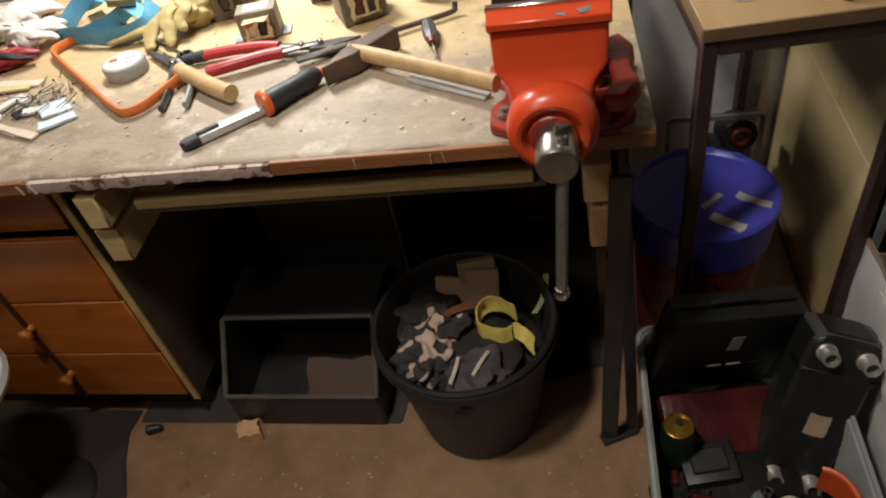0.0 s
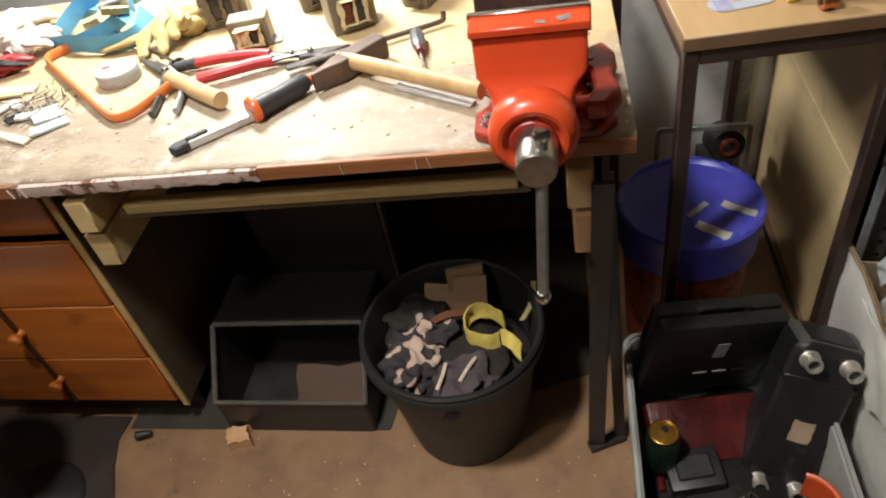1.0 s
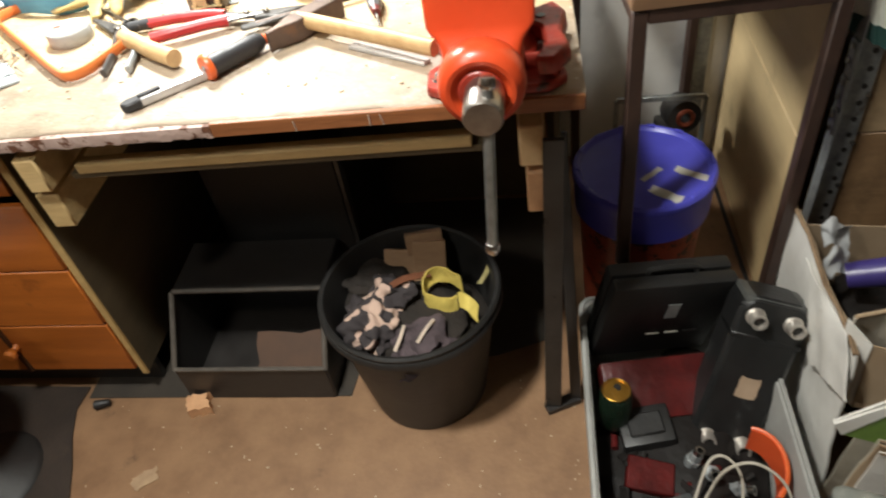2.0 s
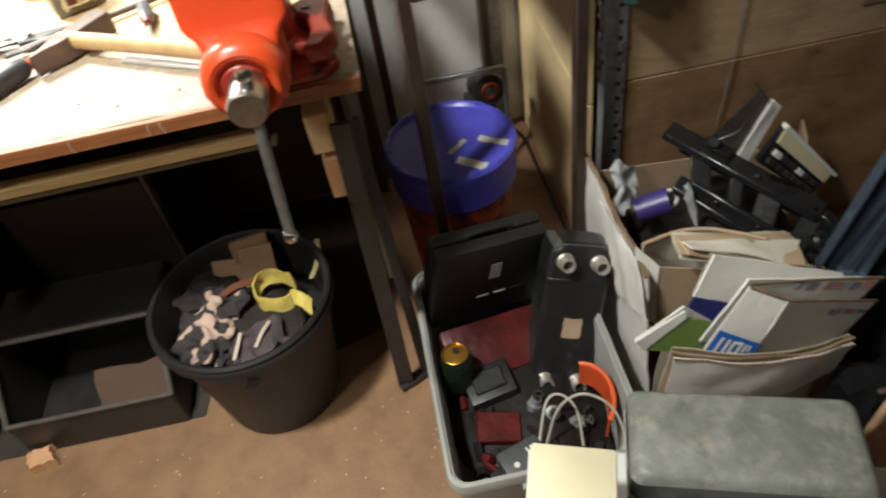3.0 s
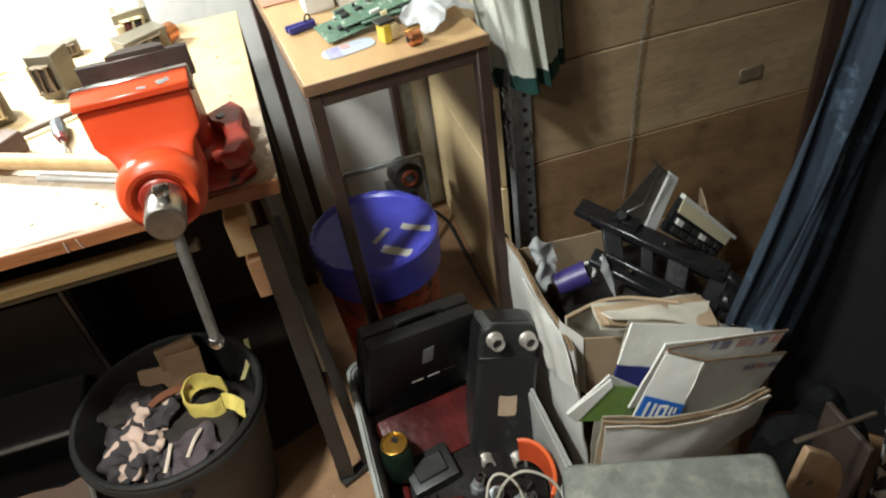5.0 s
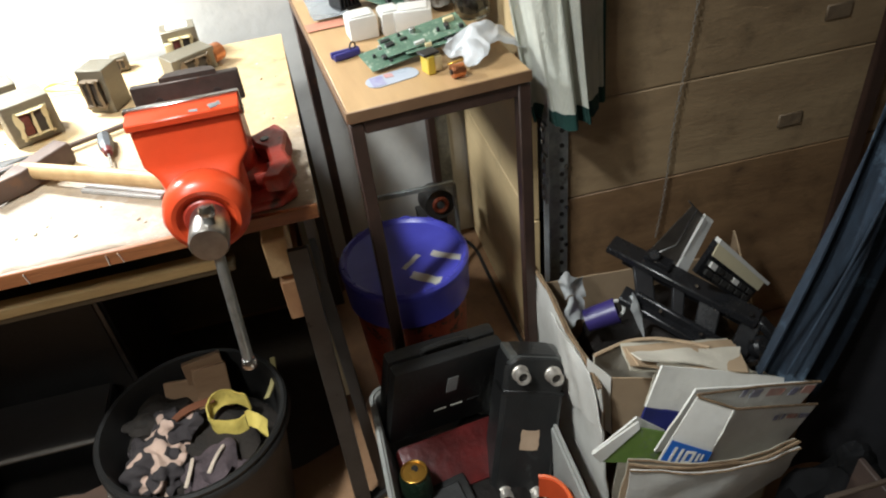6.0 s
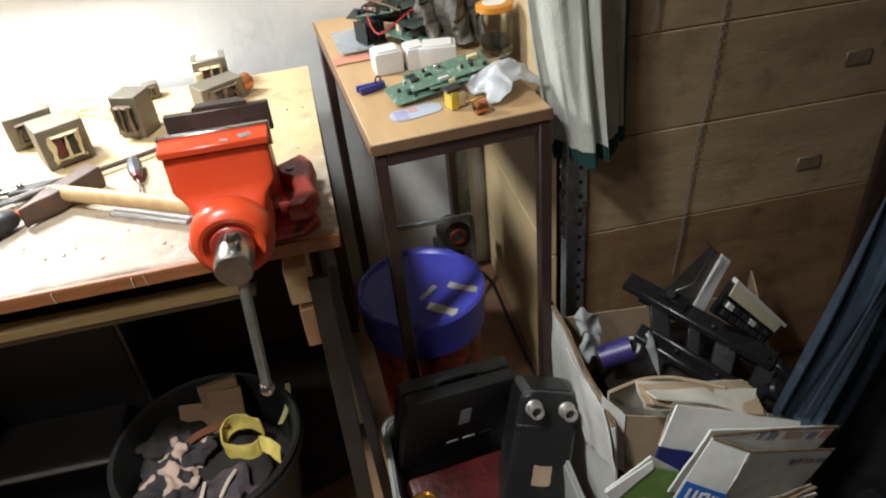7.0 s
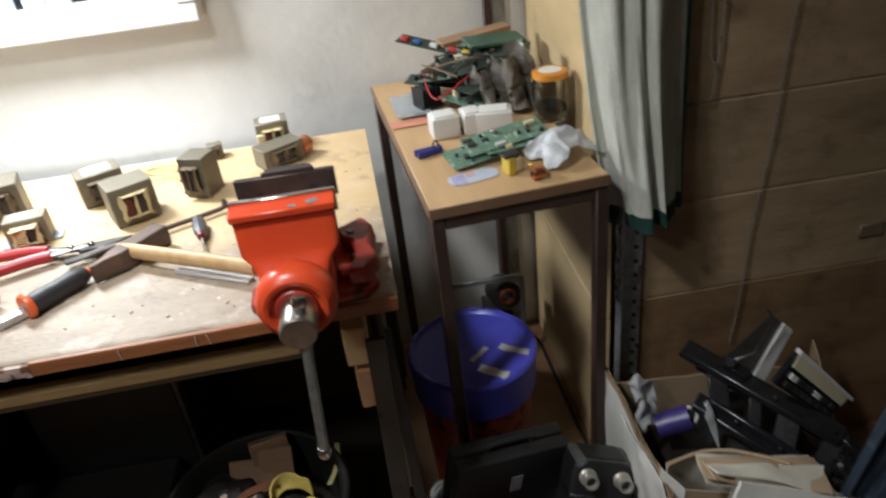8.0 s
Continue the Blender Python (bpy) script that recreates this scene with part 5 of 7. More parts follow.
part("tray", shell([(CW - 0.05, CD - 0.05, 0.03, 0.0), (CW - 0.022, CD - 0.022, 0.03, CH - 0.03), (CW, CD, 0.035, CH - 0.028), (CW, CD, 0.035, CH - 0.004), (CW - 0.004, CD - 0.004, 0.034, CH), (CW - 0.018, CD - 0.018, 0.03, CH),
                    (CW - 0.020, CD - 0.020, 0.03, CH - 0.006), (CW - 0.028, CD - 0.028, 0.028, CH - 0.007), (CW - 0.032, CD - 0.032, 0.028, CH - 0.012), (CW - 0.056, CD - 0.056, 0.025, 0.006)]), GREYPLASTIC, crate)
for sy in (-1, 1):
    part("grip_ledge", box((0, sy * (CD / 2 + 0.004), CH - 0.032), (0.12, 0.014, 0.008), 0.002), GREYPLASTIC, crate)
DARKJUNK = surf("dark_rough_junk", (0.013, 0.010, 0.009), (0.007, 0.006, 0.005), 20, 0.65, bump=0.6, bscale=60, stain=(0.045, 0.018, 0.014), stain_scale=18, stain_at=0.62, spec=0.3)
solo("scrap_filling", blob((0, 0, 0), (0.160, 0.235, 0.050), 21, 0.30, 4), DARKJUNK, pose(0.188, -0.135, 0.062), "dark scraps on the crate's floor", "scraps", kind="stuff")
REDCASE = surf("dull_red_case", (0.115, 0.008, 0.007), (0.040, 0.004, 0.004), 10, 0.42, bump=0.4, stain=(0.020, 0.006, 0.006), stain_scale=16, stain_at=0.56, spec=0.45)
CASEBLACK = surf("black_case_plastic", (0.018, 0.0175, 0.017), (0.011, 0.011, 0.011), 9, 0.45, bump=0.2, bscale=90, stain=(0.030, 0.027, 0.024), stain_scale=10, stain_at=0.64)
rc = thing("red_tool_case", pose(0.150, -0.020, 0.085, 24, 4, 10), "dull red plastic tool case lying in the crate", "case")
part("body", box((0, 0, 0.03), (0.235, 0.130, 0.075), 0.010, None, 2), REDCASE, rc)
part("lid_lip", box((0, -0.067, 0.045), (0.20, 0.006, 0.014), 0.002), REDCASE, rc)
part("latch", box((-0.05, -0.071, 0.042), (0.030, 0.006, 0.020), 0.002), BLACKPLASTIC, rc)
part("sticker", slab(torn(0.026, 0.020, 41, 3, 0.2), 0.0008, pose(0.0, -0.0655, 0.012, 90, 0, 0)), TAPE, rc)
bc = thing("black_tool_case", pose(0.140, 0.098, 0.135, 7, 9, 13), "black plastic tool case standing on edge behind the crate", "case")
for sy in (-0.020, 0.018):
    part("half_shell", box((0, sy, 0.115), (0.262, 0.034, 0.245), 0.010, None, 2), CASEBLACK, bc)
part("handle", tube(smooth_path([(-0.05, 0, 0.232), (-0.048, 0, 0.248), (0, 0, 0.252), (0.048, 0, 0.248), (0.05, 0, 0.232)], 4), 0.006, 8), CASEBLACK, bc)
part("sticker", slab(rect(0.026, 0.048), 0.0008, pose(0.012, -0.0372, 0.150, 90, 0, 0)), surf("grey_sticker", (0.34, 0.35, 0.35), (0.24, 0.25, 0.25), 30, 0.5), bc, "small grey label")
for k in range(3):
    part("rib", box((-0.01 + 0.042 * k, -0.0375, 0.070), (0.030, 0.002, 0.005), 0.0006), TAPE if k < 2 else BLACKPLASTIC, bc)

# small odds and ends heaped between the larger pieces
ornd = random.Random(19)
for lab, mt, n in (("black odds and ends heaped in the crate", DARKJUNK, 100), ("dark red plastic chips among the scraps", REDCASE, 22)):
    odds = bmesh.new()
    for k in range(n):
        x, y = ornd.uniform(0.055, 0.315), ornd.uniform(-0.345, 0.02)
        z, c = ornd.uniform(0.075, 0.108), ornd.uniform(0.008, 0.026)
        turn = pose(0, 0, 0, ornd.uniform(-50, 50), ornd.uniform(-50, 50), ornd.uniform(0, 180))
        if k % 3:
            add_box(odds, (x, y, z), (c * ornd.uniform(0.8, 2.4), c, c * ornd.uniform(0.3, 0.9)), 0.0012, turn)
        else:
            d = turn.to_3x3() @ Vector((c, 0, 0))
            add_rod(odds, Vector((x, y, z)) - d, Vector((x, y, z)) + d, c * 0.35, seg=8)
    solo("scrap_odds", odds, mt, pose(0, 0, 0), lab, "scraps", kind="stuff")

# brazed plate heat exchanger leaning in the crate
L_ = Vector((0.082, 0.112, 0.255)).normalized()
W_ = Vector((0.074, -0.008, -0.016))
W_ = (W_ - L_ * W_.dot(L_)).normalized()
N_ = W_.cross(L_)
hxm = Matrix((W_, L_, N_)).transposed().to_4x4()
hxm.translation = Vector((0.3165, -0.0975, 0.218)) - N_ * 0.020
hx = thing("heat_exchanger", hxm, "black plate heat exchanger with four steel ports", "heat exchanger")
PORTSTEEL = surf("port_steel", (0.66, 0.62, 0.56), (0.50, 0.46, 0.41), 30, 0.42, metal=0.7, bump=0.1)
HXBLACK = surf("black_foam_shell", (0.016, 0.0162, 0.0160), (0.009, 0.009, 0.0093), 8, 0.42, bump=0.2, bscale=80, stain=(0.055, 0.057, 0.055), stain_scale=6, stain_at=0.60)
part("body", slab([(x, y) for x, y in rounded(0.136, 0.352, 0.032, 4)], 0.092, pose(0, 0.004, -0.092), 0.008), HXBLACK, hx)
part("face_plate", slab(rounded(0.118, 0.336, 0.024, 4), 0.004, pose(0, 0.004, -0.001), 0.001), HXBLACK, hx)
part("label", slab(torn(0.040, 0.046, 44, 4, 0.08), 0.0008, pose(0.004, -0.012, 0.0032)), surf("tan_label", (0.44, 0.32, 0.22), (0.36, 0.26, 0.175), 20, 0.6), hx, "tan paper label")
for sx in (-1, 1):
    for sy in (-1, 1):
        part("port", lathe([(0.0185, 0.002), (0.0185, 0.006), (0.0158, 0.008), (0.0158, 0.013), (0.0150, 0.014), (0.0158, 0.015), (0.0158, 0.021), (0.0150, 0.022), (0.0158, 0.023), (0.0155, 0.031), (0.0145, 0.033), (0.0112, 0.033), (0.0105, 0.031), (0.0105, 0.006), (0, 0.006)], 28, pose(sx * 0.036, sy * 0.140, 0)), PORTSTEEL, hx, "threaded steel pipe stub")
# black plugs stand in for the shade inside the ports
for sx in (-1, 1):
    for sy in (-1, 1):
        part("bore", rod((sx * 0.036, sy * 0.140, 0.008), (sx * 0.036, sy * 0.140, 0.022), 0.0103, seg=20), BLACKSTEEL, hx, "black plug standing for the shaded pipe hole")
part("end_cap", box((0, 0.1665, -0.046), (0.124, 0.022, 0.090), 0.008, None, 2), surf("dusty_grey_tape", (0.115, 0.118, 0.112), (0.055, 0.057, 0.054), 14, 0.38, bump=0.2, stain=(0.20, 0.20, 0.19), stain_scale=20, stain_at=0.60), hx, "dusty grey taped end")
part("strap", box((0, 0.095, -0.032), (0.136, 0.012, 0.072), 0.002), HXBLACK, hx)

# drinks can
GOLD = surf("gold_can_end", (0.62, 0.36, 0.07), (0.50, 0.28, 0.05), 20, 0.3, metal=0.9, bump=0.1)
can = thing("drinks_can", pose(0.060, -0.104, 0.106), "dark green drinks can with a gold top", "can")
part("body", lathe([(0, 0), (0.024, 0), (0.032, 0.010), (0.033, 0.014), (0.033, 0.100), (0.0275, 0.1075), (0, 0.1075)], 36), surf("dark_green_can", (0.022, 0.045, 0.025), (0.015, 0.03, 0.018), 12, 0.3, metal=0.5), can)
part("rim", lathe([(0.0265, 0.109), (0.0285, 0.112), (0.0285, 0.115), (0.0268, 0.116), (0.0250, 0.1145), (0.0245, 0.1115), (0, 0.1115)], 36), GOLD, can, "gold can end")
part("opening", slab([(0.0085 * math.cos(k * 0.42) * 0.85, 0.0085 * math.sin(k * 0.42)) for k in range(15)], 0.0006, pose(0.003, 0.008, 0.1118, 0, 0, 20)), BLACKSTEEL, can)
part("pull_tab", slab(rounded(0.012, 0.022, 0.005, 3), 0.0012, pose(-0.002, -0.007, 0.1125, 4, 0, 20)), GOLD, can)
bb2 = thing("black_box", pose(0.125, -0.125, 0.075, 4, -6, 8), "black plastic box among the scraps", "box")
part("body", box((0, 0, 0.03), (0.105, 0.085, 0.062), 0.006, None, 2), CASEBLACK, bb2)
part("cap", box((0, 0, 0.064), (0.07, 0.05, 0.008), 0.003), CASEBLACK, bb2)
rb = thing("red_box", pose(0.110, -0.222, 0.055, 8, 10, -8), "small dark red plastic box in the crate", "box")
part("body", box((0, 0, 0.03), (0.090, 0.065, 0.055), 0.006, None, 2), REDCASE, rb)
part("lid", box((0, 0, 0.060), (0.092, 0.067, 0.010), 0.003), REDCASE, rb)
solo("red_bar", box((0, 0, 0), (0.17, 0.040, 0.026), 0.006, None, 2), REDCASE, pose(0.165, -0.275, 0.085, 6, -6, 24), "dull red plastic bar across the crate", "bar")
ad = thing("power_adapter", pose(0.150, -0.318, 0.085, 0, 0, 18), "dark grey power adapter with a white dot", "adapter")
part("body", box((0, 0, 0.025), (0.095, 0.065, 0.052), 0.009, None, 2), surf("slate_plastic", (0.075, 0.082, 0.085), (0.05, 0.055, 0.058), 12, 0.5, bump=0.1), ad)
part("plug", box((-0.060, -0.012, 0.025), (0.030, 0.040, 0.034), 0.006, None, 2), BLACKPLASTIC, ad)
part("dot", rod((-0.020, -0.010, 0.0512), (-0.020, -0.010, 0.0522), 0.006, seg=14), TAPE, ad)
for k in range(3):
    part("print_bar", box((0.014 + 0.009 * k, 0.0, 0.0515), (0.004, 0.026, 0.0006)), TAPE, ad)
duct = thing("orange_guard", pose(0.292, -0.245, 0.112), "bright orange curved plastic guard", "plastic guard")
part("shell", sheet(lambda u, v: ((0.055 + 0.004 * v) * math.cos(-0.9 + 2.2 * u), 0.075 * math.sin(-0.9 + 2.2 * u), 0.065 * v + 0.02 * math.sin(2.5 * u)), 16, 4, 0.004), surf("orange_guard_plastic", (0.66, 0.095, 0.025), (0.56, 0.075, 0.02), 9, 0.4), duct)
part("rim", tube([(0.060 * math.cos(-0.9 + 2.2 * u / 12), 0.077 * math.sin(-0.9 + 2.2 * u / 12), 0.066 + 0.02 * math.sin(2.5 * u / 12)) for u in range(13)], 0.004, 6), ORANGE, duct)
CABLE = surf("pale_cable", (0.50, 0.46, 0.38), (0.42, 0.38, 0.31), 20, 0.5)
for pts in ([(0.20, -0.30, 0.12), (0.235, -0.27, 0.20), (0.285, -0.27, 0.235), (0.335, -0.30, 0.21), (0.345, -0.345, 0.15), (0.30, -0.37, 0.12)], [(0.19, -0.29, 0.13), (0.22, -0.235, 0.175), (0.25, -0.23, 0.185), (0.275, -0.26, 0.165), (0.275, -0.31, 0.11)]):
    solo("cable", tube(smooth_path([(a - 0.28, b + 0.3, c - 0.12) for a, b, c in pts], 8), 0.0028, 7), CABLE, pose(0.28, -0.30, 0.12), "thin pale cable looped in the crate", "cable", "cables in the crate")
for k, (x, y, z, rz, w) in enumerate(((0.195, -0.205, 0.10, 20, 0.045), (0.235, -0.215, 0.10, -30, 0.04), (0.265, -0.245, 0.09, 60, 0.038), (0.21, -0.25, 0.085, 110, 0.035))):
    ft = thing("pipe_fitting", pose(x, y, z, 30 * k, 20, rz), "grimy metal pipe fitting", "pipe fitting", "pipe fittings in the crate")
    part("body", lathe([(0.007, 0), (0.013, 0), (0.013, w * 0.4), (0.016, w * 0.42), (0.016, w * 0.62), (0.012, w * 0.65), (0.012, w), (0.007, w)], 8, None, True), ZINC, ft)
    part("thread", lathe([(0.006, w), (0.0105, w), (0.0105, w + 0.012), (0.006, w + 0.012)], 16, None, True), CHROME, ft)

# ---- cartons, papers and junk beside the crate ----


def panel(name, p00, p10, p11, p01, mat, parent, label="", thick=0.004, wave=0.004, seed=1.0, n=10):
    """A slightly warped board between four corners."""
    a, b, c, d = (Vector(p) for p in (p00, p10, p11, p01))

    def at(u, v):
        p = a * (1 - u) * (1 - v) + b * u * (1 - v) + c * u * v + d * (1 - u) * v
        return crumple(p, 0.11, wave, seed)
    return part(name, sheet(at, n, n, thick), mat, parent, label)


RAWEDGE = surf("raw_board_edge", (0.24, 0.16, 0.09), (0.14, 0.09, 0.05), 40, 0.85, bump=0.4)
CARTON = pose(0.43, 0.20, 0)


def rel(*p):
    return tuple(Vector(p) - Vector((0.43, 0.20, 0)))


cart = thing("cardboard_carton", CARTON, "large open white-faced carton overfull with junk", "carton")
panel("side_wall", rel(0.437, 0.205, 0.02), rel(0.437, -0.235, 0.02), rel(0.428, -0.180, 0.430), rel(0.430, 0.205, 0.428), WHITEPAPER, cart, "", 0.004, 0.006, 1)
part("raw_rim", tube([crumple(Vector(rel(0.430 - 0.002 * k / 12, 0.205 - 0.385 * k / 12, 0.429 + 0.002 * k / 12)), 0.11, 0.006, 1) for k in range(13)], 0.0042, 6), RAWEDGE, cart, "raw corrugated edge")
panel("inner_face", rel(0.442, 0.203, 0.03), rel(0.442, -0.230, 0.03), rel(0.434, -0.178, 0.428), rel(0.436, 0.203, 0.426), CARD, cart, "brown inner board", 0.002, 0.006, 1)
panel("back_wall", rel(0.44, 0.208, 0.02), rel(0.93, 0.208, 0.02), rel(0.93, 0.215, 0.31), rel(0.44, 0.212, 0.36), CARD, cart, "", 0.004, 0.005, 2)
panel("front_wall", rel(0.44, -0.238, 0.02), rel(0.74, -0.300, 0.02), rel(0.735, -0.310, 0.33), rel(0.44, -0.245, 0.36), GREYCARD, cart, "", 0.004, 0.006, 3)
panel("right_wall", rel(0.93, 0.20, 0.02), rel(0.75, -0.295, 0.02), rel(0.745, -0.30, 0.35), rel(0.93, 0.20, 0.40), CARD, cart, "", 0.004, 0.006, 4)
panel("bottom", rel(0.445, 0.20, 0.01), rel(0.92, 0.20, 0.01), rel(0.74, -0.29, 0.01), rel(0.445, -0.235, 0.01), CARD, cart, "", 0.004, 0.0, 4)
panel("torn_flap", rel(0.424, 0.070, 0.400), rel(0.421, -0.150, 0.445), rel(0.420, -0.225, 0.360), rel(0.419, -0.075, 0.265), WHITEPAPER, cart, "white paper sheet hanging over the side", 0.002, 0.010, 5)
# near-black mass filling the carton's depth behind the bracket
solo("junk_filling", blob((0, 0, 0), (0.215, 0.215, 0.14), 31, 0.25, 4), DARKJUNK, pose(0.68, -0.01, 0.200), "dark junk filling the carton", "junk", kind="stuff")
# inner cut-open box
ib = thing("cut_open_box", pose(0.45, -0.10, 0.25), "cut-open cream carton standing in the larger one", "carton")


def reb(*p):
    return tuple(Vector(p) - Vector((0.45, -0.10, 0.25)))


panel("left_face", reb(0.428, -0.150, 0.300), reb(0.463, -0.175, 0.270), reb(0.458, -0.165, 0.432), reb(0.420, -0.135, 0.470), WHITEPAPER, ib, "", 0.003, 0.004, 6)
panel("front_face", reb(0.464, -0.172, 0.265), reb(0.560, -0.190, 0.265), reb(0.560, -0.175, 0.405), reb(0.459, -0.163, 0.432), CARD, ib, "plain brown inside face", 0.003, 0.003, 7)
part("curved_wall", sheet(lambda u, v: crumple((0.445 + 0.215 * u - 0.45, -0.115 + 0.040 * math.sin(3.0 * u) - 0.05 * u + 0.10, 0.30 + 0.145 * v - 0.25), 0.1, 0.005, 8), 22, 5, 0.004), WHITECARD, ib, "curved cream wall with a raw rim")
part("raw_rim", tube([crumple((0.445 + 0.215 * u / 22 - 0.45, -0.115 + 0.040 * math.sin(3.0 * u / 22) - 0.05 * u / 22 + 0.10, 0.445 - 0.25), 0.1, 0.005, 8) for u in range(23)], 0.004, 6), CARD, ib)
# layered flaps over it
for k in range(4):
    fl = thing("cardboard_flap", pose(0.58, -0.20, 0.44 + 0.006 * k), "loose layer of torn corrugated board", "cardboard", "loose flaps")
    panel("sheet", (-0.110 + 0.008 * k, -0.012, 0.062), (0.135 - 0.010 * k, -0.03, -0.020), (0.145, 0.075 - 0.012 * k, -0.030), (-0.085, 0.075 - 0.012 * k, 0.030), (GREYCARD, CARD, CARD, WHITECARD)[k], fl, "", 0.003, 0.008, 10 + k)
# white and navy pack
np_ = thing("printed_pack", pose(0.62, -0.25, 0.40), "white pack with a navy band", "pack")


def ren(*p):
    return tuple(Vector(p) - Vector((0.62, -0.25, 0.40)))


panel("white_face", ren(0.478, -0.262, 0.456), ren(0.738, -0.270, 0.292), ren(0.863, -0.225, 0.345), ren(0.519, -0.235, 0.518), WHITEPAPER, np_, "", 0.004, 0.003, 14)
panel("navy_band", ren(0.462, -0.272, 0.400), ren(0.567, -0.280, 0.340), ren(0.581, -0.268, 0.399), ren(0.478, -0.266, 0.458), NAVY, np_, "navy printed band", 0.004, 0.003, 15)
panel("rear_face", ren(0.50, -0.225, 0.40), ren(0.76, -0.225, 0.30), ren(0.86, -0.212, 0.338), ren(0.522, -0.215, 0.508), GREYCARD, np_, "", 0.004, 0.003, 16)
# flattened drinks carton with a blue band
mk = thing("flattened_carton", pose(0.60, -0.33, 0.40), "squashed white drinks carton with a blue band", "carton")


def rem(*p):
    return tuple(Vector(p) - Vector((0.60, -0.33, 0.40)))


e0, e1, e2, e3 = Vector(rem(0.466, -0.335, 0.385)), Vector(rem(0.547, -0.355, 0.375)), Vector(rem(0.590, -0.350, 0.509)), Vector(rem(0.533, -0.325, 0.532))
panel("narrow_side", e0, e1, e2, e3, WHITEPAPER, mk, "", 0.004, 0.002, 20)
panel("broad_side", e1, rem(0.711, -0.320, 0.270), rem(0.802, -0.300, 0.383), e2, WHITEPAPER, mk, "", 0.004, 0.003, 21)
panel("inner_side", rem(0.48, -0.305, 0.38), rem(0.73, -0.285, 0.28), rem(0.816, -0.278, 0.414), rem(0.545, -0.302, 0.520), WHITEPAPER, mk, "", 0.004, 0.003, 22)
part("raw_edge", tube([e3 + Vector((0, -0.002, 0.003)), e2 + Vector((0, -0.002, 0.003)), Vector(rem(0.69, -0.328, 0.452)), Vector(rem(0.802, -0.302, 0.386))], 0.0024, 6), RAWEDGE, mk, "raw corrugated edge")
part("raw_edge", tube([e3 + Vector((0, 0.002, 0.003)), Vector(rem(0.67, -0.295, 0.474)), Vector(rem(0.818, -0.279, 0.417))], 0.0024, 6), RAWEDGE, mk, "raw corrugated edge")


def on_face(a, b, c, d, u, v, off):
    p = a * (1 - u) * (1 - v) + b * u * (1 - v) + c * u * v + d * (1 - u) * v
    n = (b - a).cross(d - a).normalized()
    n = n if n.y < 0 else -n
    return p + n * off


band = [on_face(e0, e1, e2, e3, u, v, 0.0045) for u, v in ((0.0, 0.02), (0.99, 0.02), (0.99, 0.30), (0.0, 0.42))]
panel("blue_band", *band, BLUEPRINT, mk, "blue printed band", 0.001, 0.002, 20)
for u0, u1, v0, v1 in ((0.14, 0.20, 0.10, 0.34), (0.30, 0.36, 0.10, 0.32), (0.44, 0.62, 0.09, 0.13), (0.44, 0.62, 0.26, 0.30), (0.42, 0.48, 0.09, 0.30), (0.58, 0.64, 0.09, 0.29), (0.70, 0.75, 0.14, 0.27), (0.80, 0.84, 0.16, 0.26)):
    panel("print_bar", *[on_face(e0, e1, e2, e3, u, v, 0.0062) for u, v in ((u0, v0), (u1, v0), (u1, v1), (u0, v1))], WHITEPAPER, mk, "", 0.0008, 0.002, 20, 2)
FADEDBLUE = surf("faded_blue_print", (0.20, 0.20, 0.33), (0.36, 0.35, 0.38), 40, 0.6)
FADEDRED = surf("faded_red_print", (0.46, 0.19, 0.15), (0.52, 0.36, 0.31), 40, 0.6)
f1, f2_ = Vector(rem(0.711, -0.320, 0.270)), Vector(rem(0.802, -0.300, 0.383))
for u0, u1, v0, v1, mt in ((0.50, 0.56, 0.82, 0.90, FADEDBLUE), (0.60, 0.64, 0.82, 0.90, FADEDBLUE), (0.68, 0.80, 0.82, 0.89, FADEDRED), (0.84, 0.95, 0.82, 0.89, FADEDBLUE)):
    panel("print_bar", *[on_face(e1, f1, f2_, e2, u, v, 0.0045) for u, v in ((u0, v0), (u1, v0), (u1, v1), (u0, v1))], mt, mk, "", 0.0008, 0.003, 21, 2)
i0, i1, i2, i3 = (Vector(rem(*p)) for p in ((0.48, -0.305, 0.38), (0.73, -0.285, 0.28), (0.816, -0.278, 0.414), (0.545, -0.302, 0.520)))
for u0, u1, v0, v1, mt in ((0.38, 0.42, 0.86, 0.99, FADEDBLUE), (0.46, 0.54, 0.85, 0.97, FADEDBLUE), (0.60, 0.72, 0.84, 0.96, FADEDRED), (0.78, 0.84, 0.84, 0.96, FADEDBLUE), (0.88, 0.97, 0.86, 0.98, FADEDRED)):
    panel("print_bar", *[on_face(i0, i1, i2, i3, u, v, 0.0045) for u, v in ((u0, v0), (u1, v0), (u1, v1), (u0, v1))], mt, mk, "", 0.0008, 0.003, 22, 2)
# pack with a green picture
gp = thing("picture_pack", pose(0.44, -0.29, 0.36), "small white pack with a green and violet picture", "pack")


def reg(*p):
    return tuple(Vector(p) - Vector((0.44, -0.29, 0.36)))


panel("picture_face", reg(0.382, -0.300, 0.383), reg(0.485, -0.305, 0.343), reg(0.518, -0.292, 0.400), reg(0.455, -0.290, 0.438), GREENPRINT, gp, "", 0.004, 0.001, 24)
panel("white_edge", reg(0.365, -0.300, 0.411), reg(0.381, -0.302, 0.383), reg(0.455, -0.292, 0.439), reg(0.453, -0.288, 0.453), WHITEPAPER, gp, "", 0.004, 0.001, 24)
panel("back", reg(0.372, -0.285, 0.395), reg(0.485, -0.290, 0.335), reg(0.515, -0.275, 0.39), reg(0.457, -0.275, 0.448), WHITEPAPER, gp, "", 0.004, 0.001, 25)
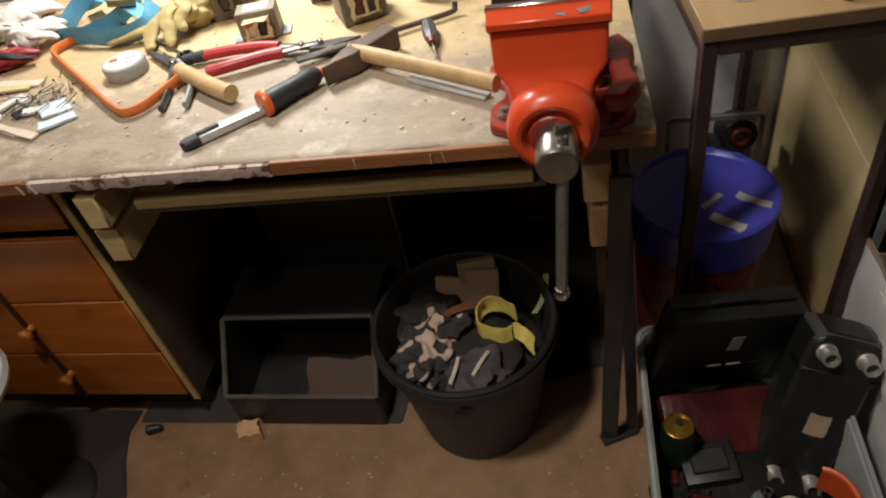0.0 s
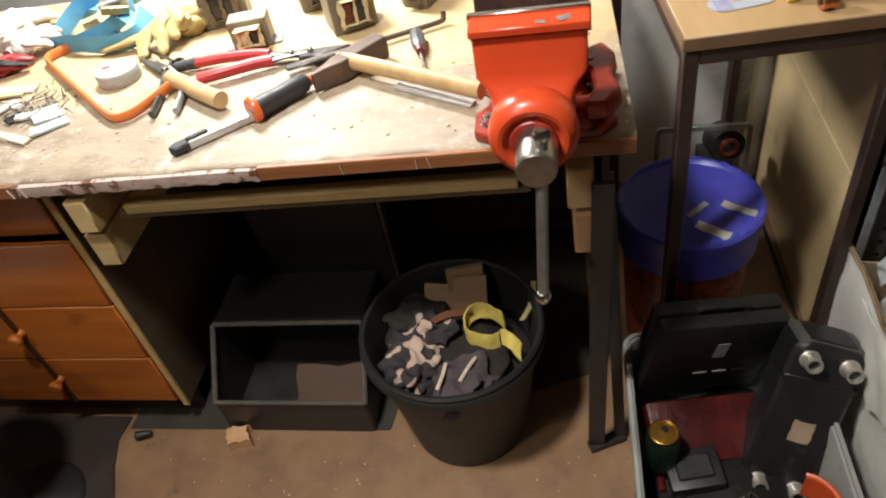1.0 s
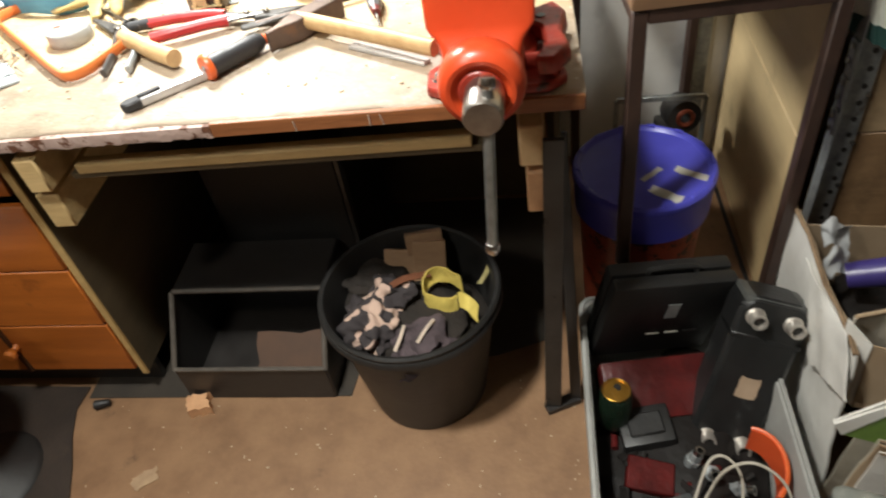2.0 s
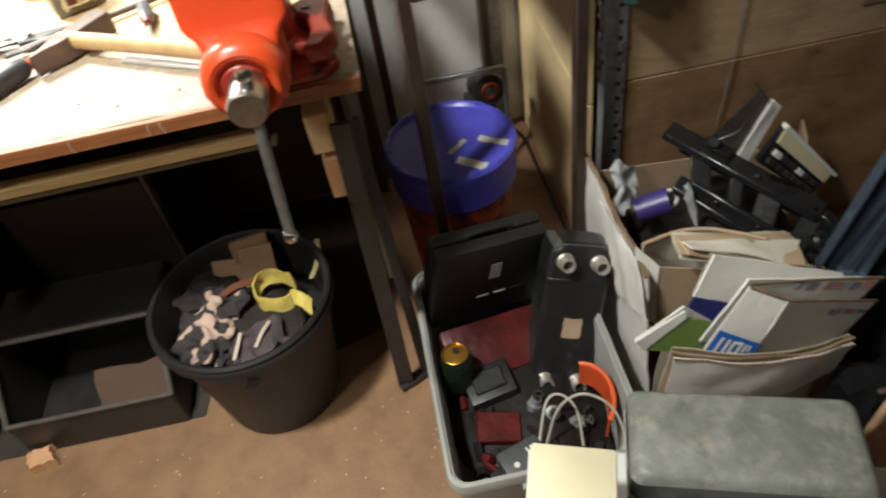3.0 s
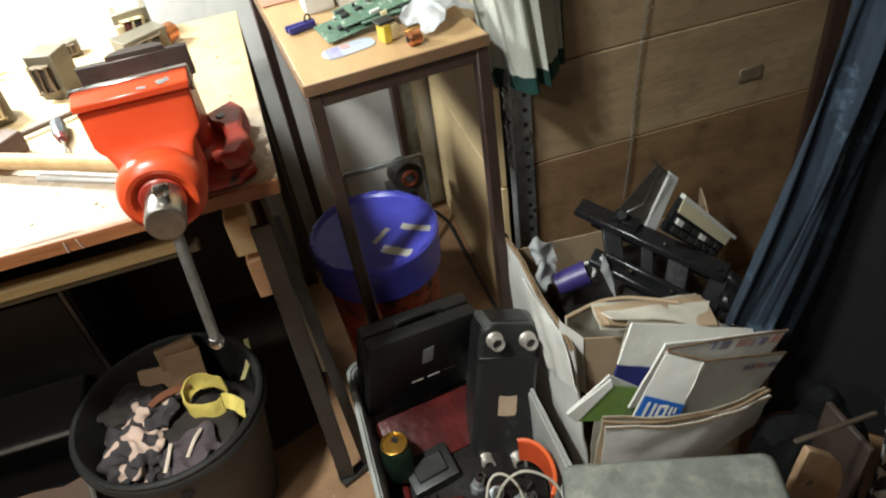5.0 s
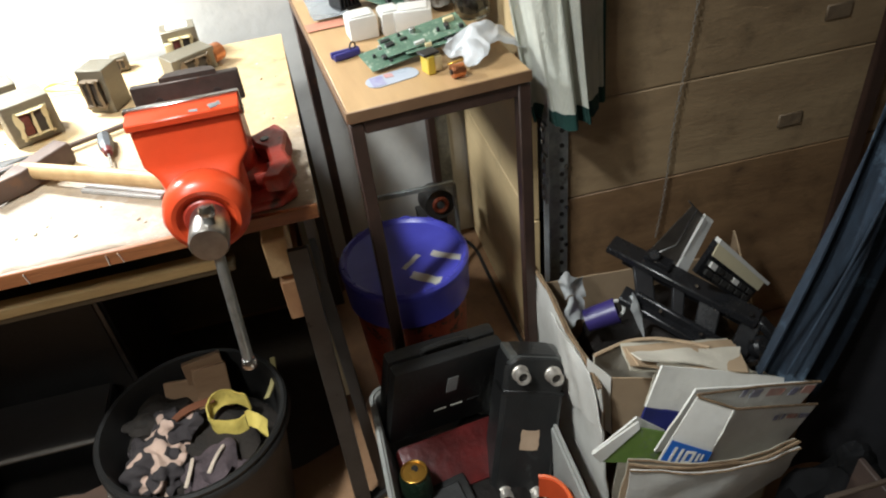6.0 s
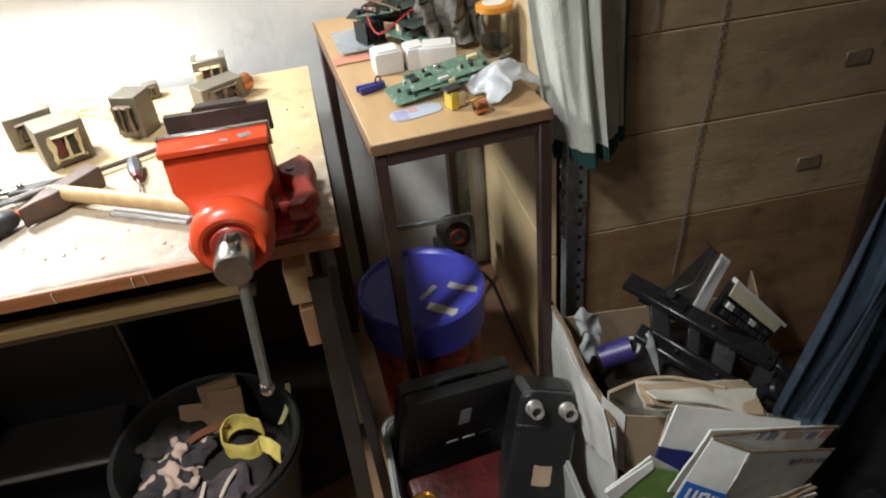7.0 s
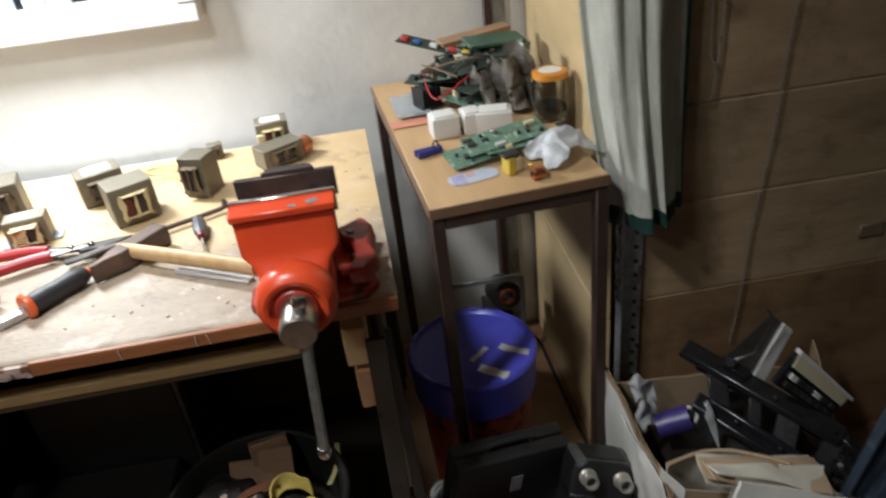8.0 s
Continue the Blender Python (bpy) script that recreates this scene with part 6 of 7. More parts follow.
# stacked grey flaps in front
for k in range(3):
    gf = thing("front_flap", pose(0.57, -0.352 + 0.007 * k, 0.335), "bowed grey carton flap with a raw edge", "cardboard", "front flaps")
    gf_m = (WHITEPAPER, CARD, GREYCARD)[k]
    part("sheet", sheet(lambda u, v, k=k: crumple((-0.165 + 0.325 * u + 0.01 * v, 0.030 * math.sin(3.0 * u) * -1 + 0.012 - 0.012 * v, -0.085 + 0.172 * v - 0.075 * u * v * 0.9 + 0.003 * k), 0.12, 0.007, 30 + k), 20, 8, 0.004), gf_m, gf)
    part("edge", tube([crumple((-0.155 + 0.325 * u / 20, 0.030 * math.sin(3.0 * u / 20) * -1, 0.087 - 0.0675 * u / 20 + 0.003 * k), 0.12, 0.007, 30 + k) for u in range(21)], 0.0019, 6), RAWEDGE, gf)
# plastic bag scraps, purple cup, white ring
FILM = surf("milky_film", (0.70, 0.71, 0.71), (0.58, 0.60, 0.61), 18, 0.35, bump=0.25, bscale=40)
FILM.node_tree.nodes["Principled BSDF"].inputs["Transmission Weight"].default_value = 0.35
for k, (x, y, z, s, seed) in enumerate(((0.505, 0.150, 0.375, 0.052, 1), (0.475, 0.060, 0.385, 0.050, 5), (0.60, 0.02, 0.385, 0.05, 8))):
    solo("plastic_bag", sheet(lambda u, v: crumple((s * (u - 0.5) * 1.3, s * 0.5 * (v - 0.5), s * (v - 0.2) + 0.02 * math.sin(5 * u)), 0.085, 0.020, seed), 22, 22, 0.0006), FILM, pose(x, y, z, 0, 0, 30 * k), "crumpled milky plastic bag", "plastic bag", "plastic bags in the carton")
cup = thing("purple_cup", pose(0.498, 0.050, 0.372, 20, 68, 8), "dark purple plastic cup on its side", "cup")
part("wall", lathe([(0.020, 0), (0.025, 0.0), (0.028, 0.070), (0.0255, 0.070), (0.0225, 0.003), (0, 0.003)], 28), surf("purple_plastic", (0.045, 0.032, 0.15), (0.03, 0.022, 0.11), 10, 0.35), cup)
solo("white_ring", lathe([(0.020 + 0.004 * math.cos(a), 0.004 * math.sin(a)) for a in [k * math.pi / 4 for k in range(8)]], 26, pose(0, 0, 0, 70, 10, 0), True), WHITEPLASTIC, pose(0.560, 0.040, 0.395), "white plastic ring among the junk", "ring")
# black steel bracket
brk = thing("steel_bracket", pose(0.70, 0.03, 0.44), "black steel mounting bracket with bright screw heads", "bracket")


def bar(name, p, q, w, t, mat, parent, lab=""):
    m, n = along(p, q)
    b = box((0, 0, n / 2), (w, t, n), 0.003)
    bmesh.ops.transform(b, matrix=m, verts=b.verts)
    return part(name, b, mat, parent, lab)


GLOSSBLACK = surf("gloss_black_steel", (0.018, 0.018, 0.02), (0.011, 0.011, 0.012), 10, 0.28, bump=0.1, stain=(0.05, 0.05, 0.052), stain_scale=12, stain_at=0.62)
P = lambda *p: tuple(Vector(p) - Vector((0.70, 0.03, 0.44)))
A1, A2, B1, B2 = (Vector(P(*p)) for p in ((0.593, 0.150, 0.487), (0.813, -0.095, 0.406), (0.582, 0.060, 0.417), (0.766, -0.120, 0.327)))
UP = Vector((0, 0, 1))
bar("long_bar", A1, A2, 0.050, 0.018, GLOSSBLACK, brk)
bar("long_bar", B1, B2, 0.046, 0.018, GLOSSBLACK, brk)
bar("channel", A1.lerp(A2, 0.10) - UP * 0.020, A2 - UP * 0.020, 0.014, 0.030, GLOSSBLACK, brk)
bar("channel", B1.lerp(B2, 0.12) + UP * 0.018, B2.lerp(B1, 0.05) + UP * 0.018, 0.012, 0.026, GLOSSBLACK, brk)
for u, w in ((0.22, 0.040), (0.48, 0.026), (0.70, 0.046), (0.97, 0.040)):
    bar("cross_bar", A1.lerp(A2, u), B1.lerp(B2, u), w, 0.012, GLOSSBLACK, brk)
bar("clamp_block", A1.lerp(A2, 0.24) + UP * 0.016, A1.lerp(A2, 0.42) + UP * 0.016, 0.030, 0.024, GLOSSBLACK, brk)
bar("foot_bar", B2, P(0.854, -0.130, 0.332), 0.034, 0.022, GLOSSBLACK, brk)
bar("foot_bar", A2, P(0.858, -0.140, 0.350), 0.026, 0.018, GLOSSBLACK, brk)
part("swivel", lathe([(0, 0), (0.020, 0), (0.024, 0.004), (0.024, 0.022), (0.018, 0.028), (0, 0.028)], 24, Matrix.Translation(P(0.800, -0.118, 0.352)) @ pose(0, 0, 0, 40, 20, 0)), GLOSSBLACK, brk, "round black swivel joint")
part("knob", lathe([(0, 0), (0.012, 0), (0.014, 0.004), (0.014, 0.016), (0.010, 0.020), (0, 0.020)], 12, Matrix.Translation(A1.lerp(A2, 0.3) + UP * 0.024) @ pose(0, 0, 0, 35, -20, 0)), GLOSSBLACK, brk)
for at_, n_ in ((A1.lerp(A2, 0.30), 0.022), (A1.lerp(A2, 0.58), 0.012), (A1.lerp(A2, 0.93), 0.012), (B1.lerp(B2, 0.32), 0.022), (B1.lerp(B2, 0.66), 0.022), (B1.lerp(B2, 0.95), 0.014), (A2.lerp(B2, 0.5), 0.010), (Vector(P(0.850, -0.135, 0.345)), 0.012), (Vector(P(0.862, -0.138, 0.330)), 0.010)):
    q = at_ + Vector((-0.004, -0.012, n_))
    part("screw_head", rod(q, q + Vector((-0.002, -0.006, 0.006)), 0.0050, 0.0036, seg=10), CHROME, brk)
# tilted drive tray with a silver edge, and a keypad with a cream bezel
tr = thing("metal_tray", pose(0.72, 0.085, 0.50), "thin dark metal tray with a silver edge", "tray")
T = lambda *p: tuple(Vector(p) - Vector((0.72, 0.085, 0.50)))
panel("plate", T(0.645, 0.09, 0.480), T(0.715, 0.08, 0.425), T(0.770, 0.085, 0.560), T(0.745, 0.09, 0.590), surf("tray_metal", (0.12, 0.105, 0.09), (0.07, 0.06, 0.052), 14, 0.4, metal=0.5), tr, "", 0.003, 0.001, 40)
panel("silver_edge", T(0.708, 0.070, 0.425), T(0.738, 0.070, 0.418), T(0.790, 0.078, 0.546), T(0.770, 0.078, 0.566), surf("pale_aluminium", (0.80, 0.80, 0.78), (0.70, 0.70, 0.68), 20, 0.4, metal=0.1), tr, "silver edge strip", 0.008, 0.0005, 41)
part("wire_frame", tube([T(0.66, 0.07, 0.50), T(0.70, 0.06, 0.52), T(0.735, 0.06, 0.60), T(0.72, 0.07, 0.62)], 0.002, 6), GREYSTEEL, tr)
kp = thing("keypad_panel", pose(0.775, -0.03, 0.49), "dark keypad panel with a cream bezel", "panel")
K = lambda *p: Vector(p) - Vector((0.775, -0.03, 0.49))
k0, k1, k2, k3 = K(0.690, -0.035, 0.520), K(0.822, -0.035, 0.395), K(0.860, -0.028, 0.443), K(0.733, -0.028, 0.585)
panel("board", k0, k1, k2, k3, GLOSSBLACK, kp, "", 0.012, 0.0, 1, 3)
panel("bezel", *[on_face(k0, k1, k2, k3, u, v, 0.003) for u, v in ((0.05, 0.62), (1.0, 0.62), (1.0, 1.02), (0.02, 1.02))], CREAM, kp, "cream plastic bezel", 0.010, 0.001, 2, 4)
panel("rim", *[on_face(k0, k1, k2, k3, u, v, 0.006) for u, v in ((0.0, 0.96), (1.06, 0.96), (1.06, 1.08), (0.0, 1.08))], WHITEPLASTIC, kp, "white rim", 0.014, 0.001, 2, 4)
for i in range(6):
    for j in range(2):
        u0, v0 = 0.10 + 0.145 * i, 0.10 + 0.24 * j
        panel("key", *[on_face(k0, k1, k2, k3, u, v, 0.006) for u, v in ((u0, v0), (u0 + 0.10, v0), (u0 + 0.10, v0 + 0.16), (u0, v0 + 0.16))], WHITEPLASTIC if (i, j) in ((0, 1), (3, 1)) else GREYSTEEL, kp, "", 0.006, 0.0, 1, 1)

# ---- appliance, grey case and boxes in front ----
ap = thing("white_appliance", pose(0.354, -0.713, 0, 0, 0, -17), "white sheet-metal appliance with slotted vents", "appliance")
part("housing", box((0, 0, 0.228), (0.56, 0.34, 0.456), 0.010, None, 3), WHITEPLASTIC, ap)
for i in range(4):
    for j in range(4):
        part("vent_slot", box((0.176 + 0.025 * i, 0.085 - 0.018 * j, 0.4562), (0.017, 0.0026, 0.0012), 0, pose(0, 0, 0, 0, 0, 14)), BLACKSTEEL, ap)
gc = thing("grey_case", pose(0.402, -0.577, 0.4565, 0, 0, -17), "grimy grey hard case with a rounded lid", "case")
# lower shell and lid band are much darker than the lid top
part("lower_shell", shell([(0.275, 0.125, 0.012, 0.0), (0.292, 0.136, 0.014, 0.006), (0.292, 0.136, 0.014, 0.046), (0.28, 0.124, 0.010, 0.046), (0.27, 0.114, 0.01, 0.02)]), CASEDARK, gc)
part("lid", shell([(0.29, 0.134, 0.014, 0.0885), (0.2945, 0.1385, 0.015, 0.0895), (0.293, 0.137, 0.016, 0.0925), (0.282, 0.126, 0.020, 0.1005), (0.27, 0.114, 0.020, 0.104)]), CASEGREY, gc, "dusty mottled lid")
part("lid_band", shell([(0.282, 0.126, 0.012, 0.050), (0.295, 0.139, 0.015, 0.050), (0.2942, 0.1382, 0.015, 0.0892), (0.28, 0.124, 0.014, 0.0892)]), CASEDARK, gc, "dark band round the lid")
part("seam_strip", shell([(0.292, 0.136, 0.014, 0.045), (0.298, 0.142, 0.015, 0.0455), (0.298, 0.142, 0.015, 0.0515), (0.29, 0.134, 0.014, 0.052)]), GREYPLASTIC, gc)
for x in (-0.07, 0.07):
    part("latch", box((x, -0.072, 0.046), (0.030, 0.006, 0.026), 0.002), CASEDARK, gc)
wb = thing("cream_box", pose(0.162, -0.604, 0.4565, 0, 0, -19), "cream plastic junction box", "box")
part("body", box((0, -0.01, 0.058), (0.106, 0.13, 0.116), 0.006, None, 2), CREAM, wb)
part("lid", box((0, -0.01, 0.120), (0.110, 0.135, 0.012), 0.005, None, 2), CREAM, wb)
cb = thing("chipboard_box", pose(0.612, -0.545, 0), "open chipboard box with a rounded side", "box")
CHIP = surf("chipboard", (0.40, 0.265, 0.15), (0.30, 0.19, 0.105), 30, 0.75, bump=0.4, bscale=120, stain=(0.52, 0.38, 0.24), stain_scale=20, stain_at=0.60)
part("side", slab([(0.004, 0.0), (0.108, 0.0), (0.108, 0.37), (0.102, 0.405), (0.088, 0.445), (0.064, 0.478), (0.038, 0.502), (0.018, 0.520), (0.012, 0.520), (0.008, 0.490), (0.004, 0.44), (0.002, 0.38)], 0.012, pose(0, 0, 0, 90, 0, 0), 0.002), CHIP, cb, "rounded chipboard side with a hole")
part("hole", rod((0.036, -0.0125, 0.425), (0.036, -0.0132, 0.425), 0.0055, seg=14), BLACKSTEEL, cb)
part("side", box((0.150, 0.045, 0.22), (0.010, 0.10, 0.44), 0.002), surf("dark_brown_board", (0.035, 0.020, 0.014), None, 8, 0.7), cb)
part("rim", box((0.078, 0.012, 0.514), (0.140, 0.008, 0.006), 0.002), surf("dark_rim", (0.06, 0.04, 0.026), None, 9, 0.7), cb)
part("floor_board", box((0.07, 0.06, 0.10), (0.15, 0.12, 0.012), 0.002), BLACKSTEEL, cb)

# near-black lump added where the gap behind the appliance lies in shade
GAPBLACK = surf("dark_gap_black", (0.007, 0.007, 0.0075), (0.004, 0.004, 0.0045), 10, 0.8, bump=0.5, bscale=40, spec=0.12)
sack = thing("black_sack", pose(0.80, -0.415, 0), "black lump standing in for the shaded gap behind the appliance", "sack")
part("body", blob((0, 0, 0.17), (0.115, 0.085, 0.18), 41, 0.22, 4), GAPBLACK, sack)
part("neck", blob((0.01, 0.01, 0.345), (0.035, 0.03, 0.04), 43, 0.4, 3), GAPBLACK, sack)

# hanging clothes
DENIM = surf("blue_denim", (0.022, 0.037, 0.060), (0.009, 0.015, 0.027), 22, 0.9, bump=0.5, bscale=260, stain=(0.10, 0.15, 0.21), stain_scale=7, stain_at=0.54, stretch=(3, 3, 0.7))
DARKCLOTH = surf("black_cloth", (0.009, 0.009, 0.012), (0.005, 0.005, 0.007), 18, 0.95, bump=0.4, bscale=160)
jeans = thing("denim_trousers", pose(0.80, -0.225, 0.40), "faded blue denim trousers hanging in folds", "trousers")
for k, (x0, dx, dz, dy) in enumerate(((-0.065, 0.070, 0.0, 0.0), (0.010, 0.055, -0.06, 0.018))):
    part("trouser_leg", sheet(lambda u, v: (x0 + (dx + 0.035 * (1 - v)) * u + 0.150 * v + 0.018 * math.sin(4 * v), dy + 0.022 * math.sin(8 * u + 2 * v) + 0.010 * math.sin(19 * u - 4 * v), dz * (1 - v) + 0.85 * v - 0.05 * u * (1 - v)), 26, 40, 0.003), DENIM, jeans, "", 80)
part("seam", tube([(-0.03 + 0.150 * v / 20 + 0.018 * math.sin(0.2 * v), -0.022, 0.02 + 0.80 * v / 20) for v in range(21)], 0.0025, 6), DENIM, jeans)
coat = thing("black_coat", pose(0.88, -0.24, 0.02), "black coat hanging to the floor", "coat")
part("back_panel", sheet(lambda u, v: (0.60 * u + 0.05 * v * (1 - u), 0.03 - 0.30 * u * (1 - 0.5 * v) + 0.035 * math.sin(11 * u + 1.5 * v), 1.45 * v), 40, 20, 0.004), DARKCLOTH, coat, "", 80)
part("collar", tube(smooth_path([(0.10, 0.0, 1.40), (0.25, -0.08, 1.44), (0.42, -0.10, 1.42)], 5), 0.03, 10, (0.03, 0.02)), DARKCLOTH, coat)
STRIPE = surf("checked_print", (0.62, 0.62, 0.60), (0.50, 0.50, 0.48), 12, 0.9, bump=0.4, bscale=200)


def add_checks(m):
    """Black checks woven into pale cloth."""
    nt = m.node_tree
    N, L = nt.nodes, nt.links
    b = N["Principled BSDF"]
    col = b.inputs["Base Color"].links[0].from_socket
    tc = N.new("ShaderNodeTexCoord")
    mp = N.new("ShaderNodeMapping")
    mp.inputs["Rotation"].default_value = (0, radians(35), 0)
    mp.inputs["Scale"].default_value = (1, 0.001, 1)
    ck = N.new("ShaderNodeTexChecker")
    ck.inputs["Scale"].default_value = 22
    L.new(tc.outputs["Object"], mp.inputs["Vector"])
    L.new(mp.outputs[0], ck.inputs["Vector"])
    L.new(col, ck.inputs["Color1"])
    ck.inputs["Color2"].default_value = (0.02, 0.02, 0.024, 1)
    L.new(ck.outputs["Color"], b.inputs["Base Color"])


add_checks(STRIPE)
solo("patterned_cloth", sheet(lambda u, v: (0.765 + 0.22 * u + 0.10 * (1 - v) + 0.02 * math.sin(5 * v), -0.515 + 0.025 * math.sin(9 * u), 0.08 + 0.66 * v), 20, 20, 0.003), STRIPE, pose(0, 0, 0), "black and white checked cloth hanging", "cloth")

# ---- towel and things on the small table ----
TOWEL = surf("grey_towel", (0.60, 0.61, 0.53), (0.42, 0.43, 0.37), 12, 0.95, bump=0.8, bscale=220, stretch=(2, 2, 0.6), sheen=0.2, stain=(0.40, 0.37, 0.33), stain_scale=6, stain_at=0.57)
TEAL = surf("teal_hem", (0.014, 0.060, 0.050), (0.008, 0.038, 0.032), 20, 0.9, bump=0.5, bscale=200)


def towel_at(u, v):
    left, right = 0.375 + 0.088 * (1 - v) ** 2.6, 0.572 + 0.036 * (1 - v)
    ridge = 0.168 + (0.085 * (0.42 - u) / 0.42 if u < 0.42 else 0.070 * (u - 0.42) / 0.58)
    loose = 1.0 if u < 0.6 else 1.0 - 0.8 * (u - 0.6) / 0.4
    fold = 0.017 * math.sin(17 * u + 1.8 * v) + 0.010 * math.sin(31 * u - 3 * v) + 0.004 * math.sin(61 * u + 5 * v)
    return Vector((left + (right - left) * u + 0.005 * math.sin(17 * u + 5 * v), ridge + fold * loose * (0.5 + 0.5 * (1 - v)), 0.766 + 0.95 * v + 0.030 * u * (1 - v)))


tow = thing("towel", pose(0.48, 0.215, 0.76), "hanging pale grey-green towel with a teal hem", "towel")
off = Vector((0.48, 0.215, 0.76))
part("cloth", sheet(lambda u, v: towel_at(u, 0.035 + 0.965 * v) - off, 60, 40, 0.004), TOWEL, tow, "", 80)
part("hem", sheet(lambda u, v: towel_at(u, 0.038 * v) - off + Vector((0, -0.001, 0)), 60, 3, 0.0055), TEAL, tow, "dark teal hem", 80)
part("side_hem", sheet(lambda u, v: towel_at(0.962 + 0.038 * u, 0.038 + 0.962 * v) - off + Vector((0, -0.001, 0)), 3, 40, 0.0055), TEAL, tow, "dark teal side hem", 80)

TZ = 0.9185
PCBG = surf("green_circuit_board", (0.115, 0.20, 0.14), (0.07, 0.125, 0.085), 26, 0.4, bump=0.2, bscale=220, stain=(0.34, 0.38, 0.31), stain_scale=60, stain_at=0.57, soft=0.02)
PCBD = surf("dark_circuit_board", (0.030, 0.045, 0.036), (0.018, 0.028, 0.022), 26, 0.45, bump=0.2, stain=(0.12, 0.13, 0.09), stain_scale=52, stain_at=0.62, soft=0.02)
CHIPB = surf("black_component", (0.02, 0.02, 0.021), None, 12, 0.4)
SILV = surf("component_can", (0.48, 0.48, 0.47), None, 12, 0.35, metal=0.7)
YEL = surf("yellow_component", (0.62, 0.46, 0.05), (0.52, 0.38, 0.04), 14, 0.4)
WHT = surf("white_component", (0.66, 0.65, 0.62), None, 14, 0.45)
BLUEC = surf("blue_component", (0.03, 0.10, 0.32), None, 14, 0.4)
REDC = surf("red_component", (0.42, 0.03, 0.025), None, 14, 0.4)


def circuit_board(m, w, d, seed, lab, mat=None, n=16, tall=0.018):
    b = thing("circuit_board", m, lab, "circuit board", "circuit boards on the table")
    part("board", box((0, 0, 0), (w, d, 0.0018), 0.0003), mat or PCBG, b)
    rnd = random.Random(seed)
    for k in range(n):
        x, y = rnd.uniform(-w * 0.44, w * 0.44), rnd.uniform(-d * 0.42, d * 0.42)
        kind = rnd.random()
        if kind < 0.40:
            h = rnd.uniform(0.002, 0.007)
            part("chip", box((x, y, 0.0009 + h / 2), (rnd.uniform(0.006, 0.020), rnd.uniform(0.005, 0.014), h), 0.0006), CHIPB, b)
        elif kind < 0.70:
            h = rnd.uniform(0.006, tall)
            part("capacitor", rod((x, y, 0.0009), (x, y, 0.0009 + h), rnd.uniform(0.003, 0.006), seg=12, round_ends=0.0006), rnd.choice((SILV, CHIPB, CHIPB)), b)
        else:
            h = rnd.uniform(0.006, tall)
            part("socket", box((x, y, 0.0009 + h / 2), (rnd.uniform(0.006, 0.022), rnd.uniform(0.006, 0.012), h), 0.0008), rnd.choice((WHT, PAPER, SILV, CHIPB, CHIPB, KRAFT)), b)
    return b


circuit_board(pose(0.265, 0.352, TZ + 0.036, 7, -7, 6), 0.170, 0.075, 3, "bare green circuit board propped on others", n=12, tall=0.010)
circuit_board(pose(0.222, 0.340, TZ + 0.018, 5, -5, 12), 0.165, 0.080, 4, "green circuit board lying flat", n=12, tall=0.008)
circuit_board(pose(0.285, 0.325, TZ + 0.026, -6, -4, 3), 0.130, 0.050, 6, "small green circuit board propped up", n=10, tall=0.008)
yc = thing("yellow_relay", pose(0.252, 0.250, TZ, 0, 0, 18), "yellow wound transformer from a circuit board", "component")
part("core", box((0, 0, 0.018), (0.016, 0.030, 0.036), 0.002), YEL, yc)
part("winding", box((0.014, 0, 0.018), (0.020, 0.028, 0.030), 0.004, None, 2), PAPER, yc)
part("cap", box((0.002, 0.0, 0.0395), (0.034, 0.028, 0.005), 0.001), CHIPB, yc)
cc = thing("copper_choke", pose(0.298, 0.205, TZ, 0, 0, 10), "small copper-wound choke on the table", "coil")
part("winding", lathe([(0.004, -0.012), (0.012, -0.012), (0.0135, -0.008), (0.0125, 0), (0.0135, 0.008), (0.012, 0.012), (0.004, 0.012)], 22, pose(0, 0, 0.0135, 0, 90, 0), True), COPPER, cc)
part("core", rod((-0.015, 0, 0.0135), (0.015, 0, 0.0135), 0.005), CHIPB, cc)
solo("brass_strip", box((0, 0, 0.003), (0.05, 0.006, 0.004), 0.001), GOLD, pose(0.315, 0.262, TZ + 0.004, 0, -4, 8), "thin yellow metal strip", "metal strip")
card = thing("plastic_card", pose(0.182, 0.258, TZ, 0, 0, 14), "glossy pale card with red and blue print", "card")
part("card", slab(rounded(0.104, 0.050, 0.021, 5), 0.0012), surf("card_face", (0.42, 0.45, 0.52), (0.36, 0.40, 0.47), 10, 0.3), card)
part("print_patch", slab([(-0.046, -0.020), (-0.020, -0.022), (-0.014, 0.020), (-0.040, 0.020)], 0.0006, pose(0, 0, 0.0013)), surf("violet_print", (0.25, 0.23, 0.42), (0.36, 0.36, 0.47), 40, 0.4), card)
part("print_patch", slab([(-0.012, 0.004), (0.004, 0.000), (0.006, 0.018), (-0.010, 0.022)], 0.0006, pose(0, 0, 0.0013)), surf("faded_card_red", (0.52, 0.20, 0.17), (0.46, 0.33, 0.34), 40, 0.4), card)
clp = thing("blue_clamp", pose(0.112, 0.398, TZ, 0, 0, 12), "small dark blue plastic clamp", "clamp")
DKBLUE = surf("dark_blue_plastic", (0.035, 0.035, 0.20), (0.025, 0.025, 0.15), 12, 0.4)
part("jaw", box((0, 0.006, 0.008), (0.062, 0.011, 0.014), 0.004, None, 2), DKBLUE, clp)
part("jaw", box((0.0, -0.007, 0.008), (0.058, 0.010, 0.014), 0.004, pose(0, 0, 0, 0, 0, 6), 2), DKBLUE, clp)
part("ring", lathe([(0.008 + 0.002 * math.cos(a), 0.002 * math.sin(a)) for a in [k * math.pi / 3 for k in range(6)]], 16, pose(0.016, 0.0, 0.020, 90, 0, 30), True), BLACKSTEEL, clp)
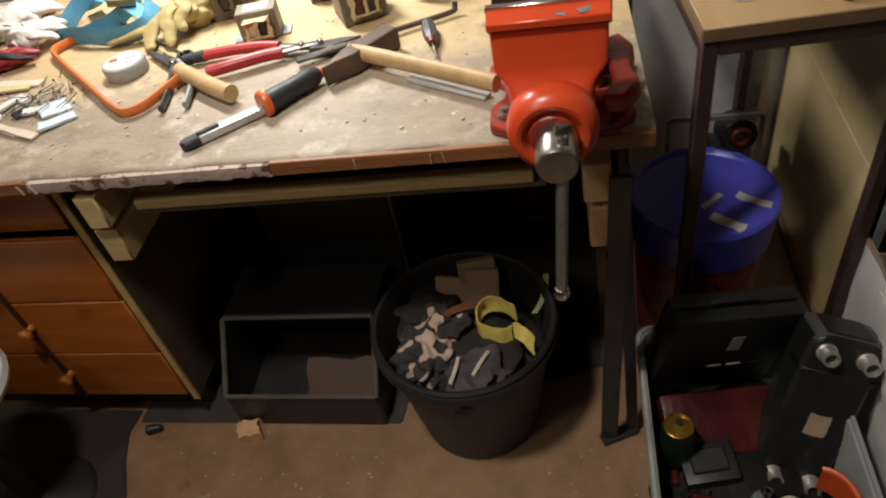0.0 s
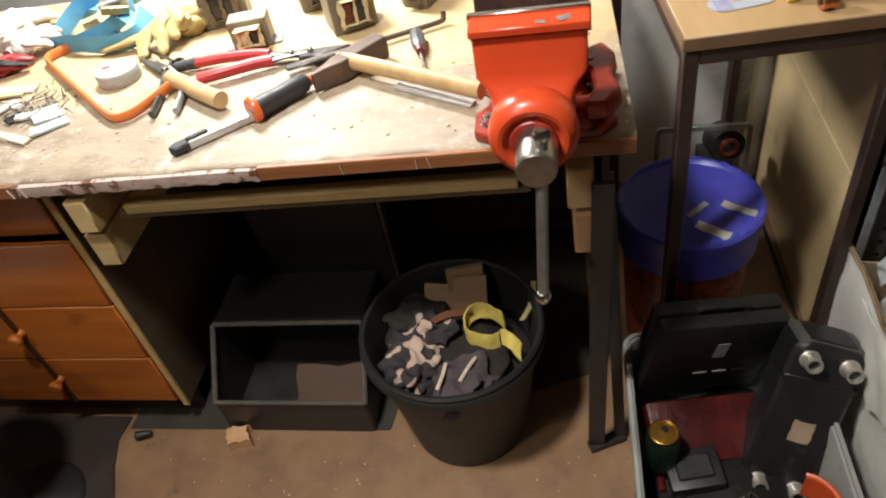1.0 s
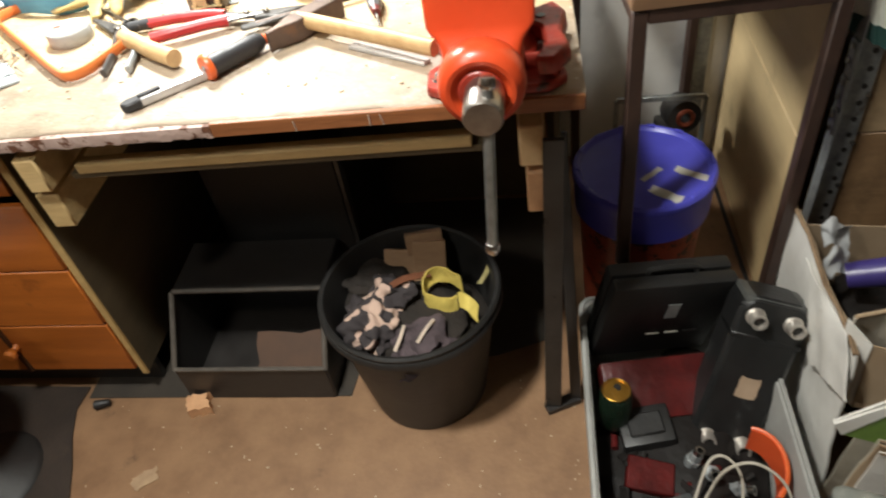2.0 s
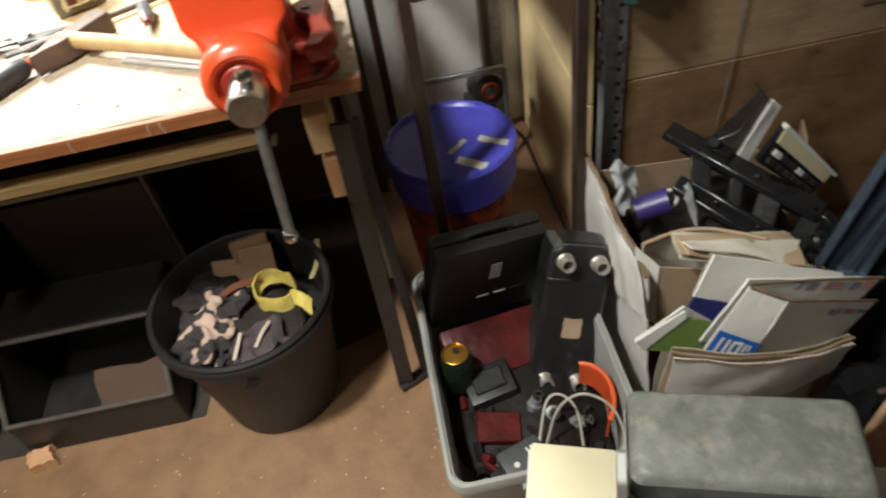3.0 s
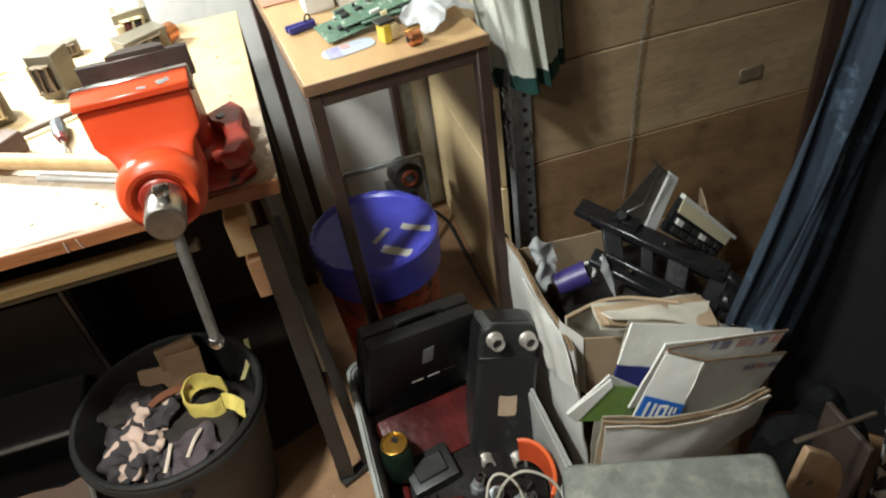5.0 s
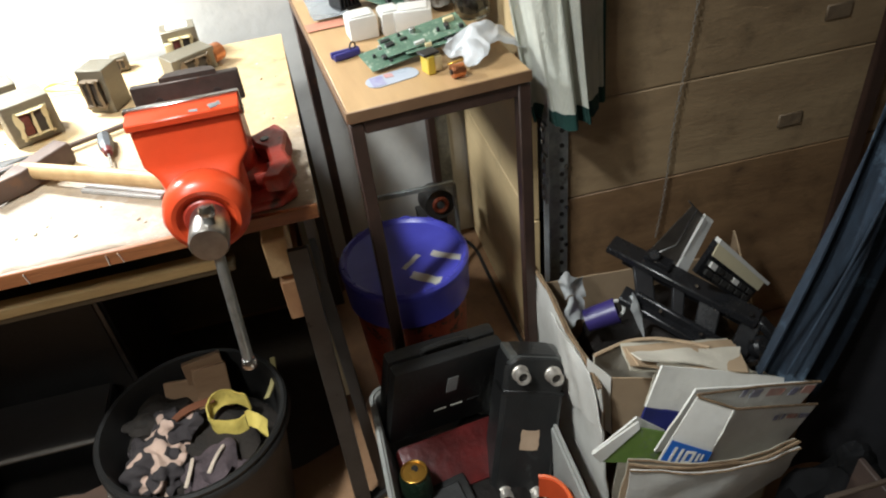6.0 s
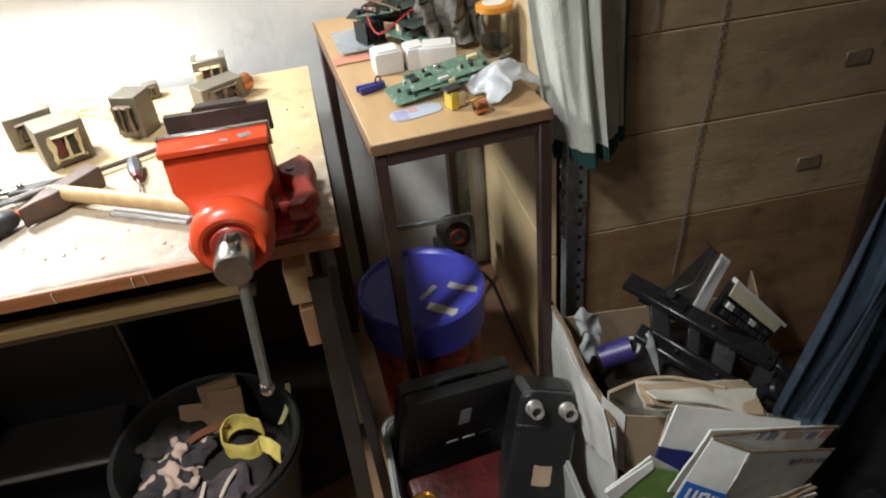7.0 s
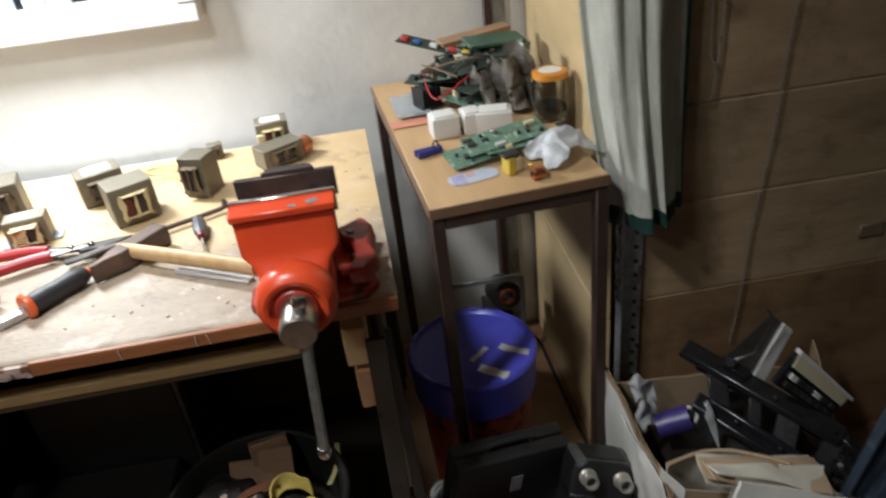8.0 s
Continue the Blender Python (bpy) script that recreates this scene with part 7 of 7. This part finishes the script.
for x, y, w, rz in ((0.160, 0.500, 0.062, 6), (0.222, 0.498, 0.044, 4), (0.272, 0.486, 0.080, -10)):
    cpx = thing("white_cap_block", pose(x, y, TZ, 0, 0, rz), "white moulded plastic block", "plastic block", "white blocks on the table")
    part("body", box((0, 0, 0.024), (w, 0.058, 0.048), 0.005, None, 2), WHITEPLASTIC, cpx)
    part("top", box((0, 0, 0.0495), (w * 0.78, 0.046, 0.003), 0.001), WHITEPLASTIC, cpx)
BAGFILM = surf("translucent_film", (0.76, 0.77, 0.78), (0.64, 0.66, 0.68), 18, 0.42, bump=0.3, bscale=60)
BAGFILM.node_tree.nodes["Principled BSDF"].inputs["Transmission Weight"].default_value = 0.55
solo("plastic_bag", sheet(lambda u, v: crumple((0.125 * (u - 0.5), 0.115 * (v - 0.5), 0.010 + 0.050 * math.sin(3.14 * u) * math.sin(2.6 * v + 0.4)), 0.050, 0.016, 4), 30, 30, 0.0008), BAGFILM, pose(0.368, 0.295, TZ + 0.002, 0, 0, 20), "crumpled translucent plastic bag on the table", "plastic bag", sharp=25)
CLEARFILM = surf("pale_film", (0.62, 0.65, 0.67), (0.52, 0.55, 0.57), 18, 0.22, bump=0.25, bscale=40)
CLEARFILM.node_tree.nodes["Principled BSDF"].inputs["Transmission Weight"].default_value = 0.6
solo("film_sheet", sheet(lambda u, v: crumple((0.085 * u - 0.02, 0.17 * v, 0.004 + 0.006 * u * v), 0.06, 0.004, 3), 12, 16, 0.0006), CLEARFILM, pose(0.085, 0.620, TZ + 0.004, 0, 0, 4), "clear glossy film sheet on the table", "film")
solo("red_paper", slab(torn(0.085, 0.050, 51, 3, 0.1), 0.0008), surf("pink_paper", (0.56, 0.24, 0.16), None, 9, 0.5), pose(0.088, 0.600, TZ + 0.002, 0, 0, 6), "salmon pink paper scrap", "paper")
# the heap of boards at the back
heapr = random.Random(77)
for k in range(9):
    x, y = 0.245 + heapr.uniform(-0.085, 0.085), 0.705 + heapr.uniform(-0.075, 0.085)
    circuit_board(pose(x, y, TZ + 0.018 + 0.0108 * k, heapr.uniform(-13, 13), heapr.uniform(-10, 10), heapr.uniform(-35, 45)), heapr.uniform(0.14, 0.24), heapr.uniform(0.07, 0.13), 100 + k,
                  "scrapped circuit board in a heap", PCBG if k % 3 == 1 else PCBD, 15, 0.022)
tb = circuit_board(pose(0.205, 0.765, TZ + 0.122, 6, 12, -30), 0.24, 0.05, 300, "narrow board with coloured connectors on the heap", PCBD, 8, 0.012)
for x, mt in ((-0.10, REDC), (-0.065, BLUEC), (-0.02, WHT), (0.03, REDC), (0.065, YEL)):
    part("connector", box((x, -0.008, 0.006), (0.020, 0.014, 0.010), 0.0015), mt, tb)
solo("wooden_strip", box((0, 0, 0), (0.19, 0.045, 0.014), 0.002), SCRAPWOOD, pose(0.290, 0.800, TZ + 0.134, 3, -3, 14), "pale wooden strip on the heap", "strip")
solo("steel_cover", box((0, 0, 0), (0.15, 0.07, 0.012), 0.003), surf("green_grey_cover", (0.06, 0.12, 0.08), None, 10, 0.4), pose(0.330, 0.740, TZ + 0.130, 6, 4, 10), "flat green metal cover on the heap", "cover")
for k in range(7):
    pts = [(heapr.uniform(-0.12, 0.12), heapr.uniform(-0.09, 0.09), heapr.uniform(0.02, 0.10)) for _ in range(5)]
    solo("ribbon_wire", tube(smooth_path(pts, 6), 0.0022, 6), (CHIPB, CHIPB, KRAFT, REDC, CHIPB, CHIPB, KRAFT)[k], pose(0.26, 0.68, TZ + 0.02), "loose wire tangled in the heap", "wire", "wires in the heap")
HEATSINK = surf("black_heatsink", (0.022, 0.022, 0.023), None, 12, 0.4, metal=0.3)
for x, y, rz in ((0.330, 0.625, -20), (0.145, 0.690, 30)):
    hs = thing("heatsink", pose(x, y, TZ + 0.002, 0, 0, rz), "black finned heatsink among the boards", "heatsink", "heatsinks")
    part("base", box((0, 0, 0.004), (0.06, 0.05, 0.008), 0.001), HEATSINK, hs)
    for k in range(6):
        part("fin", box((-0.026 + 0.0104 * k, 0, 0.030), (0.0025, 0.048, 0.052), 0.0005), HEATSINK, hs)
ANTISTATIC = surf("smoky_antistatic_film", (0.20, 0.185, 0.16), (0.10, 0.092, 0.08), 16, 0.28, bump=0.35, bscale=50, stain=(0.34, 0.32, 0.28), stain_scale=22, stain_at=0.58)
for k, (x, y, z, w, h, rz, seed) in enumerate(((0.330, 0.560, 0.012, 0.10, 0.125, 8, 3), (0.275, 0.585, 0.030, 0.09, 0.085, -15, 9), (0.362, 0.585, 0.006, 0.07, 0.15, 40, 14))):
    solo("antistatic_bag", sheet(lambda u, v: crumple((w * (u - 0.5) * (1 - 0.3 * v), 0.030 * math.sin(7 * u + 2 * v), h * v), 0.045, 0.016, seed), 22, 22, 0.0008), ANTISTATIC, pose(x, y, TZ + z, 0, 0, rz), "crinkled smoky antistatic bag among the boards", "plastic bag", "antistatic bags", sharp=25)
jar = thing("glass_jar", pose(0.405, 0.500, TZ), "clear glass jar with an orange-yellow lid", "jar")
JG = clear("jar_glass", (0.86, 0.88, 0.84), 0.04)
gl = part("glass", lathe([(0, 0.001), (0.036, 0.001), (0.040, 0.006), (0.040, 0.085), (0.036, 0.096), (0.036, 0.102), (0.0335, 0.102), (0.0335, 0.094), (0.0375, 0.083), (0.0375, 0.008), (0, 0.006)], 36), JG, jar)
part("lid", lathe([(0, 0.112), (0.036, 0.112), (0.0395, 0.110), (0.040, 0.098), (0.038, 0.097), (0.038, 0.104), (0, 0.106)], 40), surf("amber_lid", (0.62, 0.27, 0.03), (0.54, 0.22, 0.025), 12, 0.35), jar, "orange-yellow screw lid")
part("lid_label", lathe([(0, 0.1125), (0.026, 0.1125), (0.026, 0.1132), (0, 0.1132)], 30), TAPE, jar)
part("contents", blob((0, 0, 0.026), (0.034, 0.034, 0.020), 6, 0.2), DARKJUNK, jar)

# ---- things behind the small table ----
st = thing("wooden_block", pose(0.30, 0.83, 0), "blackened block on the floor under the motor", "block")
part("block", box((0, 0, 0.10), (0.085, 0.10, 0.20), 0.004), BLACKSTEEL, st)
mo = thing("motor_winding", pose(0.318, 0.81, 0.20), "round motor stator with copper windings in a steel frame", "motor")
part("stator", lathe([(0.020, -0.04), (0.046, -0.04), (0.048, -0.036), (0.048, 0.036), (0.046, 0.04), (0.020, 0.04)], 30, pose(0, 0, 0.05, 78, 0, 8), True), BLACKSTEEL, mo)
part("winding", lathe([(0.020 + 0.007 * math.cos(a), 0.046 + 0.007 * math.sin(a)) for a in [k * math.pi / 4 for k in range(8)]], 24, pose(0, 0, 0.05, 78, 0, 8), True), surf("red_winding", (0.30, 0.075, 0.035), (0.12, 0.03, 0.018), 40, 0.35, metal=0.5, bump=0.3), mo, "red-brown copper winding")
fr = thing("motor_stand", pose(0.25, 0.75, 0), "bent grey steel frame round the motor", "frame")
part("top_bar", box((0.0, 0, 0.340), (0.235, 0.012, 0.016), 0.002), ZINC, fr)
part("upright", box((0.118, 0, 0.17), (0.012, 0.012, 0.34), 0.002), ZINC, fr)
part("upright", box((-0.118, 0, 0.17), (0.012, 0.012, 0.34), 0.002), ZINC, fr)
solo("black_cable", tube(smooth_path([(-0.06, 0.38, 0.10), (-0.035, 0.42, 0.05), (-0.005, 0.40, 0.012), (0.0, 0.28, 0.006), (0.004, 0.10, 0.006), (0.008, -0.06, 0.006)], 8), 0.0055, 8), BLACKPLASTIC, pose(0.438, 0.42, 0), "black cable along the foot of the side panel", "cable")
# grit on the floor
grit = bmesh.new()
grnd = random.Random(8)
for k in range(160):
    s = grnd.uniform(0.001, 0.0035)
    add_box(grit, (grnd.uniform(-1.3, 0.05), grnd.uniform(-0.65, 0.12), s * 0.3), (s * grnd.uniform(0.7, 2), s, s * 0.6), 0, pose(0, 0, 0, 0, 0, grnd.uniform(0, 180)))
solo("grit", grit, SHAV, pose(0, 0, 0), "pale grit and chips scattered on the floor", "grit", kind="stuff")

# round white stool and a painted dark floor shadow at the bench's near end
stl = thing("round_stool", pose(-1.425, -0.205, 0), "round white plastic stool beside the drawers", "stool")
part("seat", lathe([(0, 0.42), (0.140, 0.42), (0.156, 0.428), (0.160, 0.440), (0.154, 0.452), (0.130, 0.456), (0, 0.452)], 44), WHITEPLASTIC, stl)
part("pedestal", lathe([(0, 0.42), (0.024, 0.42), (0.024, 0.05), (0.05, 0.03), (0.12, 0.016), (0.13, 0.006), (0.13, 0.0), (0, 0.0)], 32), BLACKPLASTIC, stl)
solo("rubber_mat", slab([(0.27, 0.36), (0.262, 0.29), (0.29, 0.21), (0.33, 0.13), (0.375, 0.02), (0.40, -0.12), (0.37, -0.30), (-0.40, -0.30), (-0.40, 0.37)], 0.005, None, 0.0015), surf("dark_floor_shadow", (0.040, 0.027, 0.019), (0.022, 0.015, 0.011), 9, 0.75, bump=0.4, bscale=80, stain=(0.045, 0.030, 0.02), stain_scale=8, stain_at=0.58), pose(-1.55, -0.30, 0.0005), "dark shadow painted on the floor by the drawers", "mat")
